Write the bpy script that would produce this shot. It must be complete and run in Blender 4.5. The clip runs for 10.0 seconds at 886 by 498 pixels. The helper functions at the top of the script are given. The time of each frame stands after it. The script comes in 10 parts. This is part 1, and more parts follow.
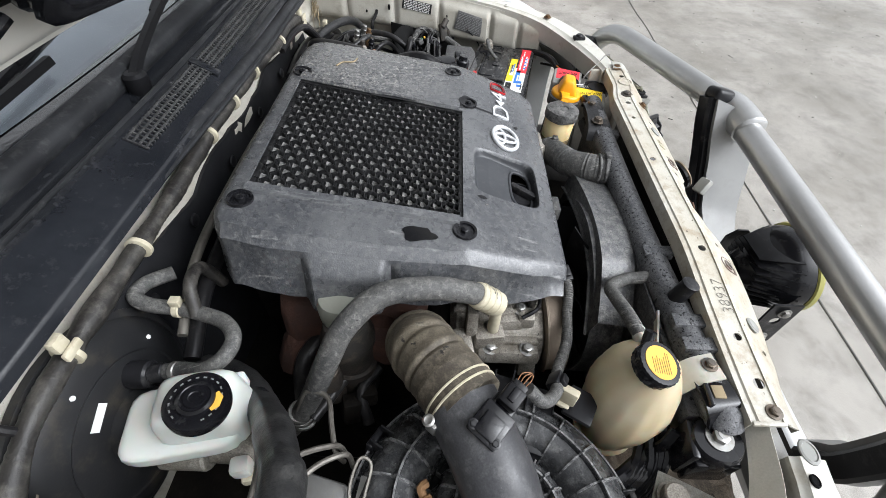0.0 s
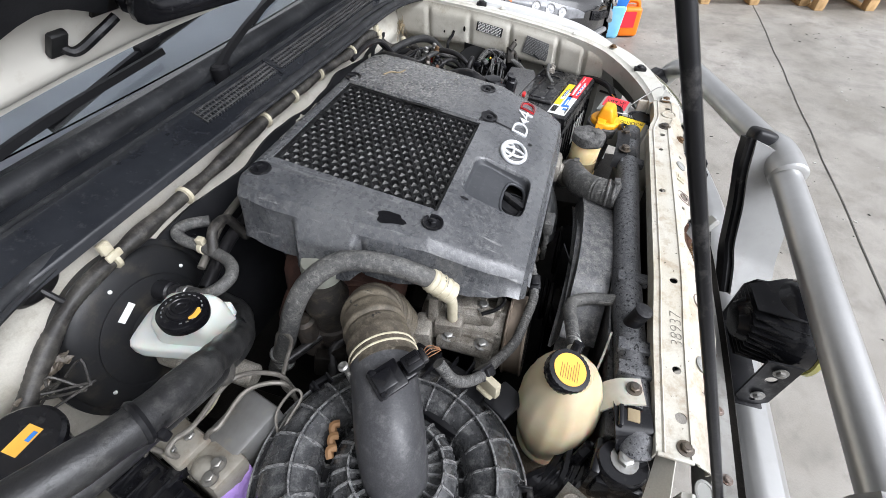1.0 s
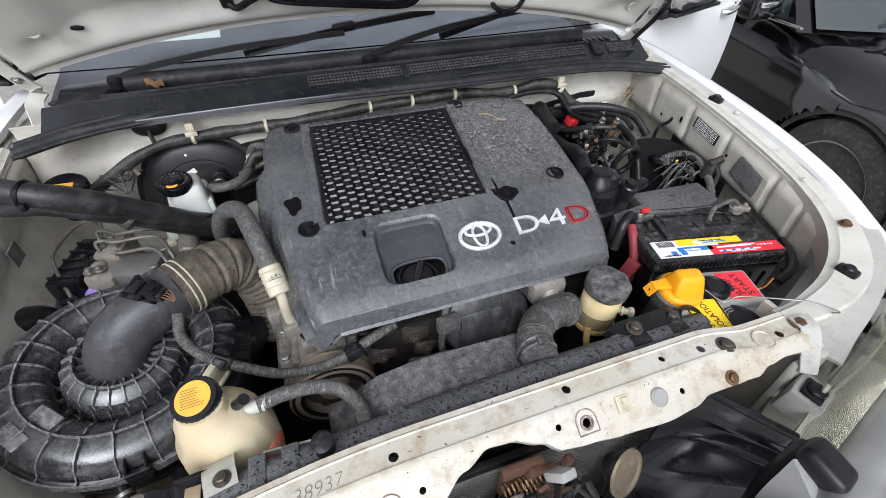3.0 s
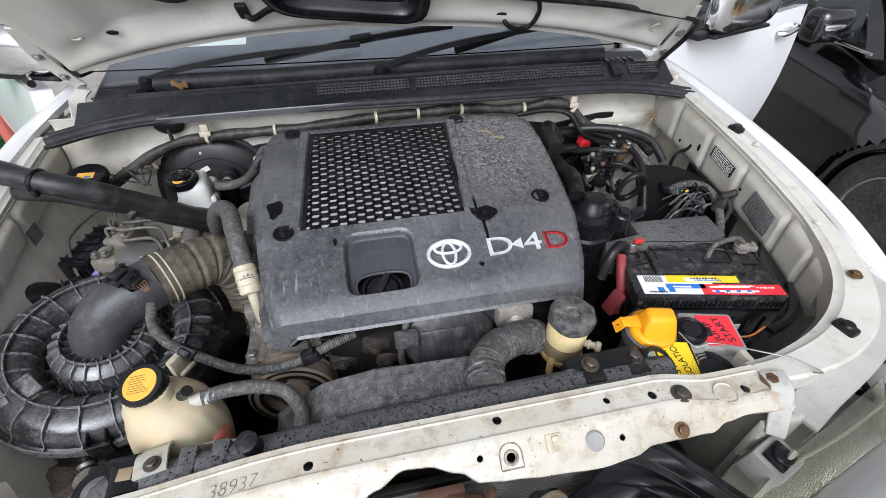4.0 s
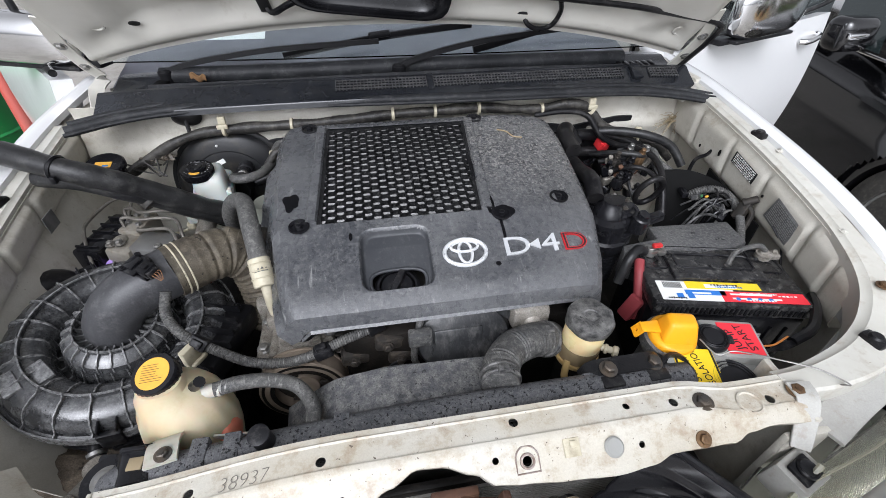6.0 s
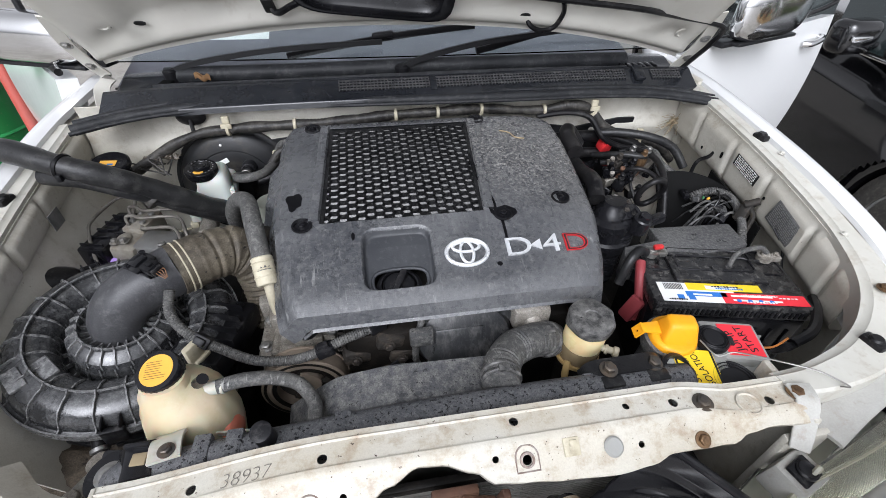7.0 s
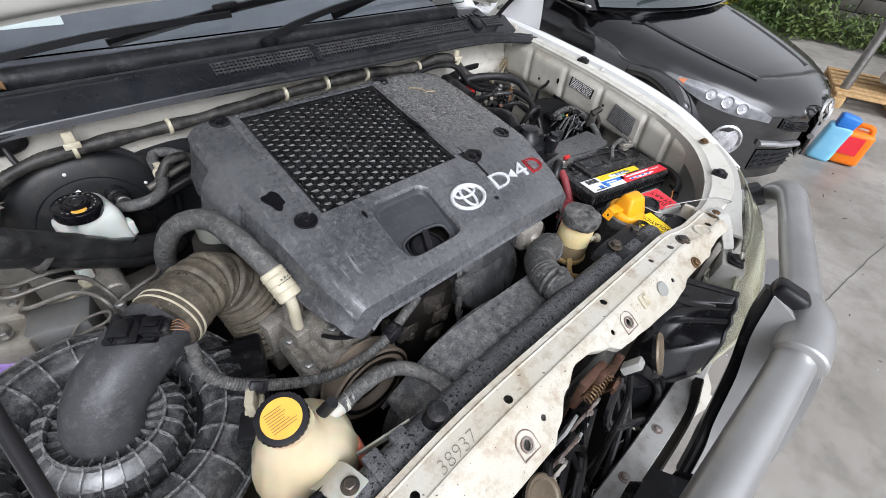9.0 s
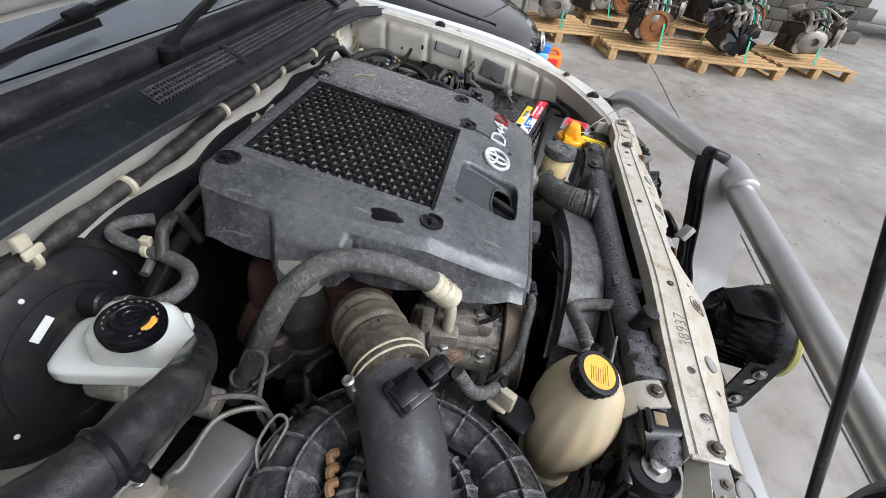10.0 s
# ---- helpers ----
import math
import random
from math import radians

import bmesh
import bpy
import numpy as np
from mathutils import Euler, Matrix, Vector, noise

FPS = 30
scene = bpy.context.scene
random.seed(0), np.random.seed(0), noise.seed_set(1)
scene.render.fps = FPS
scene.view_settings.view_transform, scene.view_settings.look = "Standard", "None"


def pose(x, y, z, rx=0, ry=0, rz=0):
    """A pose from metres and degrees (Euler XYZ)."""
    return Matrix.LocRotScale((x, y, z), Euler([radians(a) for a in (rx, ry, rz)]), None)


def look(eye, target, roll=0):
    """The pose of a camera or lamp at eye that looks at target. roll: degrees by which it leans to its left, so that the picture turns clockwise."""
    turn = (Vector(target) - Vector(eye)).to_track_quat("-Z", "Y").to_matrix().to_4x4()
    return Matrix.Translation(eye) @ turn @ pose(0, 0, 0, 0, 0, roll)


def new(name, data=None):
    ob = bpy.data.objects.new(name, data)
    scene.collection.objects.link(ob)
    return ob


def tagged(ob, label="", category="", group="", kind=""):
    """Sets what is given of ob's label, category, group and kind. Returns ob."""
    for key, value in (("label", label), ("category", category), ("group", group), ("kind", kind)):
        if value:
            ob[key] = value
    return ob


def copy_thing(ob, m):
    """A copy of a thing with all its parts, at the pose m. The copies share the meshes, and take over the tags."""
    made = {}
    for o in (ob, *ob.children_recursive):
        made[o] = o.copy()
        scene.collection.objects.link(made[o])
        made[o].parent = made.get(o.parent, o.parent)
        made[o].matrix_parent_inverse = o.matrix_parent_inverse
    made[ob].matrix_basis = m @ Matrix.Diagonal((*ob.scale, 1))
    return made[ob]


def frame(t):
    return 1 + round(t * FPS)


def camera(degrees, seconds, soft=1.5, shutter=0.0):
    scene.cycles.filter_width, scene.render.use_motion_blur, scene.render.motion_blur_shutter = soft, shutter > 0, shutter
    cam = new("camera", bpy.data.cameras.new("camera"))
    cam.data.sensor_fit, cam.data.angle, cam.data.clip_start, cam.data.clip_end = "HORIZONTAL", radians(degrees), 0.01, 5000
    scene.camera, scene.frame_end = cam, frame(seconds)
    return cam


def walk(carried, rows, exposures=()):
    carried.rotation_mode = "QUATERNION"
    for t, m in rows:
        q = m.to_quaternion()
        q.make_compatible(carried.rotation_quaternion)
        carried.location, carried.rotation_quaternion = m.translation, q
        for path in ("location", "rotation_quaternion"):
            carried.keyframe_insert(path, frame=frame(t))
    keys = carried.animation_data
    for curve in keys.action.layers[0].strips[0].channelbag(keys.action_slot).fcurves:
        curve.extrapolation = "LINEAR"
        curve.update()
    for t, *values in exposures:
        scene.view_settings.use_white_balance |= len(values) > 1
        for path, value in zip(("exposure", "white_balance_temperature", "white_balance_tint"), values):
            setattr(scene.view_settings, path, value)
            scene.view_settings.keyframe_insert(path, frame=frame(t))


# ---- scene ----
cam = camera(91.3, 10.0, 0.6)
PATH = [
    (0, (-0.725, 0.116, 1.597), (0.616, 0.106, 0.113), 2.5),
    (0.5, (-0.769, 0.078, 1.629), (0.598, 0.264, 0.18), 0.3),
    (1, (-0.778, -0.097, 1.623), (0.553, 0.339, 0.196), -1.1),
    (1.5, (-0.76, -0.288, 1.65), (0.477, 0.416, 0.244), -0.1),
    (2, (-0.609, -0.386, 1.629), (0.428, 0.588, 0.223), 0.4),
    (2.5, (-0.449, -0.45, 1.625), (0.314, 0.782, 0.246), 0.1),
    (2.7, (-0.367, -0.494, 1.603), (0.284, 0.839, 0.261), 0.1),
    (3.8, (-0.127, -0.569, 1.628), (0.179, 0.924, 0.332), -0.6),
    (4, (-0.126, -0.567, 1.622), (0.178, 0.931, 0.332), -0.2),
    (4.5, (-0.136, -0.564, 1.613), (0.159, 0.94, 0.328), 0.3),
    (5, (-0.142, -0.561, 1.61), (0.146, 0.945, 0.325), 0.5),
    (5.5, (-0.142, -0.561, 1.609), (0.14, 0.948, 0.327), 0.6),
    (7, (-0.143, -0.565, 1.611), (0.125, 0.949, 0.332), 0.9),
    (7.5, (-0.142, -0.568, 1.613), (0.139, 0.946, 0.338), 1.0),
    (8, (-0.161, -0.561, 1.602), (0.251, 0.911, 0.313), 1.9),
    (8.5, (-0.277, -0.512, 1.583), (0.476, 0.825, 0.3), 4.7),
    (9, (-0.517, -0.437, 1.571), (0.583, 0.603, 0.264), 5.2),
    (9.5, (-0.677, -0.236, 1.539), (0.679, 0.384, 0.206), 5.6),
    (10, (-0.798, 0.02, 1.54), (0.721, 0.136, 0.244), 8.4),
]
walk(cam, [(t, look(eye, target, roll)) for t, eye, target, roll in PATH], [(0, 0.97, 6150, 10), (0.5, 0.96, 6150, 11), (1.0, 0.99, 6100, 12), (1.5, 0.63, 6050, 13), (2.5, 0.58, 6050, 13), (8.0, 0.57, 6050, 13), (9.0, 0.64, 6050, 13), (10, 0.66, 6050, 13)])

# ---- light ----
SUN_EL, SUN_ROT = 44.0, 200.0
world = bpy.data.worlds.new("overcast_sky")
scene.world = world
world.use_nodes = True
wn = world.node_tree
wn.nodes.clear()
sky = wn.nodes.new("ShaderNodeTexSky")
sky.sky_type, sky.sun_disc = "NISHITA", False
sky.sun_elevation, sky.sun_rotation = radians(SUN_EL), radians(SUN_ROT)
sky.air_density, sky.dust_density, sky.ozone_density = 0.7, 6.0, 1.0
grey = wn.nodes.new("ShaderNodeHueSaturation")
grey.inputs["Saturation"].default_value = 0.0
back = wn.nodes.new("ShaderNodeBackground")
back.inputs["Strength"].default_value = 0.15
wout = wn.nodes.new("ShaderNodeOutputWorld")
wn.links.new(sky.outputs["Color"], grey.inputs["Color"])
wn.links.new(grey.outputs["Color"], back.inputs["Color"])
wn.links.new(back.outputs["Background"], wout.inputs["Surface"])
sun_data = bpy.data.lights.new("sun", "SUN")
sun_data.energy, sun_data.angle, sun_data.color = 0.6, radians(60), (1.0, 0.99, 0.97)
sun = new("sun", sun_data)
az = radians(SUN_ROT)
sun.matrix_world = look((4 * math.sin(az), 4 * math.cos(az), 4 * math.tan(radians(SUN_EL))), (0, 0, 0))


# ---- materials ----
def surf(name, col, rough=0.5, metal=0.0, col2=None, s1=5.0, dust=None, amt=0.0, s2=45.0, bump=0.15, s3=260.0,
         coat=0.0, spec=0.38, sub=0.0, trans=0.0, ior=1.45, island=0.0, rvar=0.12, speck=None, samt=0.0, stretch=None, s4=240.0, zone=None, zdust=None, grain=0.0, scratch=None):
    """A weathered surface: base colour, a second tone in large patches, dust or dirt in clumps, small specks, and fine relief."""
    m = bpy.data.materials.new(name)
    m.use_nodes = True
    t = m.node_tree
    N, L = t.nodes.new, t.links.new
    b = t.nodes["Principled BSDF"]
    co = N("ShaderNodeTexCoord").outputs["Object"]
    if stretch:
        mp = N("ShaderNodeMapping")
        mp.inputs["Scale"].default_value = stretch
        L(co, mp.inputs["Vector"])
        co = mp.outputs["Vector"]

    def nz(scale, detail=5.0, rgh=0.6):
        n = N("ShaderNodeTexNoise")
        n.inputs["Scale"].default_value, n.inputs["Detail"].default_value, n.inputs["Roughness"].default_value = scale, detail, rgh
        L(co, n.inputs["Vector"])
        return n.outputs["Fac"]

    def ramp(src, lo, hi):
        r = N("ShaderNodeMapRange")
        r.inputs["From Min"].default_value, r.inputs["From Max"].default_value = lo, hi
        L(src, r.inputs["Value"])
        return r.outputs["Result"]

    def mix(fac, a, c):
        x = N("ShaderNodeMix")
        x.data_type = "RGBA"
        for v, s in ((fac, x.inputs[0]), (a, x.inputs[6]), (c, x.inputs[7])):
            if isinstance(v, (int, float)):
                s.default_value = v
            elif isinstance(v, tuple):
                s.default_value = (*v, 1)
            else:
                L(v, s)
        return x.outputs[2]

    out = col
    big = nz(s1)
    if col2:
        out = mix(ramp(big, 0.38, 0.66), out, col2)
    if dust:
        d = ramp(nz(s2, 8.0, 0.7), 0.62 - 0.4 * amt, 0.95 - 0.35 * amt)
        out = mix(d, out, dust)
    if speck:
        d = ramp(nz(s4, 4.0, 0.65), 0.74 - 0.2 * samt, 0.79 - 0.2 * samt)
        out = mix(d, out, speck)
    if zone:
        geo = N("ShaderNodeNewGeometry")
        dist = N("ShaderNodeVectorMath")
        dist.operation = "DISTANCE"
        L(geo.outputs["Position"], dist.inputs[0])
        dist.inputs[1].default_value = zone[:3]
        near = ramp(dist.outputs["Value"], zone[3], zone[3] * 0.35)
        for grit, tone in ((ramp(nz(80.0, 6.0, 0.72), 0.46, 0.58), tuple(0.75 * c for c in col)), (ramp(nz(190.0, 8.0, 0.74), 0.48, 0.6), zdust)):
            both = N("ShaderNodeMath")
            both.operation = "MULTIPLY"
            L(near, both.inputs[0])
            L(grit, both.inputs[1])
            out = mix(both.outputs["Value"], out, tone)
    if scratch:
        sm = N("ShaderNodeMapping")
        sm.inputs["Scale"].default_value, sm.inputs["Rotation"].default_value = (1.0, 0.09, 0.4), (0.0, 0.0, 0.35)
        L(co, sm.inputs["Vector"])
        sn = N("ShaderNodeTexNoise")
        sn.inputs["Scale"].default_value, sn.inputs["Detail"].default_value, sn.inputs["Distortion"].default_value = 210.0, 5.0, 0.6
        L(sm.outputs["Vector"], sn.inputs["Vector"])
        patch = N("ShaderNodeMath")
        patch.operation = "MULTIPLY"
        L(ramp(sn.outputs["Fac"], 0.6, 0.72), patch.inputs[0])
        L(ramp(nz(14.0, 3.0), 0.42, 0.62), patch.inputs[1])
        out = mix(patch.outputs["Value"], out, scratch)
    if grain:
        gv = N("ShaderNodeMapRange")
        gv.inputs["From Min"].default_value, gv.inputs["From Max"].default_value = 0.34, 0.66
        gv.inputs["To Min"].default_value, gv.inputs["To Max"].default_value = 1 - grain, 1 + grain
        L(nz(430.0, 3.0, 0.7), gv.inputs["Value"])
        gh = N("ShaderNodeHueSaturation")
        L(gv.outputs["Result"], gh.inputs["Value"])
        if isinstance(out, tuple):
            gh.inputs["Color"].default_value = (*out, 1)
        else:
            L(out, gh.inputs["Color"])
        out = gh.outputs["Color"]
    if island:
        info = N("ShaderNodeObjectInfo")
        hsv = N("ShaderNodeHueSaturation")
        L(ramp(info.outputs["Random"], -1e-6, 1.0), hsv.inputs["Value"])
        val = N("ShaderNodeMapRange")
        val.inputs["To Min"].default_value, val.inputs["To Max"].default_value = 1 - island, 1 + island
        L(info.outputs["Random"], val.inputs["Value"])
        L(val.outputs["Result"], hsv.inputs["Value"])
        if isinstance(out, tuple):
            hsv.inputs["Color"].default_value = (*out, 1)
        else:
            L(out, hsv.inputs["Color"])
        out = hsv.outputs["Color"]
    if isinstance(out, tuple):
        b.inputs["Base Color"].default_value = (*out, 1)
    else:
        L(out, b.inputs["Base Color"])
    rr = N("ShaderNodeMapRange")
    rr.inputs["To Min"].default_value, rr.inputs["To Max"].default_value = max(rough - rvar, 0.02), min(rough + rvar, 1.0)
    L(nz(s2 * 0.6), rr.inputs["Value"])
    L(rr.outputs["Result"], b.inputs["Roughness"])
    b.inputs["Metallic"].default_value = metal
    b.inputs["Specular IOR Level"].default_value = spec
    b.inputs["Coat Weight"].default_value = coat
    b.inputs["Coat Roughness"].default_value = 0.06
    b.inputs["Transmission Weight"].default_value = trans
    b.inputs["IOR"].default_value = ior
    if sub:
        b.inputs["Subsurface Weight"].default_value = sub
        b.inputs["Subsurface Scale"].default_value = 0.02
    if bump:
        bp = N("ShaderNodeBump")
        bp.inputs["Strength"].default_value, bp.inputs["Distance"].default_value = bump, 0.002
        L(nz(s3, 4.0), bp.inputs["Height"])
        L(bp.outputs["Normal"], b.inputs["Normal"])
    return m


COVER = surf("dusty_cover_plastic", (0.04, 0.042, 0.047), 0.3, col2=(0.096, 0.098, 0.102), s1=5, dust=(0.17, 0.17, 0.166), amt=0.36, s2=120, bump=0.24, s3=480, speck=(0.36, 0.35, 0.33), samt=0.28, spec=0.7, rvar=0.26, s4=330.0, zone=(0.19, 0.29, 1.17, 0.25), zdust=(0.29, 0.28, 0.262), scratch=(0.22, 0.22, 0.216), grain=0.2)
PLASTIC = surf("black_plastic", (0.005, 0.005, 0.006), 0.32, col2=(0.02, 0.02, 0.022), dust=(0.12, 0.115, 0.11), amt=0.15, s2=30, bump=0.08, spec=0.25)
DUSTY = surf("dusty_black_plastic", (0.06, 0.06, 0.062), 0.65, col2=(0.095, 0.095, 0.094), s1=9, dust=(0.2, 0.195, 0.185), amt=0.42, s2=150, bump=0.3, speck=(0.006, 0.006, 0.007), samt=0.62, s4=70.0, grain=0.28)
TANK = surf("wet_dusty_tank_plastic", (0.06, 0.062, 0.067), 0.5, col2=(0.095, 0.095, 0.1), s1=14, dust=(0.16, 0.16, 0.16), amt=0.45, s2=160, bump=0.4, speck=(0.004, 0.004, 0.005), samt=0.86, s4=200.0, grain=0.3)
SHROUD = surf("mottled_dusty_plastic", (0.03, 0.031, 0.034), 0.34, col2=(0.07, 0.071, 0.075), s1=9, dust=(0.2, 0.195, 0.18), amt=0.48, s2=75, bump=0.6, s3=150, speck=(0.006, 0.006, 0.007), samt=0.62, s4=120.0, grain=0.4, spec=0.7)
CRUST = surf("crusted_black_plastic", (0.015, 0.015, 0.016), 0.4, col2=(0.03, 0.03, 0.03), s1=20, dust=(0.2, 0.195, 0.185), amt=0.62, s2=70, bump=0.5, speck=(0.006, 0.006, 0.006), samt=0.6, s4=90.0)
# near-black for shaded holes and gaps; also coats the panel by the fender
VOID = surf("dull_void_black", (0.004, 0.004, 0.004), 0.8, col2=(0.008, 0.008, 0.008), bump=0.1, spec=0.12)
FLANGE = surf("white_flange_paint", (0.54, 0.53, 0.48), 0.35, col2=(0.46, 0.445, 0.39), s1=7, dust=(0.28, 0.22, 0.15), amt=0.22, s2=30, bump=0.04, coat=0.15, speck=(0.14, 0.1, 0.065), samt=0.2, s4=150.0)
PULLEY = surf("dusty_brown_pulley", (0.17, 0.135, 0.105), 0.55, 0.3, col2=(0.25, 0.205, 0.16), s1=14, dust=(0.22, 0.18, 0.13), amt=0.3, bump=0.2)
TRIM = surf("wet_cowl_plastic", (0.01, 0.011, 0.0135), 0.15, col2=(0.02, 0.0215, 0.025), s1=6, dust=(0.06, 0.06, 0.064), amt=0.14, s2=60, bump=0.5, s3=26, rvar=0.12, spec=0.45, coat=0.12)
GLOSSBLACK = surf("gloss_black_plastic", (0.004, 0.004, 0.005), 0.16, bump=0.02, col2=(0.014, 0.014, 0.016), dust=(0.06, 0.06, 0.058), amt=0.1)
RUBBER = surf("black_rubber", (0.005, 0.005, 0.006), 0.32, col2=(0.02, 0.019, 0.019), dust=(0.09, 0.085, 0.08), amt=0.2, bump=0.15, spec=0.25)
HOSE = surf("dusty_rubber_hose", (0.05, 0.05, 0.05), 0.6, col2=(0.085, 0.083, 0.078), s1=12, dust=(0.2, 0.195, 0.18), amt=0.38, s2=120, bump=0.35, s3=420, speck=(0.005, 0.005, 0.005), samt=0.5, s4=170.0, grain=0.25, scratch=(0.26, 0.255, 0.24))
CONDUIT = surf("wet_black_conduit", (0.011, 0.011, 0.012), 0.34, col2=(0.028, 0.028, 0.028), s1=9, dust=(0.085, 0.083, 0.078), amt=0.28, s2=32, bump=0.25, speck=(0.004, 0.004, 0.004), samt=0.55, s4=90.0, grain=0.2)
DUCT = surf("mud_stained_duct_rubber", (0.05, 0.042, 0.032), 0.6, col2=(0.12, 0.102, 0.074), s1=11, dust=(0.18, 0.155, 0.115), amt=0.35, s2=60, bump=0.3, grain=0.22, speck=(0.012, 0.011, 0.01), samt=0.45, s4=40.0, scratch=(0.2, 0.18, 0.14))
CREAM = surf("weathered_white_body_paint", (0.55, 0.53, 0.47), 0.4, col2=(0.4, 0.375, 0.315), s1=5, dust=(0.23, 0.18, 0.12), amt=0.22, s2=22, bump=0.06, speck=(0.12, 0.09, 0.06), samt=0.26, s4=170.0, coat=0.1, grain=0.06)
WHITE = surf("clean_white_body_paint", (0.67, 0.675, 0.67), 0.25, col2=(0.685, 0.685, 0.68), s1=3, bump=0.0, coat=0.5, rvar=0.03)
RAIL = surf("grimy_white_rail_paint", (0.5, 0.48, 0.42), 0.36, col2=(0.44, 0.4, 0.32), s1=9, dust=(0.24, 0.165, 0.095), amt=0.33, s2=36, bump=0.08, speck=(0.07, 0.05, 0.035), samt=0.42, s4=150.0, coat=0.15, grain=0.06)
UNDER = surf("hood_underside_paint", (0.6, 0.585, 0.53), 0.4, col2=(0.53, 0.51, 0.46), s1=4, dust=(0.35, 0.31, 0.25), amt=0.08, s2=14, bump=0.03, coat=0.1)
ALLOY = surf("satin_alloy", (0.52, 0.52, 0.515), 0.36, 0.8, col2=(0.43, 0.43, 0.425), s1=6, dust=(0.42, 0.41, 0.39), amt=0.15, s2=20, bump=0.05)
UPRIGHT = surf("dull_alloy_plate", (0.36, 0.36, 0.355), 0.6, 0.25, col2=(0.3, 0.3, 0.295), s1=6, dust=(0.28, 0.27, 0.25), amt=0.2, s2=20, bump=0.1)
CAST = surf("dirty_cast_aluminium", (0.33, 0.31, 0.275), 0.5, 0.4, col2=(0.2, 0.182, 0.155), s1=16, dust=(0.11, 0.09, 0.07), amt=0.4, s2=70, bump=0.5, grain=0.3, speck=(0.03, 0.026, 0.02), samt=0.4, s4=120.0)
STEEL = surf("zinc_steel", (0.33, 0.33, 0.32), 0.42, 0.85, col2=(0.24, 0.23, 0.21), s1=20, dust=(0.2, 0.15, 0.1), amt=0.2, s2=60, bump=0.1)
BOLT = surf("dark_bolt_steel", (0.1, 0.095, 0.09), 0.45, 0.8, col2=(0.16, 0.13, 0.1), s1=40, bump=0.2)
RUST = surf("rusty_iron", (0.085, 0.042, 0.028), 0.8, 0.2, col2=(0.14, 0.075, 0.045), s1=18, dust=(0.08, 0.05, 0.04), amt=0.4, bump=0.5)
RUSTBOLT = surf("rusty_gold_bolt", (0.2, 0.125, 0.065), 0.5, 0.6, col2=(0.1, 0.06, 0.035), s1=60, bump=0.2)
IRON = surf("greasy_engine_iron", (0.035, 0.033, 0.03), 0.6, 0.5, col2=(0.07, 0.06, 0.052), s1=10, dust=(0.14, 0.11, 0.08), amt=0.3, bump=0.4)
# near-black metal: the shade deep in the bay is put into this colour
SHADOWMETAL = surf("shade_black_metal", (0.006, 0.0055, 0.005), 0.5, 0.1, col2=(0.014, 0.012, 0.01), s1=8, dust=(0.03, 0.025, 0.02), amt=0.25, bump=0.4, spec=0.2)
MILKY = surf("milky_white_plastic", (0.58, 0.6, 0.57), 0.35, col2=(0.5, 0.52, 0.48), s1=6, sub=0.25, bump=0.03, dust=(0.5, 0.48, 0.42), amt=0.06)
BOTTLE = surf("yellowed_bottle_plastic", (0.56, 0.5, 0.36), 0.34, col2=(0.5, 0.41, 0.26), s1=8, sub=0.4, bump=0.04, dust=(0.42, 0.33, 0.184), amt=0.1, s2=18)
PINKFLUID = surf("pink_coolant_level", (0.72, 0.16, 0.1), 0.4, col2=(0.75, 0.3, 0.2), s1=20, sub=0.2, bump=0.0)
PSBOTTLE = surf("amber_bottle_plastic", (0.6, 0.47, 0.24), 0.3, col2=(0.68, 0.57, 0.34), s1=16, sub=0.3, bump=0.03)
PSFLUID = surf("brown_fluid_level", (0.16, 0.12, 0.07), 0.25, col2=(0.22, 0.17, 0.1), s1=20, bump=0.0)
YELLOW = surf("yellow_cap_plastic", (0.82, 0.36, 0.01), 0.36, col2=(0.74, 0.31, 0.008), s1=12, bump=0.05, dust=(0.5, 0.33, 0.1), amt=0.08)
GREYCASE = surf("grey_case_plastic", (0.3, 0.3, 0.28), 0.5, col2=(0.25, 0.25, 0.235), s1=10, bump=0.1, dust=(0.36, 0.34, 0.3), amt=0.15)
L_RED = surf("red_label", (0.75, 0.035, 0.05), 0.35, bump=0.0, col2=(0.68, 0.03, 0.045))
L_YEL = surf("yellow_label", (0.83, 0.6, 0.02), 0.35, bump=0.0, col2=(0.78, 0.55, 0.02))
L_BLUE = surf("blue_label", (0.03, 0.16, 0.52), 0.35, bump=0.0, col2=(0.035, 0.18, 0.56))
L_WHITE = surf("white_label", (0.78, 0.78, 0.76), 0.4, bump=0.0, col2=(0.72, 0.72, 0.7))
L_ORANGE = surf("orange_yellow_label", (0.74, 0.4, 0.06), 0.4, bump=0.0, col2=(0.66, 0.34, 0.05), s1=30)
INK = surf("black_ink", (0.015, 0.015, 0.015), 0.5, bump=0.0)
PENCIL = surf("grey_marker_ink", (0.17, 0.16, 0.14), 0.6, bump=0.0)
CHROME = surf("chrome", (0.82, 0.82, 0.82), 0.12, 1.0, bump=0.0, rvar=0.05, col2=(0.78, 0.78, 0.78))
BADGE = surf("worn_badge_silver", (0.72, 0.73, 0.74), 0.3, 0.4, bump=0.02, col2=(0.62, 0.63, 0.64), s1=30)
BADGERED = surf("badge_red", (0.45, 0.02, 0.025), 0.35, bump=0.02)
REDPLASTIC = surf("red_plastic", (0.6, 0.03, 0.035), 0.4, bump=0.05, col2=(0.5, 0.03, 0.03))
PINKBOOT = surf("faded_red_rubber", (0.2, 0.035, 0.04), 0.5, bump=0.1, col2=(0.26, 0.04, 0.045))
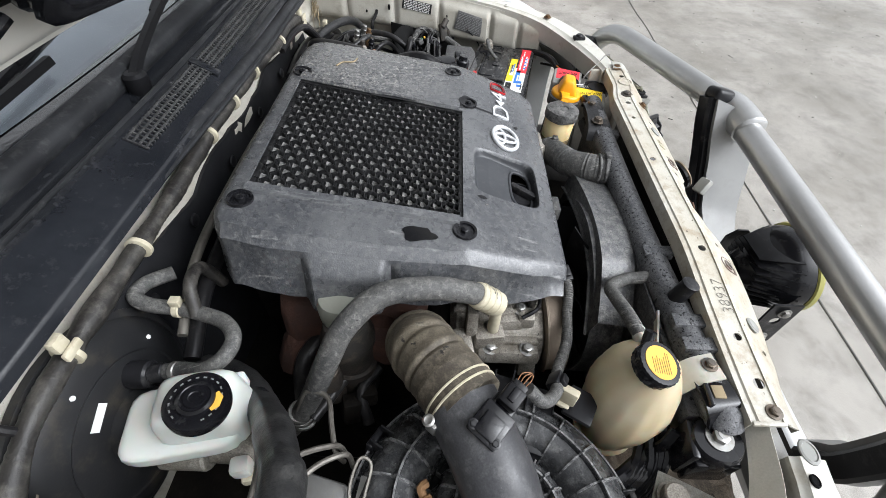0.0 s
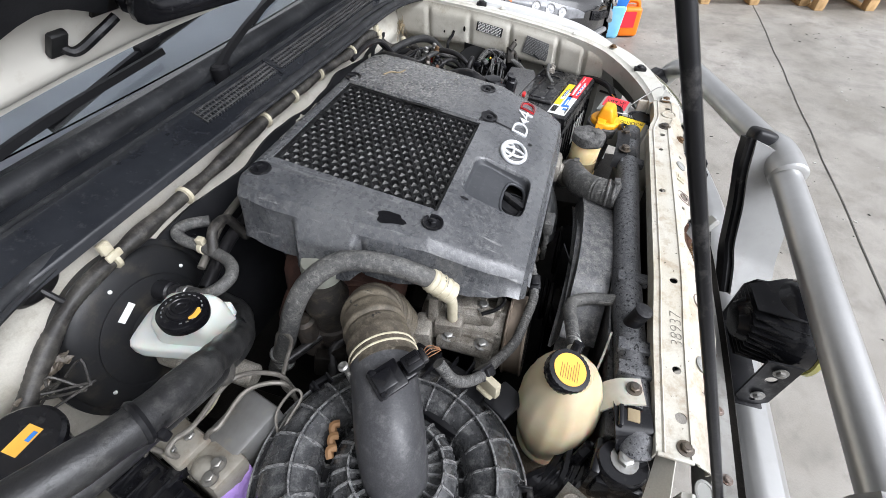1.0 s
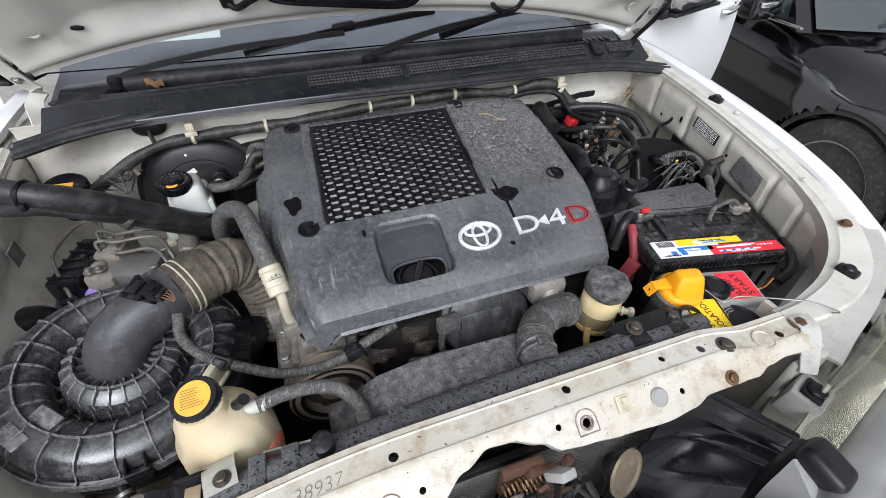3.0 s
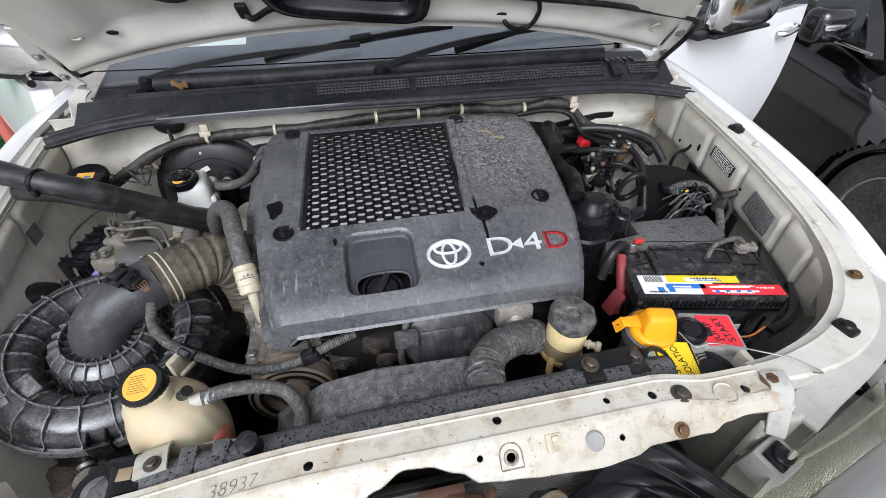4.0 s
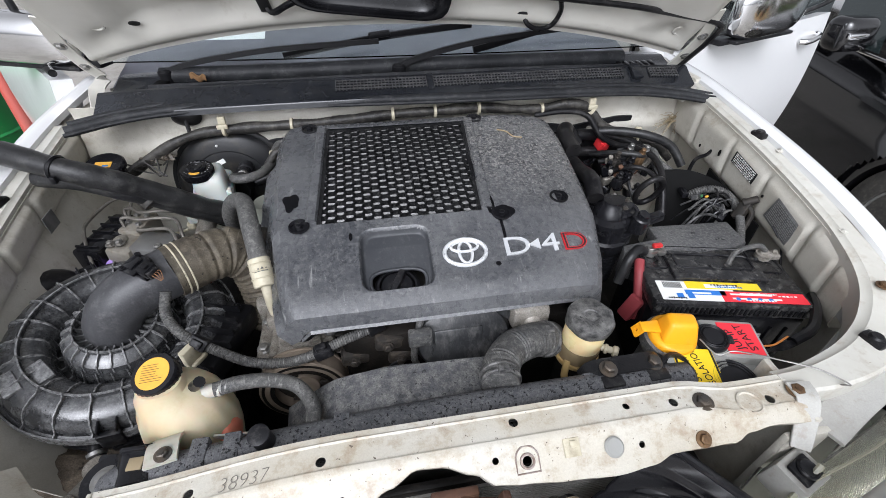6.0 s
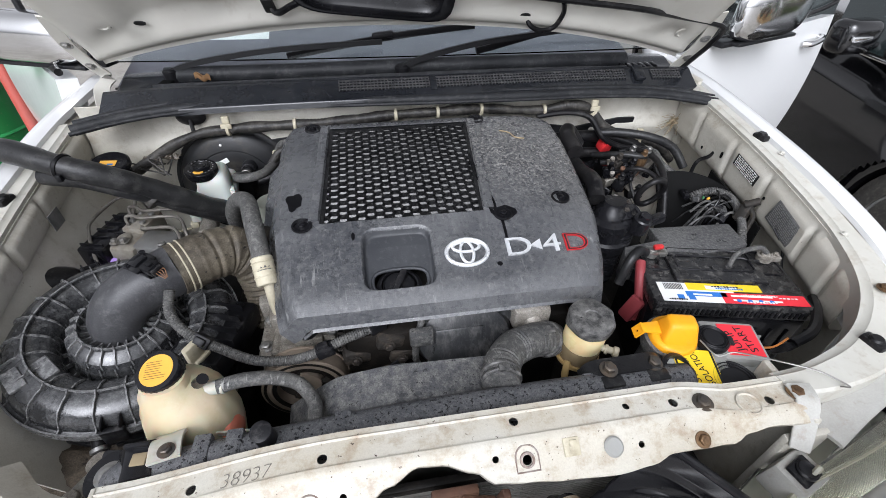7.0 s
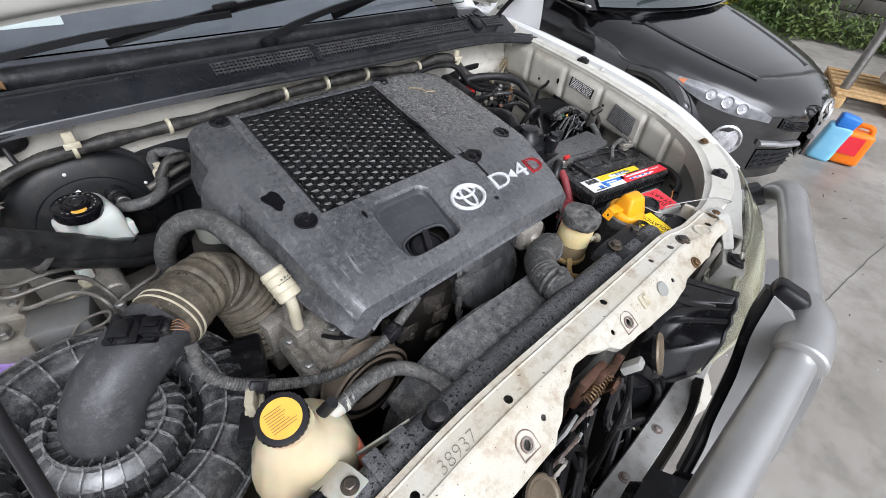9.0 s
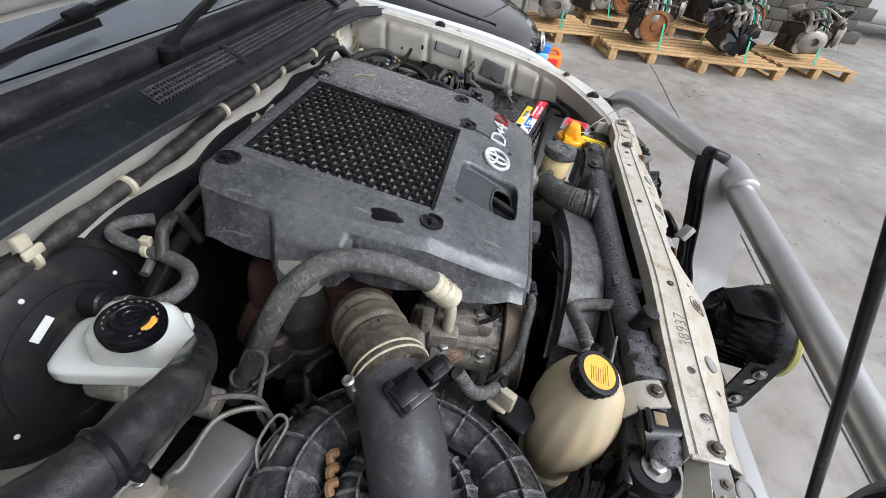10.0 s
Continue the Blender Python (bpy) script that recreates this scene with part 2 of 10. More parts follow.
CLIP = surf("cream_nylon", (0.5, 0.46, 0.35), 0.45, bump=0.05, col2=(0.4, 0.36, 0.26), s1=40, dust=(0.2, 0.17, 0.12), amt=0.2)
HARNESS = surf("taped_loom", (0.011, 0.01, 0.01), 0.45, col2=(0.04, 0.038, 0.034), s1=14, dust=(0.13, 0.12, 0.105), amt=0.38, s2=40, bump=0.4, s3=160, spec=0.35)
PIPE = surf("dull_brake_pipe", (0.17, 0.16, 0.14), 0.5, 0.5, col2=(0.1, 0.09, 0.08), s1=30, bump=0.1)
ORANGEWIRE = surf("orange_wire", (0.4, 0.14, 0.03), 0.5, bump=0.05)
ARM = surf("matt_black_wiper", (0.004, 0.004, 0.005), 0.48, col2=(0.007, 0.007, 0.008), bump=0.05, spec=0.25)
PURPLE = surf("purple_cloth", (0.38, 0.25, 0.58), 0.9, bump=0.6, s3=900, col2=(0.3, 0.19, 0.5), s1=14)
CLEAR = surf("yellowed_clear_lens", (0.72, 0.7, 0.55), 0.22, col2=(0.6, 0.58, 0.45), trans=0.55, bump=0.05, dust=(0.45, 0.43, 0.33), amt=0.2)
GLASS = surf("windscreen_glass", (0.9, 0.97, 0.97), 0.02, trans=1.0, ior=1.52, bump=0.0, rvar=0.015)
DARKIN = surf("dark_cabin_trim", (0.006, 0.0065, 0.008), 0.6, bump=0.1, col2=(0.02, 0.02, 0.022))
LEAFDRY = surf("dry_leaf", (0.26, 0.15, 0.07), 0.7, bump=0.3, col2=(0.17, 0.09, 0.04))
WORN = surf("worn_rusty_steel", (0.3, 0.27, 0.25), 0.5, 0.5, col2=(0.16, 0.1, 0.075), s1=50, bump=0.3, dust=(0.4, 0.36, 0.3), amt=0.2, s2=90)
RECESS = surf("sheltered_clean_plastic", (0.03, 0.032, 0.036), 0.4, col2=(0.05, 0.052, 0.056), s1=9, bump=0.12, dust=(0.1, 0.1, 0.1), amt=0.2, s2=90)
TWIG = surf("pale_dry_twig", (0.3, 0.24, 0.15), 0.8, col2=(0.22, 0.17, 0.1), bump=0.2)
PLATEGREY = surf("grey_id_plate", (0.24, 0.24, 0.235), 0.4, 0.4, col2=(0.14, 0.14, 0.14), s1=40, bump=0.1)
FINS = surf("condenser_fins", (0.3, 0.29, 0.27), 0.5, 0.7, col2=(0.2, 0.19, 0.17), s1=20, bump=0.2)
COPPER = surf("brown_wire", (0.2, 0.1, 0.05), 0.5, bump=0.1)


# ---- mesh tools ----
def V(*a):
    return Vector(a)


def catmull(pts, sub):
    p = [Vector(q) for q in pts]
    p = [2 * p[0] - p[1]] + p + [2 * p[-1] - p[-2]]
    out = []
    for i in range(1, len(p) - 2):
        a, b, c, d = p[i - 1], p[i], p[i + 1], p[i + 2]
        for k in range(sub):
            t = k / sub
            out.append(0.5 * (2 * b + (c - a) * t + (2 * a - 5 * b + 4 * c - d) * t * t + (3 * b - a - 3 * c + d) * t ** 3))
    out.append(p[-2].copy())
    return out


def lerp(a, b, t):
    return a + (b - a) * t


def basis(origin, zdir, xdir=None):
    """A pose at origin whose z axis is zdir."""
    z = Vector(zdir).normalized()
    x = Vector(xdir) if xdir else (Vector((1, 0, 0)) if abs(z.x) < 0.9 else Vector((0, 1, 0)))
    x = (x - z * x.dot(z)).normalized()
    y = z.cross(x)
    m = Matrix((x, y, z)).transposed().to_4x4()
    m.translation = Vector(origin)
    return m


class Shape:
    """Collects pieces of one mesh."""

    def __init__(self):
        self.bm = bmesh.new()

    def raw(self, verts, faces, m=None):
        vs = [self.bm.verts.new(m @ Vector(v) if m else v) for v in verts]
        for f in faces:
            if len(set(f)) >= 3:
                try:
                    self.bm.faces.new([vs[i] for i in f])
                except ValueError:
                    pass
        return self

    def merge(self, tmp, m=None):
        if m is not None:
            tmp.transform(m)
        me = bpy.data.meshes.new("tmp")
        tmp.to_mesh(me)
        tmp.free()
        self.bm.from_mesh(me)
        bpy.data.meshes.remove(me)
        return self

    def box(self, c, s, bev=0.002, rot=(0, 0, 0), seg=2, m=None):
        t = bmesh.new()
        bmesh.ops.create_cube(t, size=1.0, matrix=Matrix.Diagonal((*s, 1)))
        if bev:
            bmesh.ops.bevel(t, geom=t.edges[:] + t.verts[:], offset=min(bev, min(s) * 0.45), segments=seg, profile=0.5, affect="EDGES")
        mm = pose(*c, *rot)
        return self.merge(t, m @ mm if m else mm)

    def lathe(self, prof, m=None, n=32, arc=360.0):
        full = arc >= 359.9
        cols = n if full else n + 1
        verts, faces = [], []
        for r, h in prof:
            for k in range(cols):
                a = radians(arc) * k / n
                verts.append((r * math.cos(a), r * math.sin(a), h))
        for i in range(len(prof) - 1):
            for k in range(n):
                k2 = (k + 1) % cols
                faces.append((i * cols + k, i * cols + k2, (i + 1) * cols + k2, (i + 1) * cols + k))
        ring_ = full and len(prof) > 3 and abs(prof[0][1] - prof[-1][1]) < 1e-5 and min(prof[0][0], prof[-1][0]) > 1e-6
        if ring_:
            e = (len(prof) - 1) * cols
            faces += [(e + k, e + (k + 1) % cols, (k + 1) % cols, k) for k in range(n)]
        elif full:
            if prof[0][0] > 1e-6:
                faces.append(tuple(reversed(range(cols))))
            if prof[-1][0] > 1e-6:
                faces.append(tuple((len(prof) - 1) * cols + k for k in range(cols)))
        t = bmesh.new()
        vs = [t.verts.new(v) for v in verts]
        for f in faces:
            try:
                t.faces.new([vs[i] for i in f])
            except ValueError:
                pass
        bmesh.ops.remove_doubles(t, verts=t.verts[:], dist=1e-6)
        return self.merge(t, m)

    def cyl(self, p, q, r, r2=None, n=20, bev=0.0):
        p, q = Vector(p), Vector(q)
        h = (q - p).length
        r2 = r if r2 is None else r2
        prof = [(r, 0), (r2, h)] if not bev else [(r - bev, 0), (r, bev), (r2, h - bev), (r2 - bev, h)]
        return self.lathe(prof, basis(p, q - p), n)

    def bolt(self, p, zdir, r=0.008, h=0.006, washer=1.5):
        m = basis(p, zdir)
        self.lathe([(r * washer, 0), (r * washer, 0.0015), (r * 1.1, 0.0018)], m, 20)
        self.lathe([(r, 0.0015), (r, h), (r * 0.8, h + 0.001)], m, 6)
        return self.lathe([(r * 0.55, h + 0.0005), (r * 0.55, h + 0.0018)], m, 12)

    def tube(self, pts, r, n=12, sub=6, flat=1.0, up=None):
        c = catmull(pts, sub) if sub > 1 else [Vector(p) for p in pts]
        tot = [0.0]
        for a, b in zip(c, c[1:]):
            tot.append(tot[-1] + (b - a).length)
        t = bmesh.new()
        rings, nrm = [], None
        for i, p in enumerate(c):
            d = (c[min(i + 1, len(c) - 1)] - c[max(i - 1, 0)]).normalized()
            if nrm is None:
                nrm = Vector(up) if up else (Vector((0, 0, 1)) if abs(d.z) < 0.9 else Vector((1, 0, 0)))
            nrm = (nrm - d * nrm.dot(d)).normalized()
            bi = d.cross(nrm)
            rr = r(tot[i], tot[-1]) if callable(r) else r
            rings.append([t.verts.new(p + rr * (math.cos(2 * math.pi * k / n) * bi + flat * math.sin(2 * math.pi * k / n) * nrm)) for k in range(n)])
        for a, b in zip(rings, rings[1:]):
            for k in range(n):
                t.faces.new((a[k], a[(k + 1) % n], b[(k + 1) % n], b[k]))
        t.faces.new(list(reversed(rings[0])))
        t.faces.new(rings[-1])
        bmesh.ops.recalc_face_normals(t, faces=t.faces[:])
        return self.merge(t)

    def strip(self, pts, prof, sub=5, closed=True, up=(0, 0, 1)):
        """Sweeps a profile of (side, up) pairs along a path, kept upright; side is to the right of the way."""
        c = catmull(pts, sub) if sub > 1 else [Vector(p) for p in pts]
        t = bmesh.new()
        rings = []
        for i, p in enumerate(c):
            d = (c[min(i + 1, len(c) - 1)] - c[max(i - 1, 0)]).normalized()
            side = d.cross(Vector(up)).normalized()
            u = side.cross(d)
            pr = prof(i / (len(c) - 1)) if callable(prof) else prof
            rings.append([t.verts.new(p + s * side + h * u) for s, h in pr])
        n = len(rings[0])
        for a, b in zip(rings, rings[1:]):
            for k in range(n if closed else n - 1):
                t.faces.new((a[k], a[(k + 1) % n], b[(k + 1) % n], b[k]))
        if closed:
            t.faces.new(list(reversed(rings[0])))
            t.faces.new(rings[-1])
        bmesh.ops.recalc_face_normals(t, faces=t.faces[:])
        return self.merge(t)

    def plate(self, outline, h, m=None, holes=(), bev=0.0):
        """A flat plate of thickness h below its outline (x, y), with holes (x, y, r) through it."""
        t = bmesh.new()
        edges = []
        loops = [list(outline)] + [[(x + r * math.cos(2 * math.pi * k / 16), y + r * math.sin(2 * math.pi * k / 16)) for k in range(16)] for x, y, r in holes]
        for lp in loops:
            vs = [t.verts.new((x, y, 0)) for x, y in lp]
            edges += [t.edges.new((vs[k], vs[(k + 1) % len(vs)])) for k in range(len(vs))]
        bmesh.ops.triangle_fill(t, use_beauty=True, use_dissolve=False, edges=edges, normal=(0, 0, 1))
        for f in t.faces:
            if f.normal.z < 0:
                f.normal_flip()
        top = t.faces[:]
        ext = bmesh.ops.extrude_face_region(t, geom=top)
        bmesh.ops.translate(t, vec=(0, 0, -h), verts=[g for g in ext["geom"] if isinstance(g, bmesh.types.BMVert)])
        bmesh.ops.recalc_face_normals(t, faces=t.faces[:])
        if bev:
            es = [e for e in t.edges if len(e.link_faces) == 2 and e.calc_face_angle(0) > 0.9]
            bmesh.ops.bevel(t, geom=es, offset=bev, segments=2, profile=0.5, affect="EDGES")
        return self.merge(t, m)

    def grid(self, fn, nu, nv, thick=0.0, flip=False, keep=None):
        """A surface fn(u, v), u and v from 0 to 1, with thickness against its normal."""
        t = bmesh.new()
        g = [[t.verts.new(fn(i / nu, j / nv)) for j in range(nv + 1)] for i in range(nu + 1)]
        for i in range(nu):
            for j in range(nv):
                if keep is None or keep(i, j):
                    q = (g[i][j], g[i + 1][j], g[i + 1][j + 1], g[i][j + 1])
                    t.faces.new(q[::-1] if flip else q)
        bmesh.ops.delete(t, geom=[v for v in t.verts if not v.link_faces], context="VERTS")
        if thick:
            t.normal_update()
            src = t.verts[:]
            off = {v: v.co - v.normal * thick for v in src}
            fs = t.faces[:]
            rim = [e for e in t.edges if len(e.link_faces) == 1]
            low = {v: t.verts.new(off[v]) for v in src}
            for f in fs:
                t.faces.new([low[v] for v in reversed(f.verts)])
            for e in rim:
                lp = e.link_loops[0]
                a, b = lp.vert, lp.link_loop_next.vert
                t.faces.new((b, a, low[a], low[b]))
        return self.merge(t)

    def ball(self, c, r, n=20, m=None):
        t = bmesh.new()
        bmesh.ops.create_uvsphere(t, u_segments=n, v_segments=n // 2, radius=1.0)
        rr = r if isinstance(r, (tuple, list)) else (r, r, r)
        mm = Matrix.Translation(c) @ (m or Matrix()) @ Matrix.Diagonal((*rr, 1))
        return self.merge(t, mm)

    def wobble(self, amp, scale, seed=0.0):
        for v in self.bm.verts:
            v.co += amp * noise.noise_vector(v.co * scale + Vector((seed, seed * 0.7, 0)))
        return self


PLACE = {}


def part(name, shape, material, parent=None, label="", angle=38.0, me=None):
    """One mesh object under a thing or a part, its points given in the world."""
    if me is None:
        me = bpy.data.meshes.new(name)
        shape.bm.to_mesh(me)
        shape.bm.free()
        me.materials.append(material)
        me.shade_smooth()
        me.set_sharp_from_angle(angle=radians(angle))
    ob = new(name, me)
    PLACE[ob.name] = Matrix()
    if parent:
        ob.parent = parent
        ob.matrix_parent_inverse = PLACE[parent.name].inverted()
    if label:
        ob["label"] = label
    return ob


def thing(name, at, label, category, group="", kind=""):
    """An Empty at a thing's base, to carry its parts."""
    ob = new(name)
    ob.empty_display_size = 0.05
    ob.matrix_world = Matrix.Translation(at)
    PLACE[ob.name] = Matrix.Translation(at)
    return tagged(ob, label, category, group, kind)


def solo(name, shape, material, label, category, group="", kind="", angle=38.0):
    return tagged(part(name, shape, material, None, "", angle), label, category, group, kind)


def letters(name, body, size, m, material, parent, depth=0.0006, label="", shear=0.0, spacing=1.0, thin=0.0):
    """Raised writing in the built-in font, laid on a surface by the pose m (x along the line, z out of the surface)."""
    cu = bpy.data.curves.new(name, "FONT")
    cu.body, cu.size, cu.extrude, cu.align_x, cu.align_y = body, size, depth, "CENTER", "CENTER"
    cu.shear, cu.space_character, cu.offset = shear, spacing, -thin
    tmp = bpy.data.objects.new(name, cu)
    me = bpy.data.meshes.new_from_object(tmp)
    bpy.data.objects.remove(tmp)
    bpy.data.curves.remove(cu)
    me.transform(m)
    me.materials.clear()
    me.materials.append(material)
    return part(name, None, material, parent, label, me=me)


def bars(name, m, width, rows, pitch, thick, material, parent, seed=1, depth=0.0008):
    """Lines of writing too small to read, as plain bars."""
    rnd = random.Random(seed)
    s = Shape()
    for k in range(rows):
        w = width * rnd.uniform(0.6, 1.0)
        s.box((-(width - w) / 2, -k * pitch, 0), (w, thick, depth), 0, m=m)
    return part(name, s, material, parent)


# ---- ground ----
def concrete():
    m = surf("wet_stained_concrete", (0.33, 0.31, 0.28), 0.42, col2=(0.2, 0.185, 0.16), s1=0.9, dust=(0.12, 0.112, 0.098), amt=0.4, s2=5.0, bump=0.5, s3=120, speck=(0.47, 0.45, 0.41), samt=0.22, rvar=0.3, s4=60.0, grain=0.3)
    return m


s = Shape()
s.grid(lambda u, v: Vector(((u - 0.5) * 800, (v - 0.5) * 800, 0)), 8, 8)
ground = solo("ground", s, concrete(), "grey stained wet concrete yard with cracks", "ground", kind="structure")
PALECHIP = surf("pale_stone_chip", (0.5, 0.49, 0.46), 0.8, col2=(0.4, 0.39, 0.36), s1=40, bump=0.2)
JOINT = surf("dark_joint_dirt", (0.05, 0.047, 0.042), 0.8, col2=(0.1, 0.095, 0.08), s1=3, bump=0.3, dust=(0.16, 0.14, 0.1), amt=0.2)
rnd = random.Random(8)
for x0_, y0_, x1_, y1_, w_ in ((-2.0, -1.55, 6.0, -1.85, 0.0045), (1.6, -0.7, 3.0, -0.9, 0.0012)):
    s = Shape()
    n_ = 40
    pts = [(x0_ + (x1_ - x0_) * i / n_ + 0.03 * noise.noise(Vector((i * 0.7, x0_, 1))) * 0.2, y0_ + (y1_ - y0_) * i / n_ + 0.06 * noise.noise(Vector((i * 0.6, y0_, 5))) * 0.2, 0.002) for i in range(n_ + 1)]
    s.strip(pts, lambda t: [(-w_, 0.0015), (w_ * (0.7 + 0.5 * noise.noise(Vector((t * 30, w_, 0)))), 0.0015), (w_, -0.001), (-w_, -0.001)], 1)
    part("crack", s, JOINT, ground)
s = Shape()
for i in range(170):
    x, y = rnd.uniform(0.6, 5.0), rnd.uniform(-4.2, 0.6)
    a, l, w = rnd.uniform(0, 6.28), rnd.uniform(0.004, 0.02) * rnd.choice((1, 1, 1, 2.2)), rnd.uniform(0.002, 0.007)
    s.box((x, y, 0.003), (l, w, 0.004), 0.0015, (0, 0, math.degrees(a)), 1)
chips = Shape()
for i in range(260):
    x, y = rnd.uniform(0.6, 5.0), rnd.uniform(-4.2, 0.6)
    l = rnd.uniform(0.003, 0.011) * rnd.choice((1, 1, 1, 1.8))
    chips.box((x, y, 0.003), (l, l * rnd.uniform(0.4, 0.9), 0.004), 0.001, (0, 0, rnd.uniform(0, 90)), 1)
solo("stone_chips", chips, PALECHIP, "scattered pale stone chips on the concrete", "gravel", kind="stuff")
solo("debris", s, JOINT, "scattered dark twigs, leaves and chips on the concrete", "debris", kind="stuff")

# ---- the pickup truck's body ----
truck = thing("pickup_truck", (0, 0, 0), "white pickup truck with its bonnet and front doors open", "pickup truck")
MID = -0.042


def side(x, k):
    return x if k > 0 else 2 * MID - x


def path_side(pts, k):
    return [(side(x, k), y, z) for x, y, z in pts]


def lower_left(s):
    """The body leans a little: its other side lies lower, and its front corner further forward."""
    for v in s.bm.verts:
        v.co.z -= 0.024
        v.co.y -= 0.034 * min(1.0, max(0.0, (0.1 - v.co.y) / 0.34))
    return s


# flange that carries the fender seam, from the cowl round to the front rail
BAND = [(0.792, 0.56, 1.185), (0.768, 0.30, 1.164), (0.748, 0.10, 1.14), (0.722, -0.06, 1.117), (0.688, -0.165, 1.099), (0.635, -0.232, 1.084), (0.56, -0.274, 1.078), (0.47, -0.297, 1.08), (0.385, -0.306, 1.086)]
for k in (1, -1):
    pts = path_side(BAND if k > 0 else BAND[:5] + [(0.635, -0.243, 1.082), (0.55, -0.287, 1.076), (0.468, -0.3, 1.079)], k)
    s = Shape()

    def prof(t, k=k):
        w = 0.021 + 0.012 * math.sin(math.pi * min(max((t - 0.35) / 0.6, 0), 1))
        p = [(-w, 0.0), (-w + 0.004, 0.004), (w * 0.55, 0.0045), (w * 0.72, 0.0), (w, -0.002), (w, -0.05), (w - 0.003, -0.05), (w - 0.003, -0.006), (-w + 0.003, -0.003), (-w + 0.003, -0.03), (-w, -0.03)]
        return p if k > 0 else [(-a, b) for a, b in p]
    s.strip(pts, prof, 6)
    flange = part("inner_fender_flange", s if k > 0 else lower_left(s), FLANGE, truck)
    # inner fender wall, stepped and embossed
    s = Shape()

    def wall(u, v, k=k):
        c = catmull(BAND[:5], 8)
        f = u * (len(c) - 1)
        i = min(int(f), len(c) - 2)
        p = c[i].lerp(c[i + 1], f - i)
        ins = 0.021
        step = 0.034 if 0.2 < v < 0.98 else 0.0
        groove = min(min(1.0, abs(p.y - g) / 0.012) for g in (0.44, 0.288, 0.148, -0.012, -0.1))
        emb = 0.010 * groove * min(1.0, max(0.0, (v - 0.02) / 0.02), max(0.0, (0.2 - v) / 0.02))
        z = p.z - 0.01 - v * (p.z - (0.58 if k > 0 else 0.83 + 0.03 * noise.noise(Vector((p.y * 9, 0, 3)))))
        return Vector((side(p.x - ins + (step if k > 0 else -0.14 * max(0.0, v - 0.2)) - emb, k), p.y, z))
    s.grid(wall, 150, 60, 0.002, flip=(k < 0))
    part("inner_fender", s if k > 0 else lower_left(s), CREAM, truck)
    # outer fender skin
    s = Shape()
    crest = [(0.825, 0.86, 1.205), (0.82, 0.56, 1.196), (0.802, 0.30, 1.176), (0.785, 0.10, 1.155), (0.772, -0.06, 1.125), (0.785, -0.18, 1.07), (0.806, -0.262, 1.02)]

    def skin(u, v, k=k):
        c = catmull(crest, 6)
        f = u * (len(c) - 1)
        i = min(int(f), len(c) - 2)
        p = c[i].lerp(c[i + 1], f - i)
        prof = [(-0.022, -0.012), (-0.02, 0.0), (0.0, 0.005), (0.016, 0.002), (0.034, -0.012), (0.052, -0.045), (0.07, -0.1), (0.105, -0.2), (0.11, -0.32), (0.10, -0.5)]
        g = v * (len(prof) - 1)
        j = min(int(g), len(prof) - 2)
        a, b = prof[j], prof[j + 1]
        t = g - j
        tw = 1.0 if u < 0.75 else 1.0 - 0.55 * (u - 0.75) / 0.25
        return Vector((side(p.x + (a[0] + (b[0] - a[0]) * t) * tw, k), p.y, p.z + a[1] + (b[1] - a[1]) * t))
    s.grid(skin, 48, 27, 0.0015, flip=(k > 0))
    part("fender", s if k > 0 else lower_left(s), WHITE, truck)
    # gutter between flange and skin
    s = Shape()
    s.strip(path_side([(0.812, 0.62, 1.178), (0.795, 0.30, 1.158), (0.778, 0.10, 1.134), (0.762, -0.06, 1.108), (0.748, -0.15, 1.082)], k), [(-0.045, 0), (0.02, 0), (0.02, -0.003), (-0.045, -0.003)] if k > 0 else [(0.045, 0), (-0.02, 0), (-0.02, -0.003), (0.045, -0.003)], 5)
    part("gutter", s if k > 0 else lower_left(s), CREAM, truck)
    s = Shape()
    s.strip(path_side([(0.8, 0.56, 1.1862), (0.782, 0.30, 1.1652), (0.764, 0.10, 1.1412), (0.742, -0.06, 1.1172), (0.715, -0.15, 1.099)], k), [(-0.0035, 0), (-0.002, 0.003), (0.002, 0.003), (0.0035, 0), (0.0035, -0.012), (-0.0035, -0.012)], 6)
    part("fender_seam", s if k > 0 else lower_left(s), surf("brown_seam_sealer", (0.16, 0.135, 0.1), 0.6, col2=(0.07, 0.06, 0.045), s1=30, bump=0.2), truck)
    # rubber bump stops
    for bx, by, bz in ((0.766, 0.258, 1.166), (0.583, -0.262, 1.084)):
        s = Shape()
        s.box((side(bx, k), by, bz), (0.022, 0.034, 0.016), 0.005, (0, 0, 10 * k))
        s.cyl((side(bx, k), by, bz - 0.01), (side(bx, k), by, bz + 0.012), 0.011, n=14, bev=0.003)
        part("bump_stop", s if k > 0 else lower_left(s), RUBBER, flange, "black rubber bump stop")
    for bx, by, bz, br, bh, mt in ((0.677, -0.179, 1.105, 0.0075, 0.006, RUSTBOLT), (0.389, -0.322, 1.092, 0.0085, 0.006, RUSTBOLT), (0.768, 0.19, 1.158, 0.0055, 0.004, FLANGE), (0.714, -0.055, 1.121, 0.005, 0.003, FLANGE)):
        s = Shape()
        if k < 0 and by < -0.3:
            continue
        s.bolt((side(bx, k), by, bz), (0, 0, 1), br, bh)
        part("bolt", s if k > 0 else lower_left(s), mt, flange, "rusty gold flange bolt" if mt is RUSTBOLT else "")

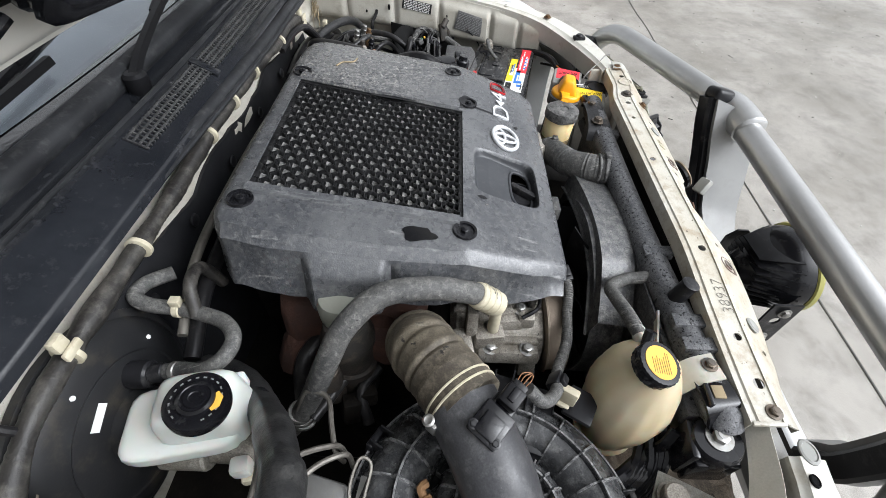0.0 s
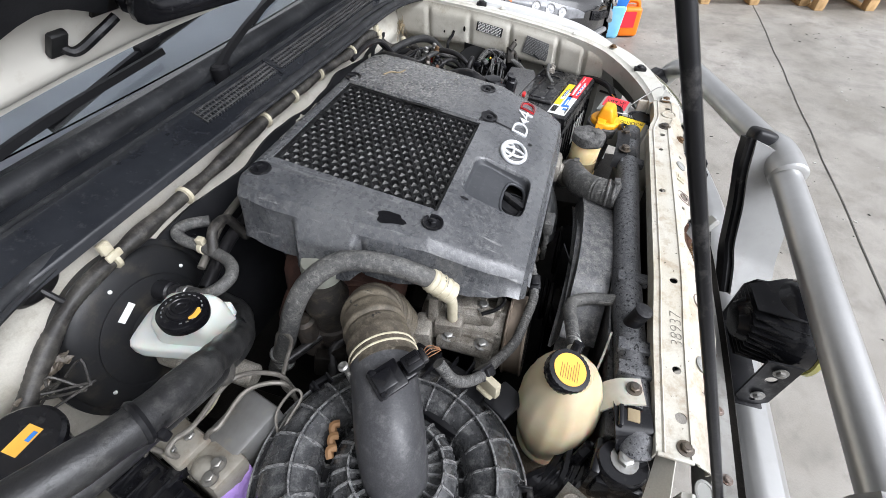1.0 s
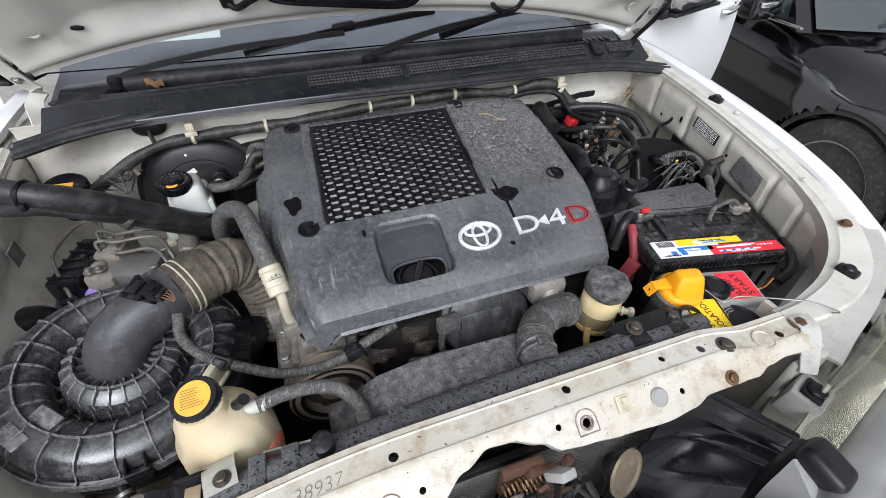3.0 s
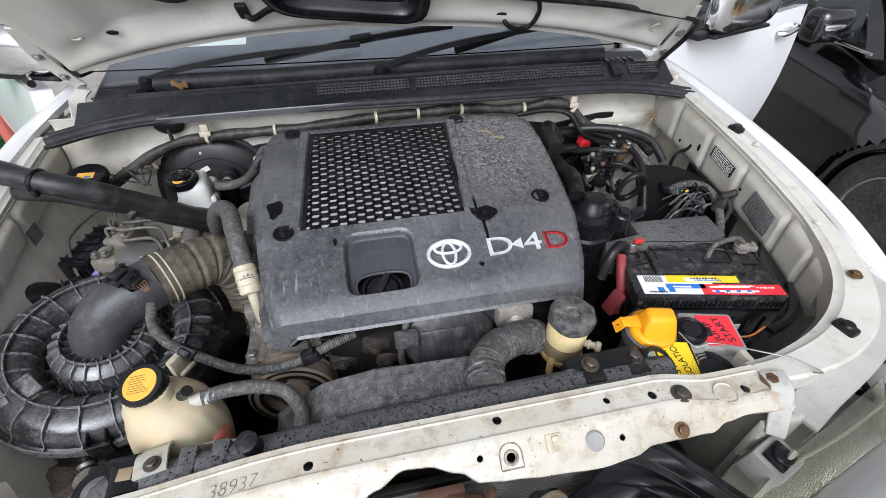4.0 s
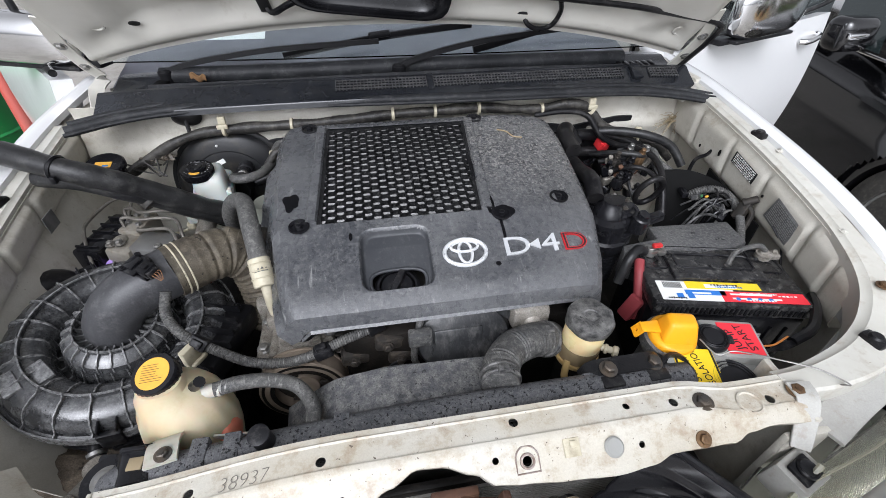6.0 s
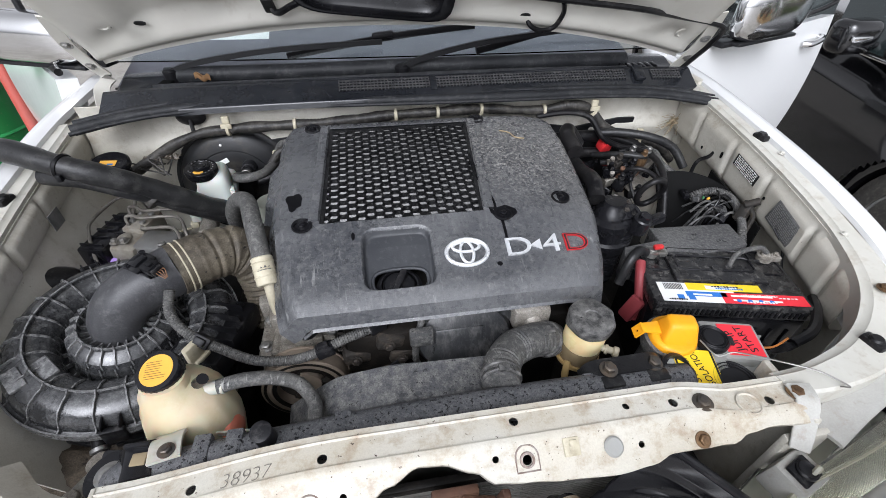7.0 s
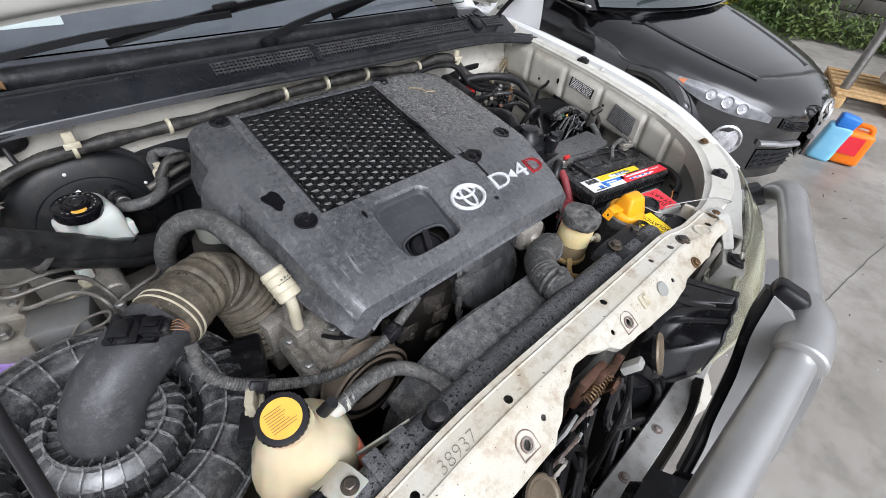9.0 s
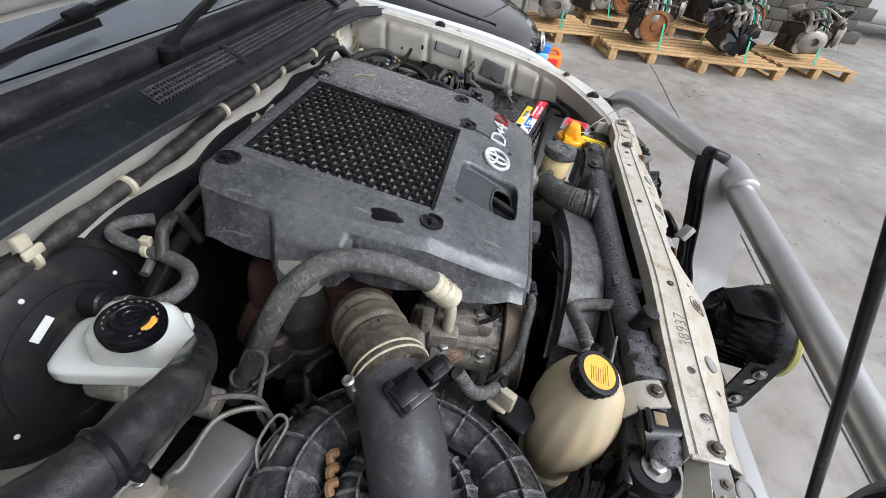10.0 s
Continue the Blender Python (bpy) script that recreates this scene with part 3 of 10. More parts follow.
# sloping inner face, plug and hole at the rail's lower corner
s = Shape()
s.grid(lambda u, v: catmull([Vector((-0.508, -0.312, 1.049)), Vector((-0.595, -0.292, 1.047)), Vector((-0.66, -0.245, 1.052))], 6)[round(u * 12)].lerp(catmull([Vector((-0.478, -0.302, 1.03)), Vector((-0.586, -0.268, 1.02)), Vector((-0.645, -0.218, 1.02))], 6)[round(u * 12)], v), 12, 4, 0.002)
part("corner_apron", s, CREAM, truck)
# a plug, and a void-black disc standing for the hole
for x, y, z, r, mt in ((-0.546, -0.336, 1.0585, 0.0125, GREYCASE), (-0.578, -0.326, 1.0585, 0.0062, VOID)):
    s = Shape()
    s.lathe([(r, 0.0), (r * 0.96, 0.0022), (r * 0.75, 0.003), (r * 0.68, 0.0018), (0.0, 0.002)], Matrix.Translation((x, y, z)) @ Matrix.Diagonal((1.25, 0.9, 1, 1)), 24)
    part("corner_plug", s, mt, truck)

# firewall, embossed, with its lower ledge
s = Shape()


def firewall(u, v):
    x = -0.84 + 1.68 * u
    z = 1.2 - 0.55 * v
    y = 0.572 + 0.006 * math.sin(z * 60) * abs(math.sin(x * 5)) + (0.0 if v < 0.25 else 0.03 * (v - 0.25))
    if v > 0.16 and v < 0.3:
        y -= 0.02 * math.sin((v - 0.16) / 0.14 * math.pi)
    return Vector((x, y, z))


s.grid(firewall, 60, 40, 0.003)
part("firewall", s, CREAM, truck)
# bay floor and lower structure, near-black for the bay's shade
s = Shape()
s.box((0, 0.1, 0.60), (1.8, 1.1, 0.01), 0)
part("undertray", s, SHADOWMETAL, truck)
# dark sheet added to keep the gap below the fender in shade
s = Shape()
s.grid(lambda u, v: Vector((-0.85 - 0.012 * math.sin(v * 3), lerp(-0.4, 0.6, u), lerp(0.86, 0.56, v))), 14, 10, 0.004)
part("wheel_housing", s, SHADOWMETAL, truck, "added dark sheet in the shaded gap below the inner fender")
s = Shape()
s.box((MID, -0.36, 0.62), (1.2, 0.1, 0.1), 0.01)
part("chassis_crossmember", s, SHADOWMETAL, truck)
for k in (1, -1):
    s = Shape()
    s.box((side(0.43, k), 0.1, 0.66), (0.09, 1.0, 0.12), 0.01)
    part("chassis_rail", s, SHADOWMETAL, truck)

s = Shape()
s.grid(lambda u, v: Vector((lerp(-0.86, -0.46, u), lerp(-0.36, -0.02, v), 0.84 + 0.03 * noise.noise(Vector((u * 6, v * 5, 1))) + 0.012 * noise.noise(Vector((u * 21, v * 17, 4))) + 0.06 * (1 - u))), 40, 34, 0.004)
part("wheel_liner", s, surf("caked_brown_mud", (0.1, 0.078, 0.055), 0.8, col2=(0.05, 0.04, 0.03), s1=14, dust=(0.17, 0.14, 0.105), amt=0.4, s2=60, bump=0.8, s3=120, grain=0.35, speck=(0.02, 0.016, 0.012), samt=0.5, s4=45.0), truck, "mud-caked liner ahead of the wheel")
s = Shape()
s.strip([(-0.56, -0.19, 0.945), (-0.578, -0.222, 0.952), (-0.60, -0.262, 0.955)], [(-0.022, 0.003), (0.022, 0.003), (0.022, -0.003), (-0.022, -0.003)], 5)
mbk = part("mount_bracket", s, surf("dull_zinc_bracket", (0.3, 0.29, 0.265), 0.5, 0.4, col2=(0.2, 0.19, 0.165), s1=20, dust=(0.12, 0.1, 0.075), amt=0.35, s2=60, bump=0.2, grain=0.2), truck, "dull zinc bracket below the rail's end")
for x, y, z, r, h in ((-0.577, -0.206, 0.952, 0.017, 0.018), (-0.60, -0.248, 0.957, 0.011, 0.008)):
    s = Shape()
    s.lathe([(r * 1.25, 0), (r * 1.25, 0.003), (r, 0.003), (r, h), (r * 0.85, h + 0.002), (0, h + 0.002)], Matrix.Translation((x, y, z)), 22)
    part("bolt", s, CAST, mbk)
s = Shape()
s.tube([(-0.63, -0.10, 0.94), (-0.622, -0.145, 0.925), (-0.606, -0.185, 0.90), (-0.60, -0.24, 0.86)], 0.011, 12, 6)
drain = part("drain_hose", s, RUBBER, truck, "black drain hose from the air cleaner")
s = Shape()
s.lathe([(0.0115, -0.004), (0.0135, -0.003), (0.0135, 0.003), (0.0115, 0.004)], basis((-0.618, -0.157, 0.92), (0.3, -0.8, -0.4)), 16)
part("clamp", s, STEEL, drain)

# front rail of the radiator support: top strip with holes, folded front flange
def read(x, rows):
    for (a, p), (b, q) in zip(rows, rows[1:]):
        if x <= b:
            t = max(0.0, (x - a) / (b - a))
            return p + (q - p) * t * t * (3 - 2 * t)
    return rows[-1][1]


def bend(p):
    """The rail sinks towards its one end and swings forward at the other."""
    return Vector((p[0], p[1] + read(p[0], [(-0.5, -0.006), (-0.3, 0.0), (0.23, 0.0), (0.31, -0.014), (0.4, -0.014)]), p[2] + read(p[0], [(-0.53, -0.034), (-0.2, 0.0), (0.4, 0.0)])))


EDGE = [(-0.64, 0.032), (-0.53, 0.03), (-0.474, 0.026), (-0.415, 0.046), (-0.356, 0.06), (-0.303, 0.064), (-0.227, 0.063), (-0.205, 0.05), (-0.165, 0.025), (-0.128, 0.009), (-0.1, 0.011), (-0.06, 0.025), (-0.036, 0.041), (0.0, 0.045), (0.054, 0.05), (0.12, 0.054), (0.165, 0.05), (0.195, 0.041), (0.24, 0.041), (0.275, 0.034), (0.3, 0.02), (0.335, 0.016), (0.39, 0.02)]
RX0, RXL = -0.512, 0.902
xs = [RX0 + RXL * i / 120 for i in range(121)]
rail = Shape()
rail.plate([(x, -0.281) for x in xs] + [(x, -0.320) for x in reversed(xs)], 0.0022, Matrix.Translation((0, 0, 1.0885)), [(-0.24, -0.309, 0.0062), (-0.001, -0.300, 0.0062), (0.152, -0.303, 0.0048), (0.217, -0.308, 0.0062), (-0.393, -0.309, 0.006), (0.348, -0.311, 0.0065), (-0.459, -0.311, 0.0075)])
fm = basis((0, -0.326, 1.0875), (0, -0.55, 0.84), (1, 0, 0))
rail.plate([(x, -0.004) for x in xs] + [(x, -max(read(x, EDGE), 0.008)) for x in reversed(xs)], 0.002, fm, [(0.005, -0.022, 0.006), (-0.034, -0.016, 0.0042), (0.155, -0.026, 0.0042), (-0.256, -0.037, 0.0062), (-0.217, -0.029, 0.0042), (-0.407, -0.031, 0.0042)])
fold = [Vector((0, -0.320, 1.0885)), Vector((0, -0.3236, 1.0881)), Vector((0, -0.327, 1.0868)), fm @ Vector((0, -0.004, 0))]
rail.grid(lambda u, v: fold[round(v * 3)] + Vector((RX0 + RXL * u, 0, 0)), 120, 3, 0.002)
rail.grid(lambda u, v: fm @ Vector((RX0 + RXL * u, -max(read(RX0 + RXL * u, EDGE), 0.008) + 0.0006 - 0.003 * v, -0.0005 - 0.011 * v)), 120, 2, 0.002)
rail.strip([(RX0, -0.281, 1.0885), (0.39, -0.281, 1.0885)], [(-0.0022, 0), (0, 0.0), (0, -0.03), (-0.0022, -0.03)], 40)
rail.strip([(RX0, -0.2885, 1.0875), (0.39, -0.2885, 1.0875)], [(-0.003, 0), (0.0, 0.0034), (0.003, 0)], 40)
rail.box((RX0, -0.302, 1.088), (0.006, 0.044, 0.006), 0.002)
for v in rail.bm.verts:
    v.co = bend(v.co)
front_rail = part("radiator_support_rail", rail, RAIL, truck, "grimy white pressed steel rail with bolt holes")


def on_rail(x, d=None, y=0.0):
    """A pose on the rail's top (y given) or on its folded front (d metres down from the fold)."""
    m = Matrix.Translation((x, y, 1.0887)) if d is None else fm @ Matrix.Translation((x, -d, 0.0002))
    m.translation = bend(m.translation)
    return m


for x, y, w, mt in ((0.256, -0.311, 0.009, BOLT), (-0.497, -0.314, 0.007, BOLT)):
    s = Shape()
    m = on_rail(x, y=y)
    s.bolt(m.translation, (0, 0, 1), w, 0.006)
    part("bolt", s, mt, front_rail, "dark hex bolt")
s = Shape()
m = on_rail(0.238, 0.032)
s.bolt(m.translation, (0, -0.55, 0.84), 0.007)
part("bolt", s, RUSTBOLT, front_rail, "rusty hex bolt")
for x, d in ((0.117, 0.023), (-0.366, 0.028)):
    s = Shape()
    s.lathe([(0.0122, 0), (0.0128, 0.002), (0.0105, 0.0038), (0.009, 0.0032), (0.0, 0.0036)], on_rail(x, d), 24)
    part("grommet", s, GREYCASE, front_rail)
s = Shape()
m = on_rail(0.063, 0.015)
s.box((0, 0, 0.0012), (0.021, 0.022, 0.003), 0.001, m=m)
s.box((0.002, 0.004, 0.003), (0.01, 0.008, 0.003), 0.001, m=m)
part("clip", s, CLIP, front_rail, "dirty cream plastic clip")
for x, d in ((0.005, 0.022), (-0.256, 0.037)):
    m = on_rail(x, d)
    s = Shape()
    pts = [(0.0145 * math.cos(a), 0.003 + 0.0145 * math.sin(a), 0.0) for a in [math.pi * i / 12 for i in range(13)]] + [(-0.0145, -0.013, 0.0), (0.0145, -0.013, 0.0), (0.0145, 0.003, 0.0)]
    s.tube([m @ Vector(p) for p in pts], 0.0011, 8, 1)
    s.lathe([(0.0098, 0.0), (0.0094, 0.0016), (0.0068, 0.0018), (0.0064, 0.0)], m, 24)
    part("boss", s, WORN, front_rail, "worn rusty boss round a bolt hole")
for x, y in ((0.316, -0.312),):
    s = Shape()
    s.lathe([(0.017, 0), (0.0165, 0.0025), (0.0145, 0.003), (0.013, 0.001), (0.0, 0.0014)], on_rail(x, y=y), 28)
    part("plug", s, RAIL, front_rail)
letters("number", "38937", 0.025, Matrix.Translation(bend((-0.33, -0.311, 1.0895))) @ Matrix.Rotation(radians(-7), 4, "Y") @ Matrix.Rotation(radians(2), 4, "Z") @ Matrix.Diagonal((0.95, 0.95, 1, 1)), PENCIL, front_rail, 0.0003, "stock number handwritten in grey marker", shear=0.15, thin=0.0008)
# side brackets beneath the rail
for x in (0.40,):
    s = Shape()
    s.box((x, -0.31, 0.94), (0.012, 0.10, 0.28), 0.004)
    s.box((x, -0.36, 0.90), (0.07, 0.012, 0.30), 0.004)
    part("support_bracket", s, CREAM, truck)

SEALRUB = surf("worn_trim_rubber", (0.012, 0.0125, 0.014), 0.5, col2=(0.024, 0.025, 0.027), s1=12, dust=(0.08, 0.08, 0.08), amt=0.25, s2=50, bump=0.2, spec=0.25)
GRILLEDUST = surf("dusty_vent_mesh", (0.022, 0.022, 0.024), 0.5, col2=(0.045, 0.045, 0.046), s1=20, dust=(0.14, 0.138, 0.132), amt=0.4, s2=150, bump=0.1)
# cowl: front lip, panel with vent grilles, panel up to the glass
cowl_fn = lambda x: 0.028 * (abs(x) / 0.75) ** 2.2
s = Shape()


def cowl(u, v):
    x = -0.78 + 1.56 * u
    prof = [(0.508, 1.194), (0.512, 1.208), (0.53, 1.217), (0.55, 1.227), (0.570, 1.239), (0.578, 1.241), (0.586, 1.228), (0.62, 1.218), (0.66, 1.224), (0.70, 1.236), (0.735, 1.234)]
    g = v * (len(prof) - 1)
    j = min(int(g), len(prof) - 2)
    a, b = prof[j], prof[j + 1]
    t = g - j
    return Vector((x, a[0] + (b[0] - a[0]) * t + cowl_fn(x), a[1] + (b[1] - a[1]) * t - 0.02 * (abs(x) / 0.78) ** 3))


s.grid(cowl, 48, 40, 0.003)
cowl_panel = part("cowl_panel", s, TRIM, truck, "black plastic cowl panel below the windscreen", 50)
for x0, x1 in ((-0.215, 0.012), (0.03, 0.56), (0.645, 0.735)):
    g = Shape()
    n = int((x1 - x0) / 0.0085)
    for i in range(n + 1):
        x = x0 + (x1 - x0) * i / n
        g.box((x, 0.55 + cowl_fn(x), 1.2305 - 0.02 * (abs(x) / 0.78) ** 3), (0.0022, 0.034, 0.003), 0, (28, 0, 0))
    for j in range(4):
        for i in range(8):
            xa, xb = x0 + (x1 - x0) * i / 8, x0 + (x1 - x0) * (i + 1) / 8
            xm = (xa + xb) / 2
            g.box((xm, 0.5385 + 0.0078 * j + cowl_fn(xm), 1.2255 + 0.0041 * j - 0.02 * (abs(xm) / 0.78) ** 3), (xb - xa, 0.0022, 0.003), 0)
    part("vent_grille", g, GRILLEDUST, cowl_panel, "dusty fine mesh vent grille")
for i in range(6):
    s = Shape()
    s.box((0.60 + 0.02 * i, 0.655, 1.217), (0.011, 0.028, 0.006), 0.002, (8, 0, 0))
    part("vent_slat", s, GLOSSBLACK, cowl_panel)
s = Shape()
s.box((0.022, 0.548, 1.2305), (0.016, 0.05, 0.004), 0.001, (28, 0, 0))
part("cowl_joint", s, TRIM, cowl_panel)
s = Shape()
s.box((0.60, 0.565, 1.225), (0.03, 0.05, 0.012), 0.004, (28, 0, 0))
part("cowl_joint", s, TRIM, cowl_panel)
# black box stands for the shade in the gap at the cowl's end
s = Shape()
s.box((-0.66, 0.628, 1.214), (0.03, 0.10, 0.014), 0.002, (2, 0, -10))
part("cowl_gap", s, VOID, cowl_panel, "black box standing for the dark gap at the cowl's end")
s = Shape()
s.tube([(-0.66, 0.70, 1.226), (-0.3, 0.672, 1.232), (0.0, 0.664, 1.236), (0.35, 0.672, 1.232), (0.62, 0.69, 1.224)], 0.021, 14, 8)
s.strip([(-0.665, 0.612, 1.229), (-0.3, 0.588, 1.238), (0.0, 0.578, 1.243), (0.3, 0.585, 1.24), (0.58, 0.60, 1.23)], [(-0.0035, -0.004), (-0.002, 0.004), (0.002, 0.004), (0.0035, -0.004)], 8)
part("cowl_ledge", s, SEALRUB, cowl_panel)
seal = Shape()
SEAL = [(-0.81, 0.485, 1.192), (-0.70, 0.53, 1.2), (-0.55, 0.553, 1.205), (-0.3, 0.542, 1.207), (-0.05, 0.526, 1.208), (0.2, 0.517, 1.207), (0.42, 0.517, 1.205), (0.6, 0.515, 1.198), (0.72, 0.495, 1.188), (0.80, 0.47, 1.178)]
seal.tube([(x, y - 0.01, z - 0.008) for x, y, z in SEAL], 0.012, 12, 6)
seal.tube([(x, y + 0.009, z + 0.0) for x, y, z in SEAL], 0.007, 10, 6)
seal.tube([(x, y - 0.023, z - 0.012) for x, y, z in SEAL], 0.005, 8, 6)
seal.strip(SEAL, [(-0.03, -0.008), (0.02, -0.014), (0.02, -0.018), (-0.03, -0.014)], 6)
part("cowl_seal", seal, SEALRUB, truck, "long black rubber bonnet seal")

# windscreen, pillars, roof and dark cabin
s = Shape()


def screen(u, v):
    x = -0.83 + 1.57 * u
    w = 1 - 0.12 * v
    y = 0.69 + 0.09 * (abs(x) / 0.74) ** 2.0 + 0.86 * v - 0.03 * x
    return Vector((x * w, y, 1.236 + 0.54 * v + 0.02 * (1 - (x / 0.74) ** 2)))


s.grid(screen, 24, 12, 0.005)
glass = part("windscreen", s, GLASS, truck, "tilted windscreen glass with sky reflections", 60)
glass.visible_shadow = False
s = Shape()
s.grid(lambda u, v: screen(0.1045 + 0.165 * u, 0.075 + 0.06 * v) + Vector((0, 0.006, -0.009)), 6, 3, 0.0004)
part("paper_sign", s, L_WHITE, glass, "white paper sign inside the glass")
bars("printing", basis(screen(0.1987, 0.115) + Vector((0, 0.002, -0.0075)), (0, -0.53, 0.85), (1, 0, 0)), 0.11, 1, 0.01, 0.016, L_BLUE, glass)
for k in (1, -1):
    s = Shape()
    s.tube([(side(0.80, k), 0.78 if k > 0 else 0.86, 1.18 if k > 0 else 1.22), (side(0.775, k), 1.1, 1.46), (side(0.70, k), 1.62, 1.80)], 0.035 if k > 0 else 0.026, 10, 5)
    part("windscreen_pillar", s, WHITE, truck)
s = Shape()
s.box((MID, 2.2, 1.80), (1.36, 1.3, 0.05), 0.03)
s.box((MID, 2.8, 1.3), (1.4, 0.05, 1.0), 0.03)
part("roof", s, WHITE, truck)
s = Shape()
s.grid(lambda u, v: Vector((-0.84 + 1.58 * u, 0.80 + 0.55 * v, 1.19 + 0.05 * math.sin(v * 2.5) - 0.02 * (2 * u - 1) ** 2)), 16, 8, 0.02)
s.box((MID, 2.0, 0.75), (1.5, 1.5, 0.1), 0)
s.box((MID, 0.80, 0.95), (1.5, 0.02, 0.5), 0)
part("dashboard", s, surf("grey_dashboard_vinyl", (0.1, 0.1, 0.115), 0.6, col2=(0.13, 0.13, 0.15), bump=0.1), truck)

# bonnet, propped open over the bay
HINGE = Vector((MID, 0.645, 1.358))
HA, YAW = radians(46), Matrix.Rotation(radians(-4.5), 3, "Z")
across, along, out_n = YAW @ Vector((1, 0, 0)), YAW @ Vector((0, -math.cos(HA), math.sin(HA))), YAW @ Vector((0, -math.sin(HA), -math.cos(HA)))


def hood_pt(x, t, d=0.0):
    """A point of the bonnet: across, metres up from its rear edge, metres below its underside."""
    return HINGE + across * x + along * t + out_n * d


def hood_edge(x):
    return -0.15 * (abs(x) / 0.815) ** 2.2


s = Shape()


def hood_fn(u, v):
    x = -0.815 + 1.63 * u
    e = hood_edge(x)
    t = e + (v ** 1.25) * (1.02 - e - 0.05 * (x / 0.8) ** 2)
    rise = min(1.0, max(0.0, (0.815 - abs(x)) / 0.02), (t - e) / 0.012) if v > 0 else 0.0
    frame_d = 0.026 * min(1.0, max(0.0, (abs(x) - 0.6) / 0.05) + max(0.0, (0.115 - (t - e)) / 0.05))
    bead = 0.006 * math.exp(-((t - e - 0.05) / 0.016) ** 2) - 0.008 * math.exp(-((t - e - 0.022) / 0.008) ** 2)
    dent = 0.0
    for ox in (-0.7, -0.4, 0.4, 0.72):
        dent -= 0.012 * math.exp(-((x - ox) / 0.03) ** 2 - ((t - e - 0.1) / 0.025) ** 2)
    return hood_pt(x, t, (frame_d + bead + dent) * rise + 0.012 * (x / 0.8) ** 2)


s.grid(hood_fn, 80, 72, 0.003)
hood = part("bonnet", s, UNDER, truck, "open white bonnet seen from its painted underside", 55)
s = Shape()
s.grid(lambda u, v: hood_pt(-0.822 + 1.644 * u, hood_edge(-0.815 + 1.63 * u) - 0.012 + v * (1.03 - hood_edge(-0.815 + 1.63 * u)), -0.022 + 0.02 * (2 * u - 1) ** 2), 40, 20, 0.002, flip=True)
part("outer_skin", s, WHITE, hood)
ins = Shape()
ins.grid(lambda u, v: hood_pt(-0.56 + 1.12 * u, 0.15 + 0.72 * v + 0.02 * math.sin(u * 37), 0.034 + 0.008 * noise.noise(Vector((u * 9, v * 8, 0)))), 56, 36, 0.008, keep=lambda i, j: not (15 < i < 38 and j < 18))
part("insulation_pad", ins, DARKIN, hood, "black quilted insulation pad")


def loop_pt(q, grow):
    """A rounded rectangle on the bonnet round the scoop, q from 0 to 1; grow widens it."""
    cx, ct, hw, hh, r = -0.06, 0.29, 0.165, 0.185, 0.035
    a = 2 * math.pi * q
    c, sn = math.cos(a), math.sin(a)
    k = (abs(c) ** 7 + abs(sn) ** 7) ** (-1 / 7)
    x, t = c * k * (hw + grow), sn * k * (hh + grow)
    return cx + x, ct + t - 0.15 * x * (1 if t < 0 else 0.3)


duct = Shape()
PROF = [(0.006, 0.0), (0.008, 0.03), (0.014, 0.034), (0.014, 0.04), (0.008, 0.044), (0.008, 0.05), (0.013, 0.054), (0.011, 0.062), (-0.002, 0.065), (-0.012, 0.060), (-0.015, 0.045), (-0.022, 0.04), (-0.026, 0.024), (-0.03, 0.02)]
duct.grid(lambda u, v: (lambda p, pr: hood_pt(p[0], p[1], pr[1]))(loop_pt(u, PROF[round(v * 13)][0]), PROF[round(v * 13)]), 72, 13)
scoop_frame = part("scoop_duct_seal", duct, GLOSSBLACK, hood, "black ribbed rubber duct frame under the bonnet scoop", 50)
s = Shape()
s.grid(lambda u, v: hood_pt(-0.25 + 0.38 * u, 0.11 + 0.36 * v, 0.021), 4, 4, 0.004)
screen_part = part("duct_screen", s, SHADOWMETAL, scoop_frame)
for i in range(9):
    s = Shape()
    t = 0.135 + 0.035 * i
    s.tube([hood_pt(-0.205, t + 0.02, 0.03), hood_pt(-0.06, t, 0.033), hood_pt(0.085, t - 0.02, 0.03)], 0.005, 6, 5)
    part("rib", s, RUBBER, screen_part)
for pts, r in (([(-0.30, 0.078, 0.02), (-0.285, 0.075, 0.035), (-0.25, 0.098, 0.035), (-0.22, 0.11, 0.03)], 0.007),
               ([(0.305, 0.04, 0.02), (0.318, 0.028, 0.04), (0.348, 0.016, 0.045), (0.38, 0.022, 0.04), (0.392, 0.06, 0.03), (0.38, 0.1, 0.03)], 0.006),
               ([(0.12, 0.15, 0.03), (0.40, 0.105, 0.03), (0.58, 0.075, 0.03), (0.72, 0.04, 0.03), (0.838, 0.01, 0.035), (0.842, -0.03, 0.05), (0.828, -0.12, 0.06), (0.80, -0.19, 0.08)], 0.007)):
    s = Shape()
    s.tube([hood_pt(*p) for p in pts], r, 8, 6)
    part("washer_hose", s, RUBBER, hood)
# black box and discs stand for the shade inside hose slot and drain holes
s = Shape()
s.box((0, 0, 0), (0.026, 0.045, 0.012), 0.004, m=basis(hood_pt(-0.302, 0.085, 0.022), out_n, across))
part("hose_slot", s, INK, hood)
for x, t in ((-0.613, 0.03), (0.64, 0.002), (0.3, 0.05)):
    s = Shape()
    s.lathe([(0.001, 0.0), (0.0135, 0.0), (0.0135, 0.003), (0.001, 0.003)], basis(hood_pt(x, t, 0.026), out_n, across) @ Matrix.Diagonal((1, 0.5, 1, 1)), 16)
    part("drain_hole", s, INK, hood)
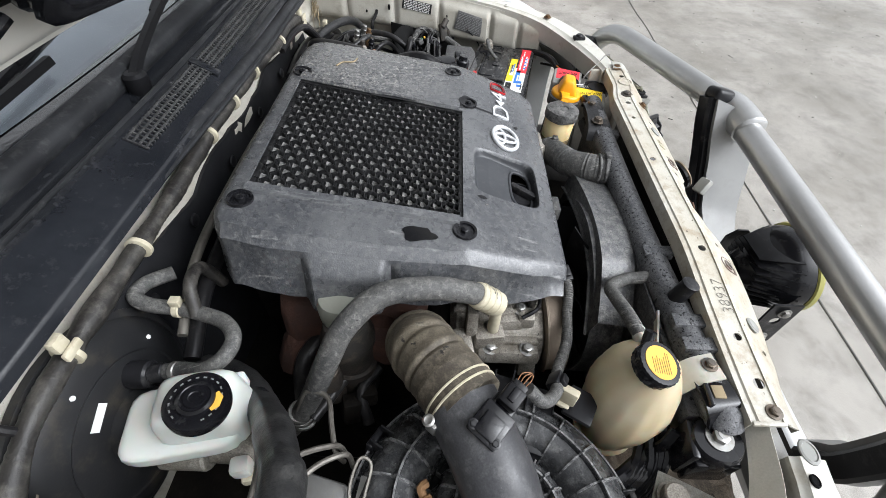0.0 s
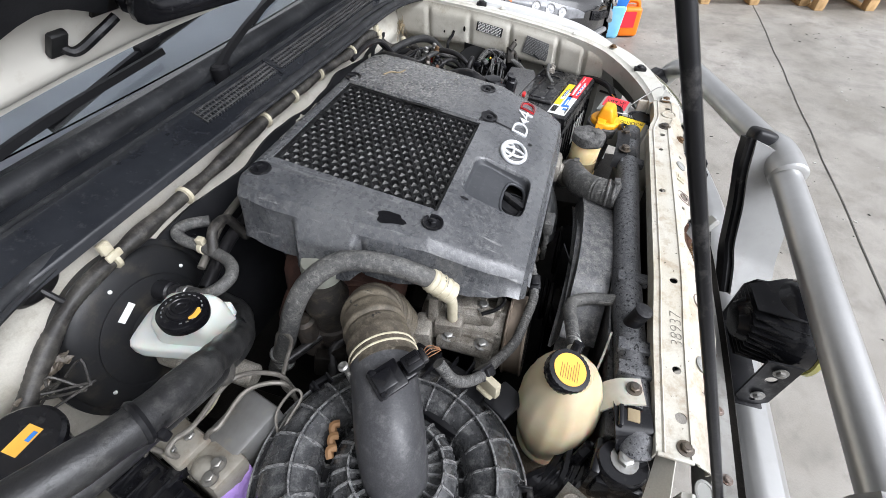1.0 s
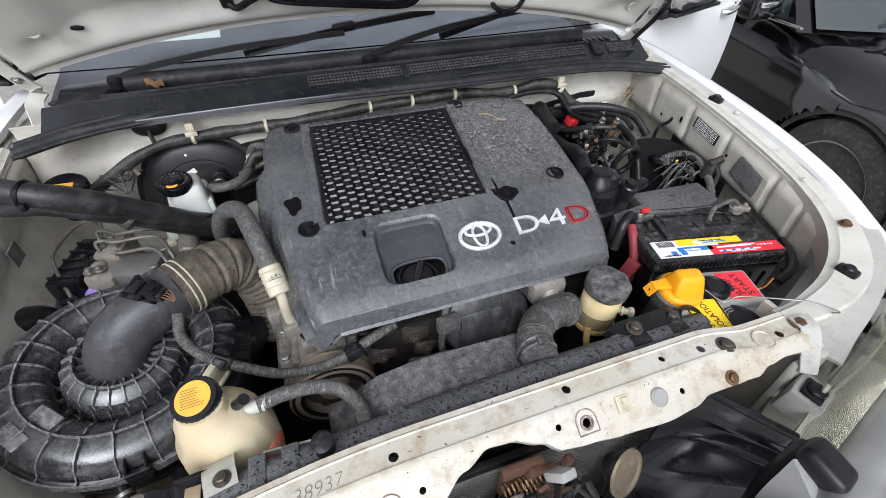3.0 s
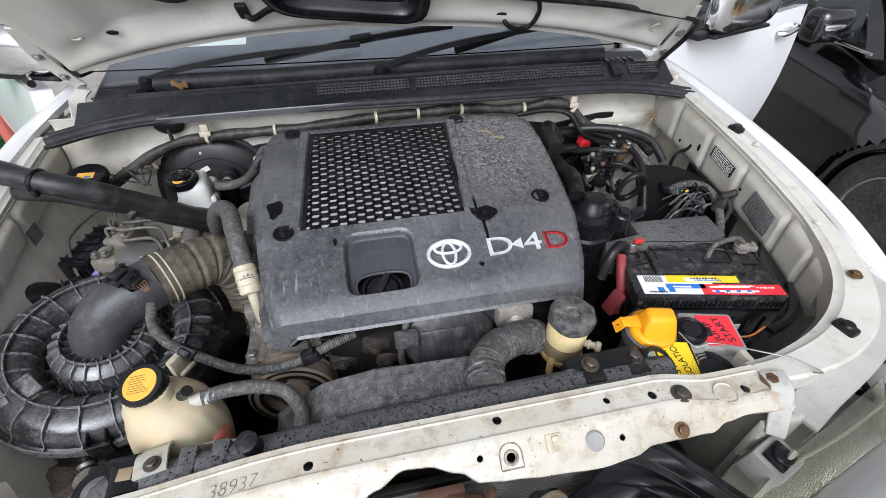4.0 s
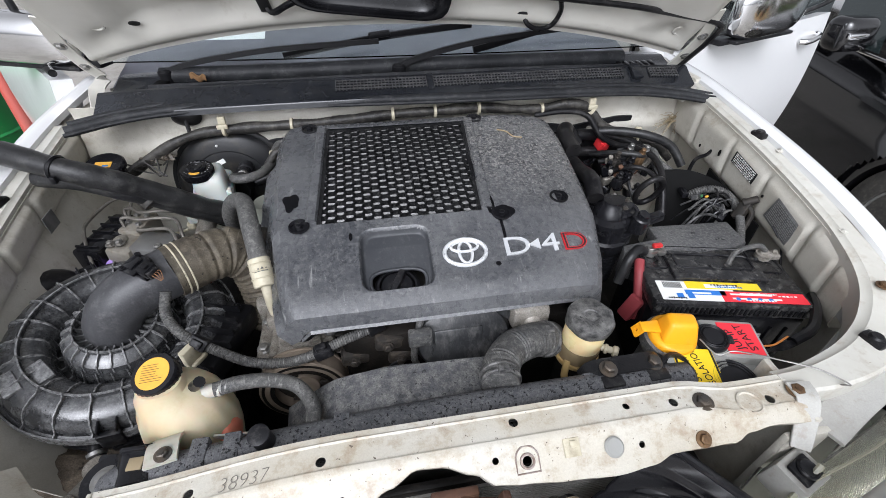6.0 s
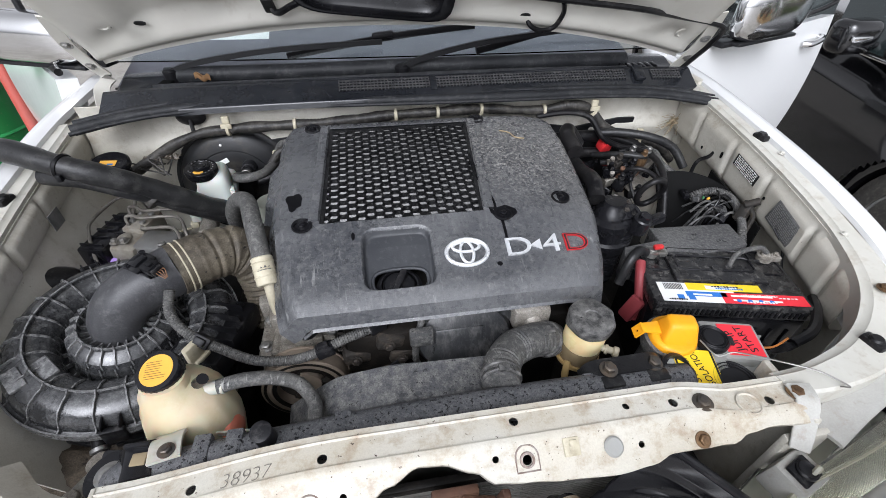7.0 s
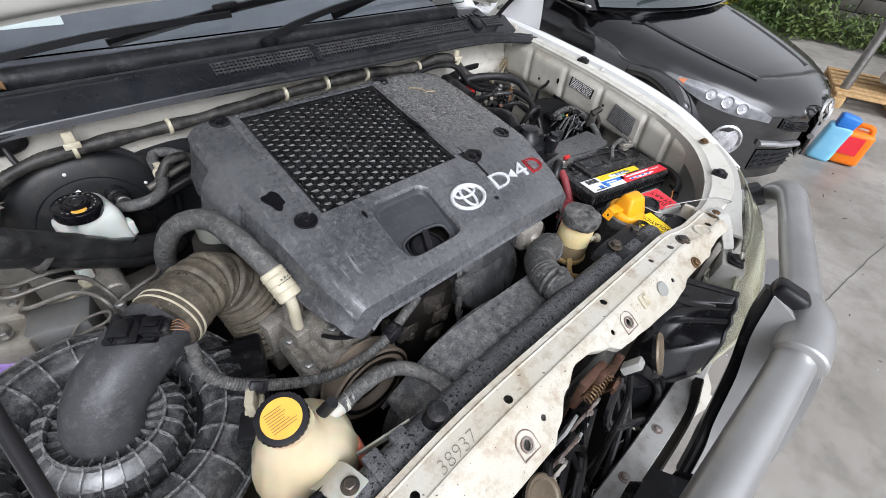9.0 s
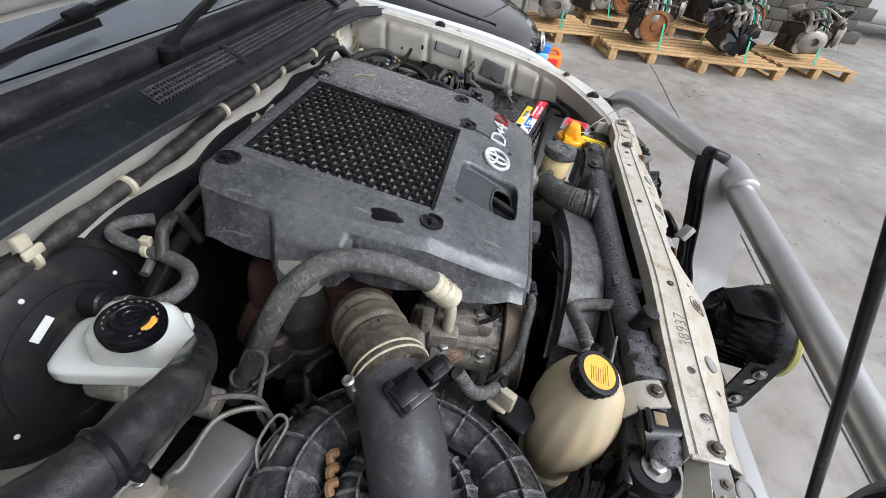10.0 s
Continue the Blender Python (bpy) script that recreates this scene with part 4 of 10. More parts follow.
for x, t in ((-0.70, 0.03), (0.75, -0.02)):
    s = Shape()
    s.lathe([(0.021, 0.0), (0.019, 0.003), (0.015, 0.0035), (0.013, 0.001), (0.0, 0.001)], basis(hood_pt(x, t, 0.03), out_n, across), 20)
    part("pressed_ring", s, UNDER, hood)
for k in (1, -1):
    s = Shape()
    foot = Vector((side(0.775, k), 0.60 - 0.03 * k, 1.16))
    if k < 0:
        foot = Vector((-0.825, 0.655, 1.155))
    arm = [foot, foot.lerp(hood_pt(0.80 * k, -0.2, 0.07), 0.5) + Vector((0.012 * k, 0.02, 0)), hood_pt(0.812 * k, -0.165, 0.055), hood_pt(0.822 * k, -0.12, 0.045), hood_pt(0.826 * k, -0.04, 0.035), hood_pt(0.80 * k, 0.06, 0.03)]
    if k < 0:
        arm[1] = Vector((-0.842, 0.722, 1.19))
    s.strip(arm, lambda t: [(-0.019 + 0.006 * abs(t - 0.5), 0.002), (0.019 - 0.006 * abs(t - 0.5), 0.002), (0.019 - 0.006 * abs(t - 0.5), -0.002), (-0.019 + 0.006 * abs(t - 0.5), -0.002)], 6, up=tuple(out_n))
    s.box(foot + Vector((0, 0, -0.005)), (0.05, 0.08, 0.03), 0.004)
    h = part("bonnet_hinge", s, UNDER, truck, "painted steel bonnet hinge")
    for x, t, d in ((0.824, -0.12, 0.046), (0.826, -0.04, 0.037), (0.80, -0.2, 0.072)):
        s = Shape()
        s.bolt(hood_pt(x * k, t, d), tuple(out_n), 0.009)
        part("bolt", s, STEEL, h)
    # dark gap beside the cowl
    s = Shape()
    s.box((side(0.80, k), 0.66, 1.10 if k > 0 else 1.05), (0.03, 0.22, 0.2), 0.01)
    part("cowl_side", s, CREAM, truck)

# open front doors
for k in (1, -1):
    hx, hy, ang = side(0.885, k), 0.80, 25.0 if k > 0 else 52.5
    m = Matrix.Translation((hx, hy, 0)) @ Matrix.Rotation(radians(ang if k > 0 else 180 - ang), 4, "Z")

    def door_fn(u, v, k=k):
        z = 0.42 + 0.78 * v
        ln = 1.06 + 0.10 * v - 0.10 * max(0, 0.35 - v)
        bow = 0.05 * math.sin(v * math.pi * 0.9)
        return m @ Vector((u * ln, (-bow) * k, z))
    s = Shape()
    s.grid(door_fn, 20, 16, 0.05, flip=(k < 0))
    d = part("front_door", s, WHITE, truck, "open white front door", 50)
    s = Shape()
    s.tube([m @ Vector((0.0, 0.0, 1.215)), m @ Vector((0.6, -0.012 * k, 1.222)), m @ Vector((1.08, -0.008 * k, 1.245)), m @ Vector((1.13, 0, 1.30)), m @ Vector((1.10, 0.02 * k, 1.62)), m @ Vector((0.92, 0.04 * k, 1.72)), m @ Vector((0.55, 0.03 * k, 1.70)), m @ Vector((0.02, 0, 1.27))], 0.01, 12, 6)
    part("window_seal", s, RUBBER, d)
    s = Shape()
    s.raw([(0.0, 0, 1.22), (1.11, 0, 1.235), (1.08, 0.02 * k, 1.62), (0.9, 0.03 * k, 1.70), (0.55, 0.02 * k, 1.68), (0.0, 0.006 * k, 1.22), (1.11, 0.006 * k, 1.235), (1.08, 0.026 * k, 1.62), (0.9, 0.036 * k, 1.70), (0.55, 0.026 * k, 1.68)], [(0, 1, 2, 3, 4), (9, 8, 7, 6, 5), (0, 5, 6, 1), (1, 6, 7, 2), (2, 7, 8, 3), (3, 8, 9, 4), (4, 9, 5, 0)], m)
    part("window_glass", s, GLASS, d, "door glass reflecting the sky").visible_shadow = False
    s = Shape()
    s.tube([m @ Vector((0.90, -0.035 * k, 1.115)), m @ Vector((0.925, -0.06 * k, 1.118)), m @ Vector((1.0, -0.062 * k, 1.124)), m @ Vector((1.045, -0.05 * k, 1.127)), m @ Vector((1.05, -0.03 * k, 1.127))], 0.0125, 10, 5)
    part("door_handle", s, CHROME, d, "chrome door handle")
    # chrome mirror on the door's front corner
    mx, my, mz, turn = (1.235, 0.88, 1.312, 20) if k > 0 else (-1.045, 0.885, 1.288, -20)
    mm = Matrix.Translation((mx, my, mz)) @ Matrix.Rotation(radians(turn), 4, "Z")
    t = bmesh.new()
    bmesh.ops.create_uvsphere(t, u_segments=36, v_segments=20, radius=1.0)
    for v in t.verts:
        p = v.co
        q = (abs(p.x) ** 3.2 + abs(p.z) ** 3.2 + abs(p.y) ** 2.4) ** (-1 / 2.8)
        v.co = Vector((p.x * q * (0.2 if k > 0 else 0.19), p.y * q * (0.06 if p.y < 0 else 0.03), p.z * q * (0.095 if k > 0 else 0.066)))
    s = Shape()
    s.merge(t, mm)
    mir = part("door_mirror", s, CHROME, d, "chrome door mirror housing", 70)
    s = Shape()
    s.box((0, -0.005, -0.092 if k > 0 else -0.066), (0.34, 0.06, 0.012), 0.005, m=mm)
    s.box((-0.17 * k, 0.02, -0.094 if k > 0 else -0.06), (0.08, 0.05, 0.02), 0.006, m=mm)
    part("mirror_foot", s, PLASTIC, mir, "black mirror foot")

# wipers
for px, py, pz, ex, ey, ez, bl in ((-0.645, 0.69, 1.232, -0.095, 0.712, 1.287, 0.16), (-0.05, 0.63, 1.238, 0.42, 0.70, 1.305, 0.0)):
    w = thing("wiper", (px, py, pz), "black windscreen wiper arm resting on the glass", "wiper", "windscreen wipers")
    s = Shape()
    s.lathe([(0.019, -0.02), (0.019, 0.008), (0.014, 0.013), (0.0, 0.014)], Matrix.Translation((px, py, pz)), 18)
    a, b = Vector((px, py, pz + 0.006)), Vector((ex, ey, ez))
    s.strip([a, a.lerp(b, 0.15) + Vector((0, 0, 0.012)), a.lerp(b, 0.5) + Vector((0, 0, 0.016)), b], lambda t: [(-0.008 + 0.002 * t, -0.004), (-0.006 + 0.002 * t, 0.008), (0.006 - 0.002 * t, 0.008), (0.008 - 0.002 * t, -0.004)], 5)
    part("wiper_arm", s, ARM, w)
    s = Shape()
    d = (b - a).normalized()
    c0, c1 = b - d * 0.26 + Vector((0, 0.03, -0.006)), b + d * 0.27 + Vector((0, 0.045, 0.004))
    s.strip([c0, c0.lerp(c1, 0.5) + Vector((0, 0, 0.006)), c1], [(-0.006, -0.006), (-0.005, 0.005), (0.005, 0.005), (0.006, -0.006), (0.0015, -0.014), (-0.0015, -0.014)], 8)
    s.box(c0.lerp(c1, 0.5) + Vector((0, 0, 0.01)), (0.06, 0.02, 0.016), 0.005, (0, -5, 4))
    part("wiper_blade", s, ARM, w)

# dry leaf on the cowl
s = Shape()
s.grid(lambda u, v: Vector((-0.578 + 0.036 * u, 0.655 + (v - 0.5) * 0.012 * math.sin(math.pi * min(max(u, 0.03), 0.97)), 1.229 + 0.014 * (2 * v - 1) ** 2 + 0.004 * math.sin(9 * u) - 0.008 * u)), 12, 6, 0.001)
solo("dry_leaf", s, LEAFDRY, "curled orange-brown dry leaf lying on the cowl", "leaf")

# prop rod
s = Shape()
ROD = [(-0.635, -0.393, 0.95), (-0.609, -0.287, 1.2), (-0.568, -0.118, 1.6), (-0.53, 0.037, 1.98)]
s.tube(ROD, 0.004, 10, 4)
s.lathe([(0.012, -0.02), (0.012, 0.02)], basis((-0.633, -0.385, 0.965), (1, 0, 0)), 14)
solo("prop_rod", s, PLASTIC, "black bonnet prop rod standing on the front rail", "prop rod")


# ---- engine and its cover ----
def piece(y, rows):
    """Reads a table of (y, value) pairs."""
    if y <= rows[0][0]:
        return rows[0][1]
    for (a, p), (b, q) in zip(rows, rows[1:]):
        if y <= b:
            return lerp(p, q, (y - a) / (b - a))
    return rows[-1][1]


ZT = [(-0.086, 1.064), (-0.078, 1.086), (-0.056, 1.1005), (0.0, 1.119), (0.05, 1.137), (0.08, 1.148), (0.40, 1.188), (0.425, 1.186), (0.437, 1.172)]
XL = [(-0.086, -0.285), (-0.078, -0.305), (-0.02, -0.319), (0.1, -0.336), (0.2, -0.343), (0.35, -0.345), (0.41, -0.335), (0.437, -0.30)]
XR = [(-0.086, 0.205), (-0.078, 0.232), (-0.02, 0.254), (0.067, 0.273), (0.2, 0.291), (0.33, 0.303), (0.40, 0.300), (0.437, 0.27)]
GL = [(-0.1, -0.257), (0.08, -0.254), (0.4, -0.240)]
GR = [(-0.1, 0.046), (0.075, 0.048), (0.4, 0.078)]


def cover_z(x, y):
    z = piece(y, ZT)
    e = min(x - piece(y, XL), piece(y, XR) - x)
    if e < 0.02:
        z -= 0.016 * (1 - max(e, 0) / 0.02) ** 2
    if x > 0.12:
        z -= 0.02 * (max(0, x - 0.15) / 0.15) ** 2
    return z


def col_x(c, y):
    """Columns of the cover's net: left edge, grille, right edge, with the recess between."""
    xl, gl, gr, xr = piece(y, XL), piece(y, GL), piece(y, GR), piece(y, XR)
    rl, rr = -0.183, -0.056
    if c <= 10:
        return lerp(xl, gl, (c / 10) ** 0.8 if c < 10 else 1)
    if c <= 14:
        return lerp(gl, rl, (c - 10) / 4)
    if c <= 22:
        return lerp(rl, rr, (c - 14) / 8)
    if c <= 28:
        return lerp(rr, gr, (c - 22) / 6)
    return lerp(gr, xr, 1 - (1 - (c - 28) / 14) ** 1.3)


ROWY = [-0.086, -0.082, -0.078, -0.072, -0.064, -0.052, -0.042, -0.03, -0.02, -0.01, 0.0, 0.01, 0.02, 0.032, 0.044, 0.056, 0.066, 0.076, 0.084] + [0.084 + 0.316 * i / 16 for i in range(1, 17)] + [0.41, 0.42, 0.43, 0.437]
NR = len(ROWY) - 1


def cover_pt(u, v):
    c, r = round(u * 42), round(v * NR)
    y = ROWY[r]
    x = col_x(c, y)
    z = cover_z(x, y)
    return Vector((x, y, z))


def kept(i, j):
    if 10 <= i < 28 and 18 <= j < 34:
        return False
    if 14 <= i < 22 and 5 <= j < 16:
        return False
    return True


x0, x1, y0, y1 = -0.183, -0.056, -0.052, 0.066


def recess(u, v):
    x, y = lerp(x0, x1, u), lerp(y0, y1, v)
    q = (abs(2 * u - 1) ** 6 + abs(2 * v - 1) ** 6) ** (1 / 6)
    t = min(1.0, max(0.0, (1 - q) / 0.13))
    drop = t * t * (3 - 2 * t) * (0.013 + 0.011 * max(0.0, 0.75 - v))
    return Vector((x, y, cover_z(x, y) - drop))


def in_recess(i, j, n=72, edge=0.95):
    return (abs((2 * i + 1) / n - 1) ** 6 + abs((2 * j + 1) / n - 1) ** 6) ** (1 / 6) < edge


cover = thing("engine_cover", (0, 0.15, 1.05), "dusty dark grey plastic engine cover with honeycomb intercooler opening", "engine cover")
s = Shape()
s.grid(cover_pt, 42, NR, 0.003, keep=kept)
s.grid(recess, 72, 72, 0.002, keep=lambda i, j: not in_recess(i, j))
# skirts: left, front, right and rear
def skirt_left(u, v):
    """The fender-side wall of the cover, with the blister that clears the pipe."""
    y = lerp(-0.086, 0.437, u)
    b = max(0.0, min(1.0, (y - 0.185) / 0.012)) * max(0.0, min(1.0, (0.305 - y) / 0.014))
    b2 = max(0.0, min(1.0, (y - 0.1) / 0.02)) * max(0.0, min(1.0, (0.185 - y) / 0.012))
    drop = piece(y, [(-0.086, 0.012), (0.0, 0.05), (0.1, 0.066), (0.19, 0.066), (0.21, 0.078), (0.29, 0.08), (0.437, 0.075)]) + 0.0012 * math.sin(y * 140)
    rise = min(1.0, v / 0.35)
    x = piece(y, XL) - 0.006 * v - 0.012 * v * v - (0.021 * b + 0.007 * b2) * math.sin(rise * math.pi / 2)
    return Vector((x, y, cover_z(piece(y, XL), y) - v * drop))


s.grid(skirt_left, 120, 14, 0.003)
s.grid(lambda u, v: (lambda y: Vector((piece(y, XR) + 0.01 * v, y, cover_z(piece(y, XR), y) - v * 0.055)))(lerp(0.437, -0.086, u)), 40, 5, 0.003)
s.grid(lambda u, v: (lambda x: Vector((x, -0.086 - 0.004 * v, cover_z(x, -0.086) - v * 0.004)))(lerp(0.205, -0.285, u)), 30, 3, 0.003)
s.grid(lambda u, v: (lambda x: Vector((x, 0.437 + 0.004 * v, cover_z(x, 0.437) - v * 0.05)))(lerp(-0.30, 0.27, u)), 30, 3, 0.003)
# raised shoulder along the grille and the step of the left side
for pts in ([(piece(y, GR) + 0.010, y, cover_z(piece(y, GR) + 0.010, y) + 0.001) for y in (0.09, 0.16, 0.24, 0.32, 0.40)], [(piece(y, GL) - 0.010, y, cover_z(piece(y, GL) - 0.010, y) + 0.001) for y in (0.09, 0.16, 0.24, 0.32, 0.40)]):
    s.strip(pts, [(-0.011, -0.002), (-0.008, 0.004), (0.008, 0.004), (0.011, -0.002)], 4)
shell = part("cover_shell", s, COVER, cover, angle=32)
# recess round the oil filler
s = Shape()
s.grid(recess, 72, 72, 0.002, keep=lambda i, j: in_recess(i, j) and not (abs((i - 35.5) / 26.5) ** 3 + abs((j - 17) / 12) ** 3 < 1))
hole = []
for k in range(49):
    a = 2 * math.pi * k / 48
    r_ = (abs(math.cos(a)) ** 3 + abs(math.sin(a)) ** 3) ** (-1 / 3)
    hole.append(recess((36 + 27.2 * r_ * math.cos(a)) / 72, (17.5 + 12.6 * r_ * math.sin(a)) / 72) + Vector((0, 0, -0.0012)))
s.tube(hole, 0.0034, 8, 1)
part("filler_recess", s, RECESS, cover, "smooth clean recess", angle=50)
fz = 1.072
s = Shape()
s.lathe([(0.040, -0.03), (0.040, 0.006), (0.034, 0.012), (0.031, 0.012), (0.031, -0.01)], basis((-0.123, -0.023, fz), (0, -0.2, 1)), 32)
part("filler_neck", s, PLASTIC, cover)
cap = Shape()
cap.lathe([(0.0, 0.0), (0.027, 0.0), (0.028, 0.010), (0.025, 0.014), (0.0, 0.014)], basis((-0.123, -0.023, fz), (0, -0.2, 1)), 32)
cap.box((0, 0, 0.019), (0.052, 0.012, 0.016), 0.003, (0, 0, 62), m=basis((-0.123, -0.023, fz), (0, -0.2, 1)))
solo("oil_filler_cap", cap, PLASTIC, "black oil filler cap in the cover's recess", "cap")
# honeycomb insert: upright hexagon webs over a row of ridged vanes
s, vanes = Shape(), Shape()
HS = 0.0112


def hex_cell(cx, cy, scale, z):
    return [Vector((cx + scale * HS * math.cos(k * math.pi / 3), cy + scale * HS * math.sin(k * math.pi / 3), z)) for k in range(6)]


for i in range(21):
    for j in range(17):
        y = 0.088 + 0.0194 * j + (0.0097 if i % 2 else 0)
        x = -0.262 + 0.0168 * i
        if y > 0.402 or not piece(y, GL) - 0.006 < x < piece(y, GR) + 0.006:
            continue
        zz = cover_z(min(max(x, -0.24), 0.04), y) - 0.005
        o, i2, lo = hex_cell(x, y, 1.0, zz), hex_cell(x, y, 0.885, zz + 0.0004), hex_cell(x, y, 0.87, zz - 0.0075)
        s.raw(o + i2 + lo, [(n * 6 + k, n * 6 + (k + 1) % 6, n * 6 + 6 + (k + 1) % 6, n * 6 + 6 + k) for n in range(2) for k in range(6)])
        b, rise = zz - 0.0125, 0.0095
        front = [(x + HS * p, y + HS * q, b + rise * (q + 0.55) / 0.9) for p, q in ((-0.48, -0.55), (0.48, -0.55), (0.8, -0.12), (0.52, 0.35), (-0.52, 0.35), (-0.8, -0.12))]
        vanes.raw(front + [(px_, py_ + 0.0012, b - 0.002) for px_, py_, pz_ in front], [(0, 1, 2, 3, 4, 5)] + [(k, 6 + k, 6 + (k + 1) % 6, (k + 1) % 6) for k in range(6)])
for pts in ([(piece(y, GL), y, cover_z(piece(y, GL), y) - 0.008) for y in (0.084, 0.24, 0.40)], [(piece(y, GR), y, cover_z(piece(y, GR), y) - 0.008) for y in (0.084, 0.24, 0.40)], [(x, 0.084, 1.14) for x in (-0.254, -0.1, 0.048)], [(x, 0.40, 1.178) for x in (-0.24, -0.1, 0.078)]):
    s.strip(pts, [(-0.007, 0.004), (0.007, 0.004), (0.007, -0.014), (-0.007, -0.014)], 3)
honey = part("honeycomb_grille", s, surf("grille_black_plastic", (0.007, 0.007, 0.0075), 0.36, col2=(0.016, 0.016, 0.017), s1=20, dust=(0.12, 0.118, 0.112), amt=0.22, s2=150, bump=0.1), cover, "black moulded honeycomb grille", angle=20)
part("vane_insert", vanes, surf("dusty_wet_vane_plastic", (0.12, 0.118, 0.114), 0.2, col2=(0.05, 0.05, 0.048), s1=16, dust=(0.3, 0.295, 0.28), amt=0.38, s2=120, bump=0.1, spec=0.7), honey, "dusty ridged insert inside the cells", angle=20)
# intercooler painted void black, so the grille's cells look deep in shade
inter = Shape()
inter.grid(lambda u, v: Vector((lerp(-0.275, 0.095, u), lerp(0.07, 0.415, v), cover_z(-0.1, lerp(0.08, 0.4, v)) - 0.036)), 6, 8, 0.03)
inter_core = solo("intercooler", inter, VOID, "finned intercooler beneath the cover, painted black for the shade in the cells", "intercooler")
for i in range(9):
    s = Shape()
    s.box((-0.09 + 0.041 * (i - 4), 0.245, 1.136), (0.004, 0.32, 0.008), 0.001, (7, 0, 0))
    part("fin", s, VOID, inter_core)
# fixing bolts in their dished seats
for bx, by in ((-0.283, 0.082), (0.083, 0.072), (0.207, 0.104), (-0.276, 0.398), (0.103, 0.403)):
    z = cover_z(bx, by)
    m = basis((bx, by, z), (0, -0.12, 1))
    s = Shape()
    s.lathe([(0.0185, 0.0005), (0.0175, 0.0035), (0.014, 0.003), (0.0125, -0.001)], m, 26)
    s.lathe([(0.0125, -0.0006), (0.0125, 0.0), (0.0, 0.0005)], m, 20)
    s.lathe([(0.0065, 0.0), (0.0065, 0.005), (0.005, 0.006)], m, 6)
    part("cover_bolt", s, GLOSSBLACK, cover, "black cover bolt with washer")
# badges
def on_cover(x, y):
    e = 0.02
    dx, dy = (cover_z(x + e, y) - cover_z(x - e, y)) / (2 * e), (cover_z(x, y + e) - cover_z(x, y - e)) / (2 * e)
    return basis((x, y, cover_z(x, y) + 0.001), (-dx, -dy, 1), (1, 0.0, 0))


s = Shape()


def ring(m, a, b, w, cx=0.0, cy=0.0, n=40):
    pts = [m @ Vector((cx + a * math.cos(2 * math.pi * k / n), cy + b * math.sin(2 * math.pi * k / n), 0.002)) for k in range(n + 1)]
    s.tube(pts, w, 8, 1)


bm_ = on_cover(0.0, 0.0)
ring(bm_, 0.0368, 0.0262, 0.0038)
ring(bm_, 0.0115, 0.0221, 0.0029)
ring(bm_, 0.0239, 0.0106, 0.0029, 0.0, 0.0115)
part("emblem", s, BADGE, cover, "silver triple-oval emblem")
for ch, x, mt in (("D", 0.094, BADGE), ("4", 0.157, BADGE), ("D", 0.203, BADGERED)):
    lt_ = letters("letter", ch, 0.058, on_cover(x, 0.001) @ Matrix.Diagonal((1.25, 0.9, 1, 1)), mt, cover, 0.002, "red outlined letter with dark face" if mt is BADGERED else "silver raised letter")
    if mt is BADGERED:
        letters("letter_face", ch, 0.058, on_cover(x, 0.001) @ Matrix.Diagonal((1.25, 0.9, 1, 1)), PLASTIC, lt_, 0.0026, thin=0.0016)
s = Shape()
s.raw([(-0.011, 0, 0.003), (0.009, 0.011, 0.003), (0.009, -0.011, 0.003), (-0.011, 0, 0), (0.009, 0.011, 0), (0.009, -0.011, 0)], [(0, 2, 1), (0, 1, 4, 3), (1, 2, 5, 4), (2, 0, 3, 5)], on_cover(0.127, 0.002))
part("letter", s, BADGE, cover)
# water stain and dry twig on the cover
s = Shape()
s.tube([(x, y, cover_z(x, y) + 0.002) for x, y in ((0.145, 0.345), (0.165, 0.335), (0.175, 0.315), (0.195, 0.31))], 0.0016, 6, 4)
solo("dry_twig", s, TWIG, "small dry twig lying on the engine cover", "twig")
wet = surf("wet_plastic", (0.006, 0.006, 0.007), 0.12, bump=0.0, col2=(0.008, 0.008, 0.009))
s = Shape()
for cx, cy, rx, ry in ((0.085, 0.074, 0.022, 0.016), (0.078, 0.045, 0.003, 0.04), (-0.30, 0.15, 0.014, 0.024), (0.066, 0.1, 0.008, 0.03), (0.062, 0.15, 0.006, 0.05), (0.0575, 0.22, 0.004, 0.05), (-0.195, 0.052, 0.003, 0.007), (0.053, -0.027, 0.005, 0.004)):
    n = 22
    vs = []
    for k in range(n):
        a = 2 * math.pi * k / n
        f = 1 + 0.4 * noise.noise(Vector((math.cos(a) * 1.4 + cx * 50, math.sin(a) * 1.4, cy * 40)))
        x, y = cx + rx * f * math.cos(a), cy + ry * f * math.sin(a)
        vs.append((x, y, cover_z(x, y) + 0.0012))
    s = Shape()
    s.raw(vs + [(cx, cy, cover_z(cx, cy) + 0.0014)], [(k, (k + 1) % n, n) for k in range(n)])
    part("wet_patch", s, wet, cover)

# engine block, its near-black tone standing for the shade beneath the cover
engine = thing("engine", (0, 0.15, 0.62), "diesel engine block below the cover, toned near-black for the bay's shade", "engine")
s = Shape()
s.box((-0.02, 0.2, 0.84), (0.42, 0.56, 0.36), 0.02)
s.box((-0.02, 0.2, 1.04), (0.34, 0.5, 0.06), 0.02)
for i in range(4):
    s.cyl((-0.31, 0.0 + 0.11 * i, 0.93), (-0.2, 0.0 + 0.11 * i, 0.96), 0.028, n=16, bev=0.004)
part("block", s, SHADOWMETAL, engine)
s = Shape()
s.box((-0.32, 0.26, 0.98), (0.09, 0.24, 0.10), 0.03, (0, 18, 0))
s.box((-0.36, 0.30, 0.93), (0.07, 0.16, 0.1), 0.03, (0, 30, 0))
s.ball((-0.35, 0.2, 0.97), (0.05, 0.06, 0.05), 14)
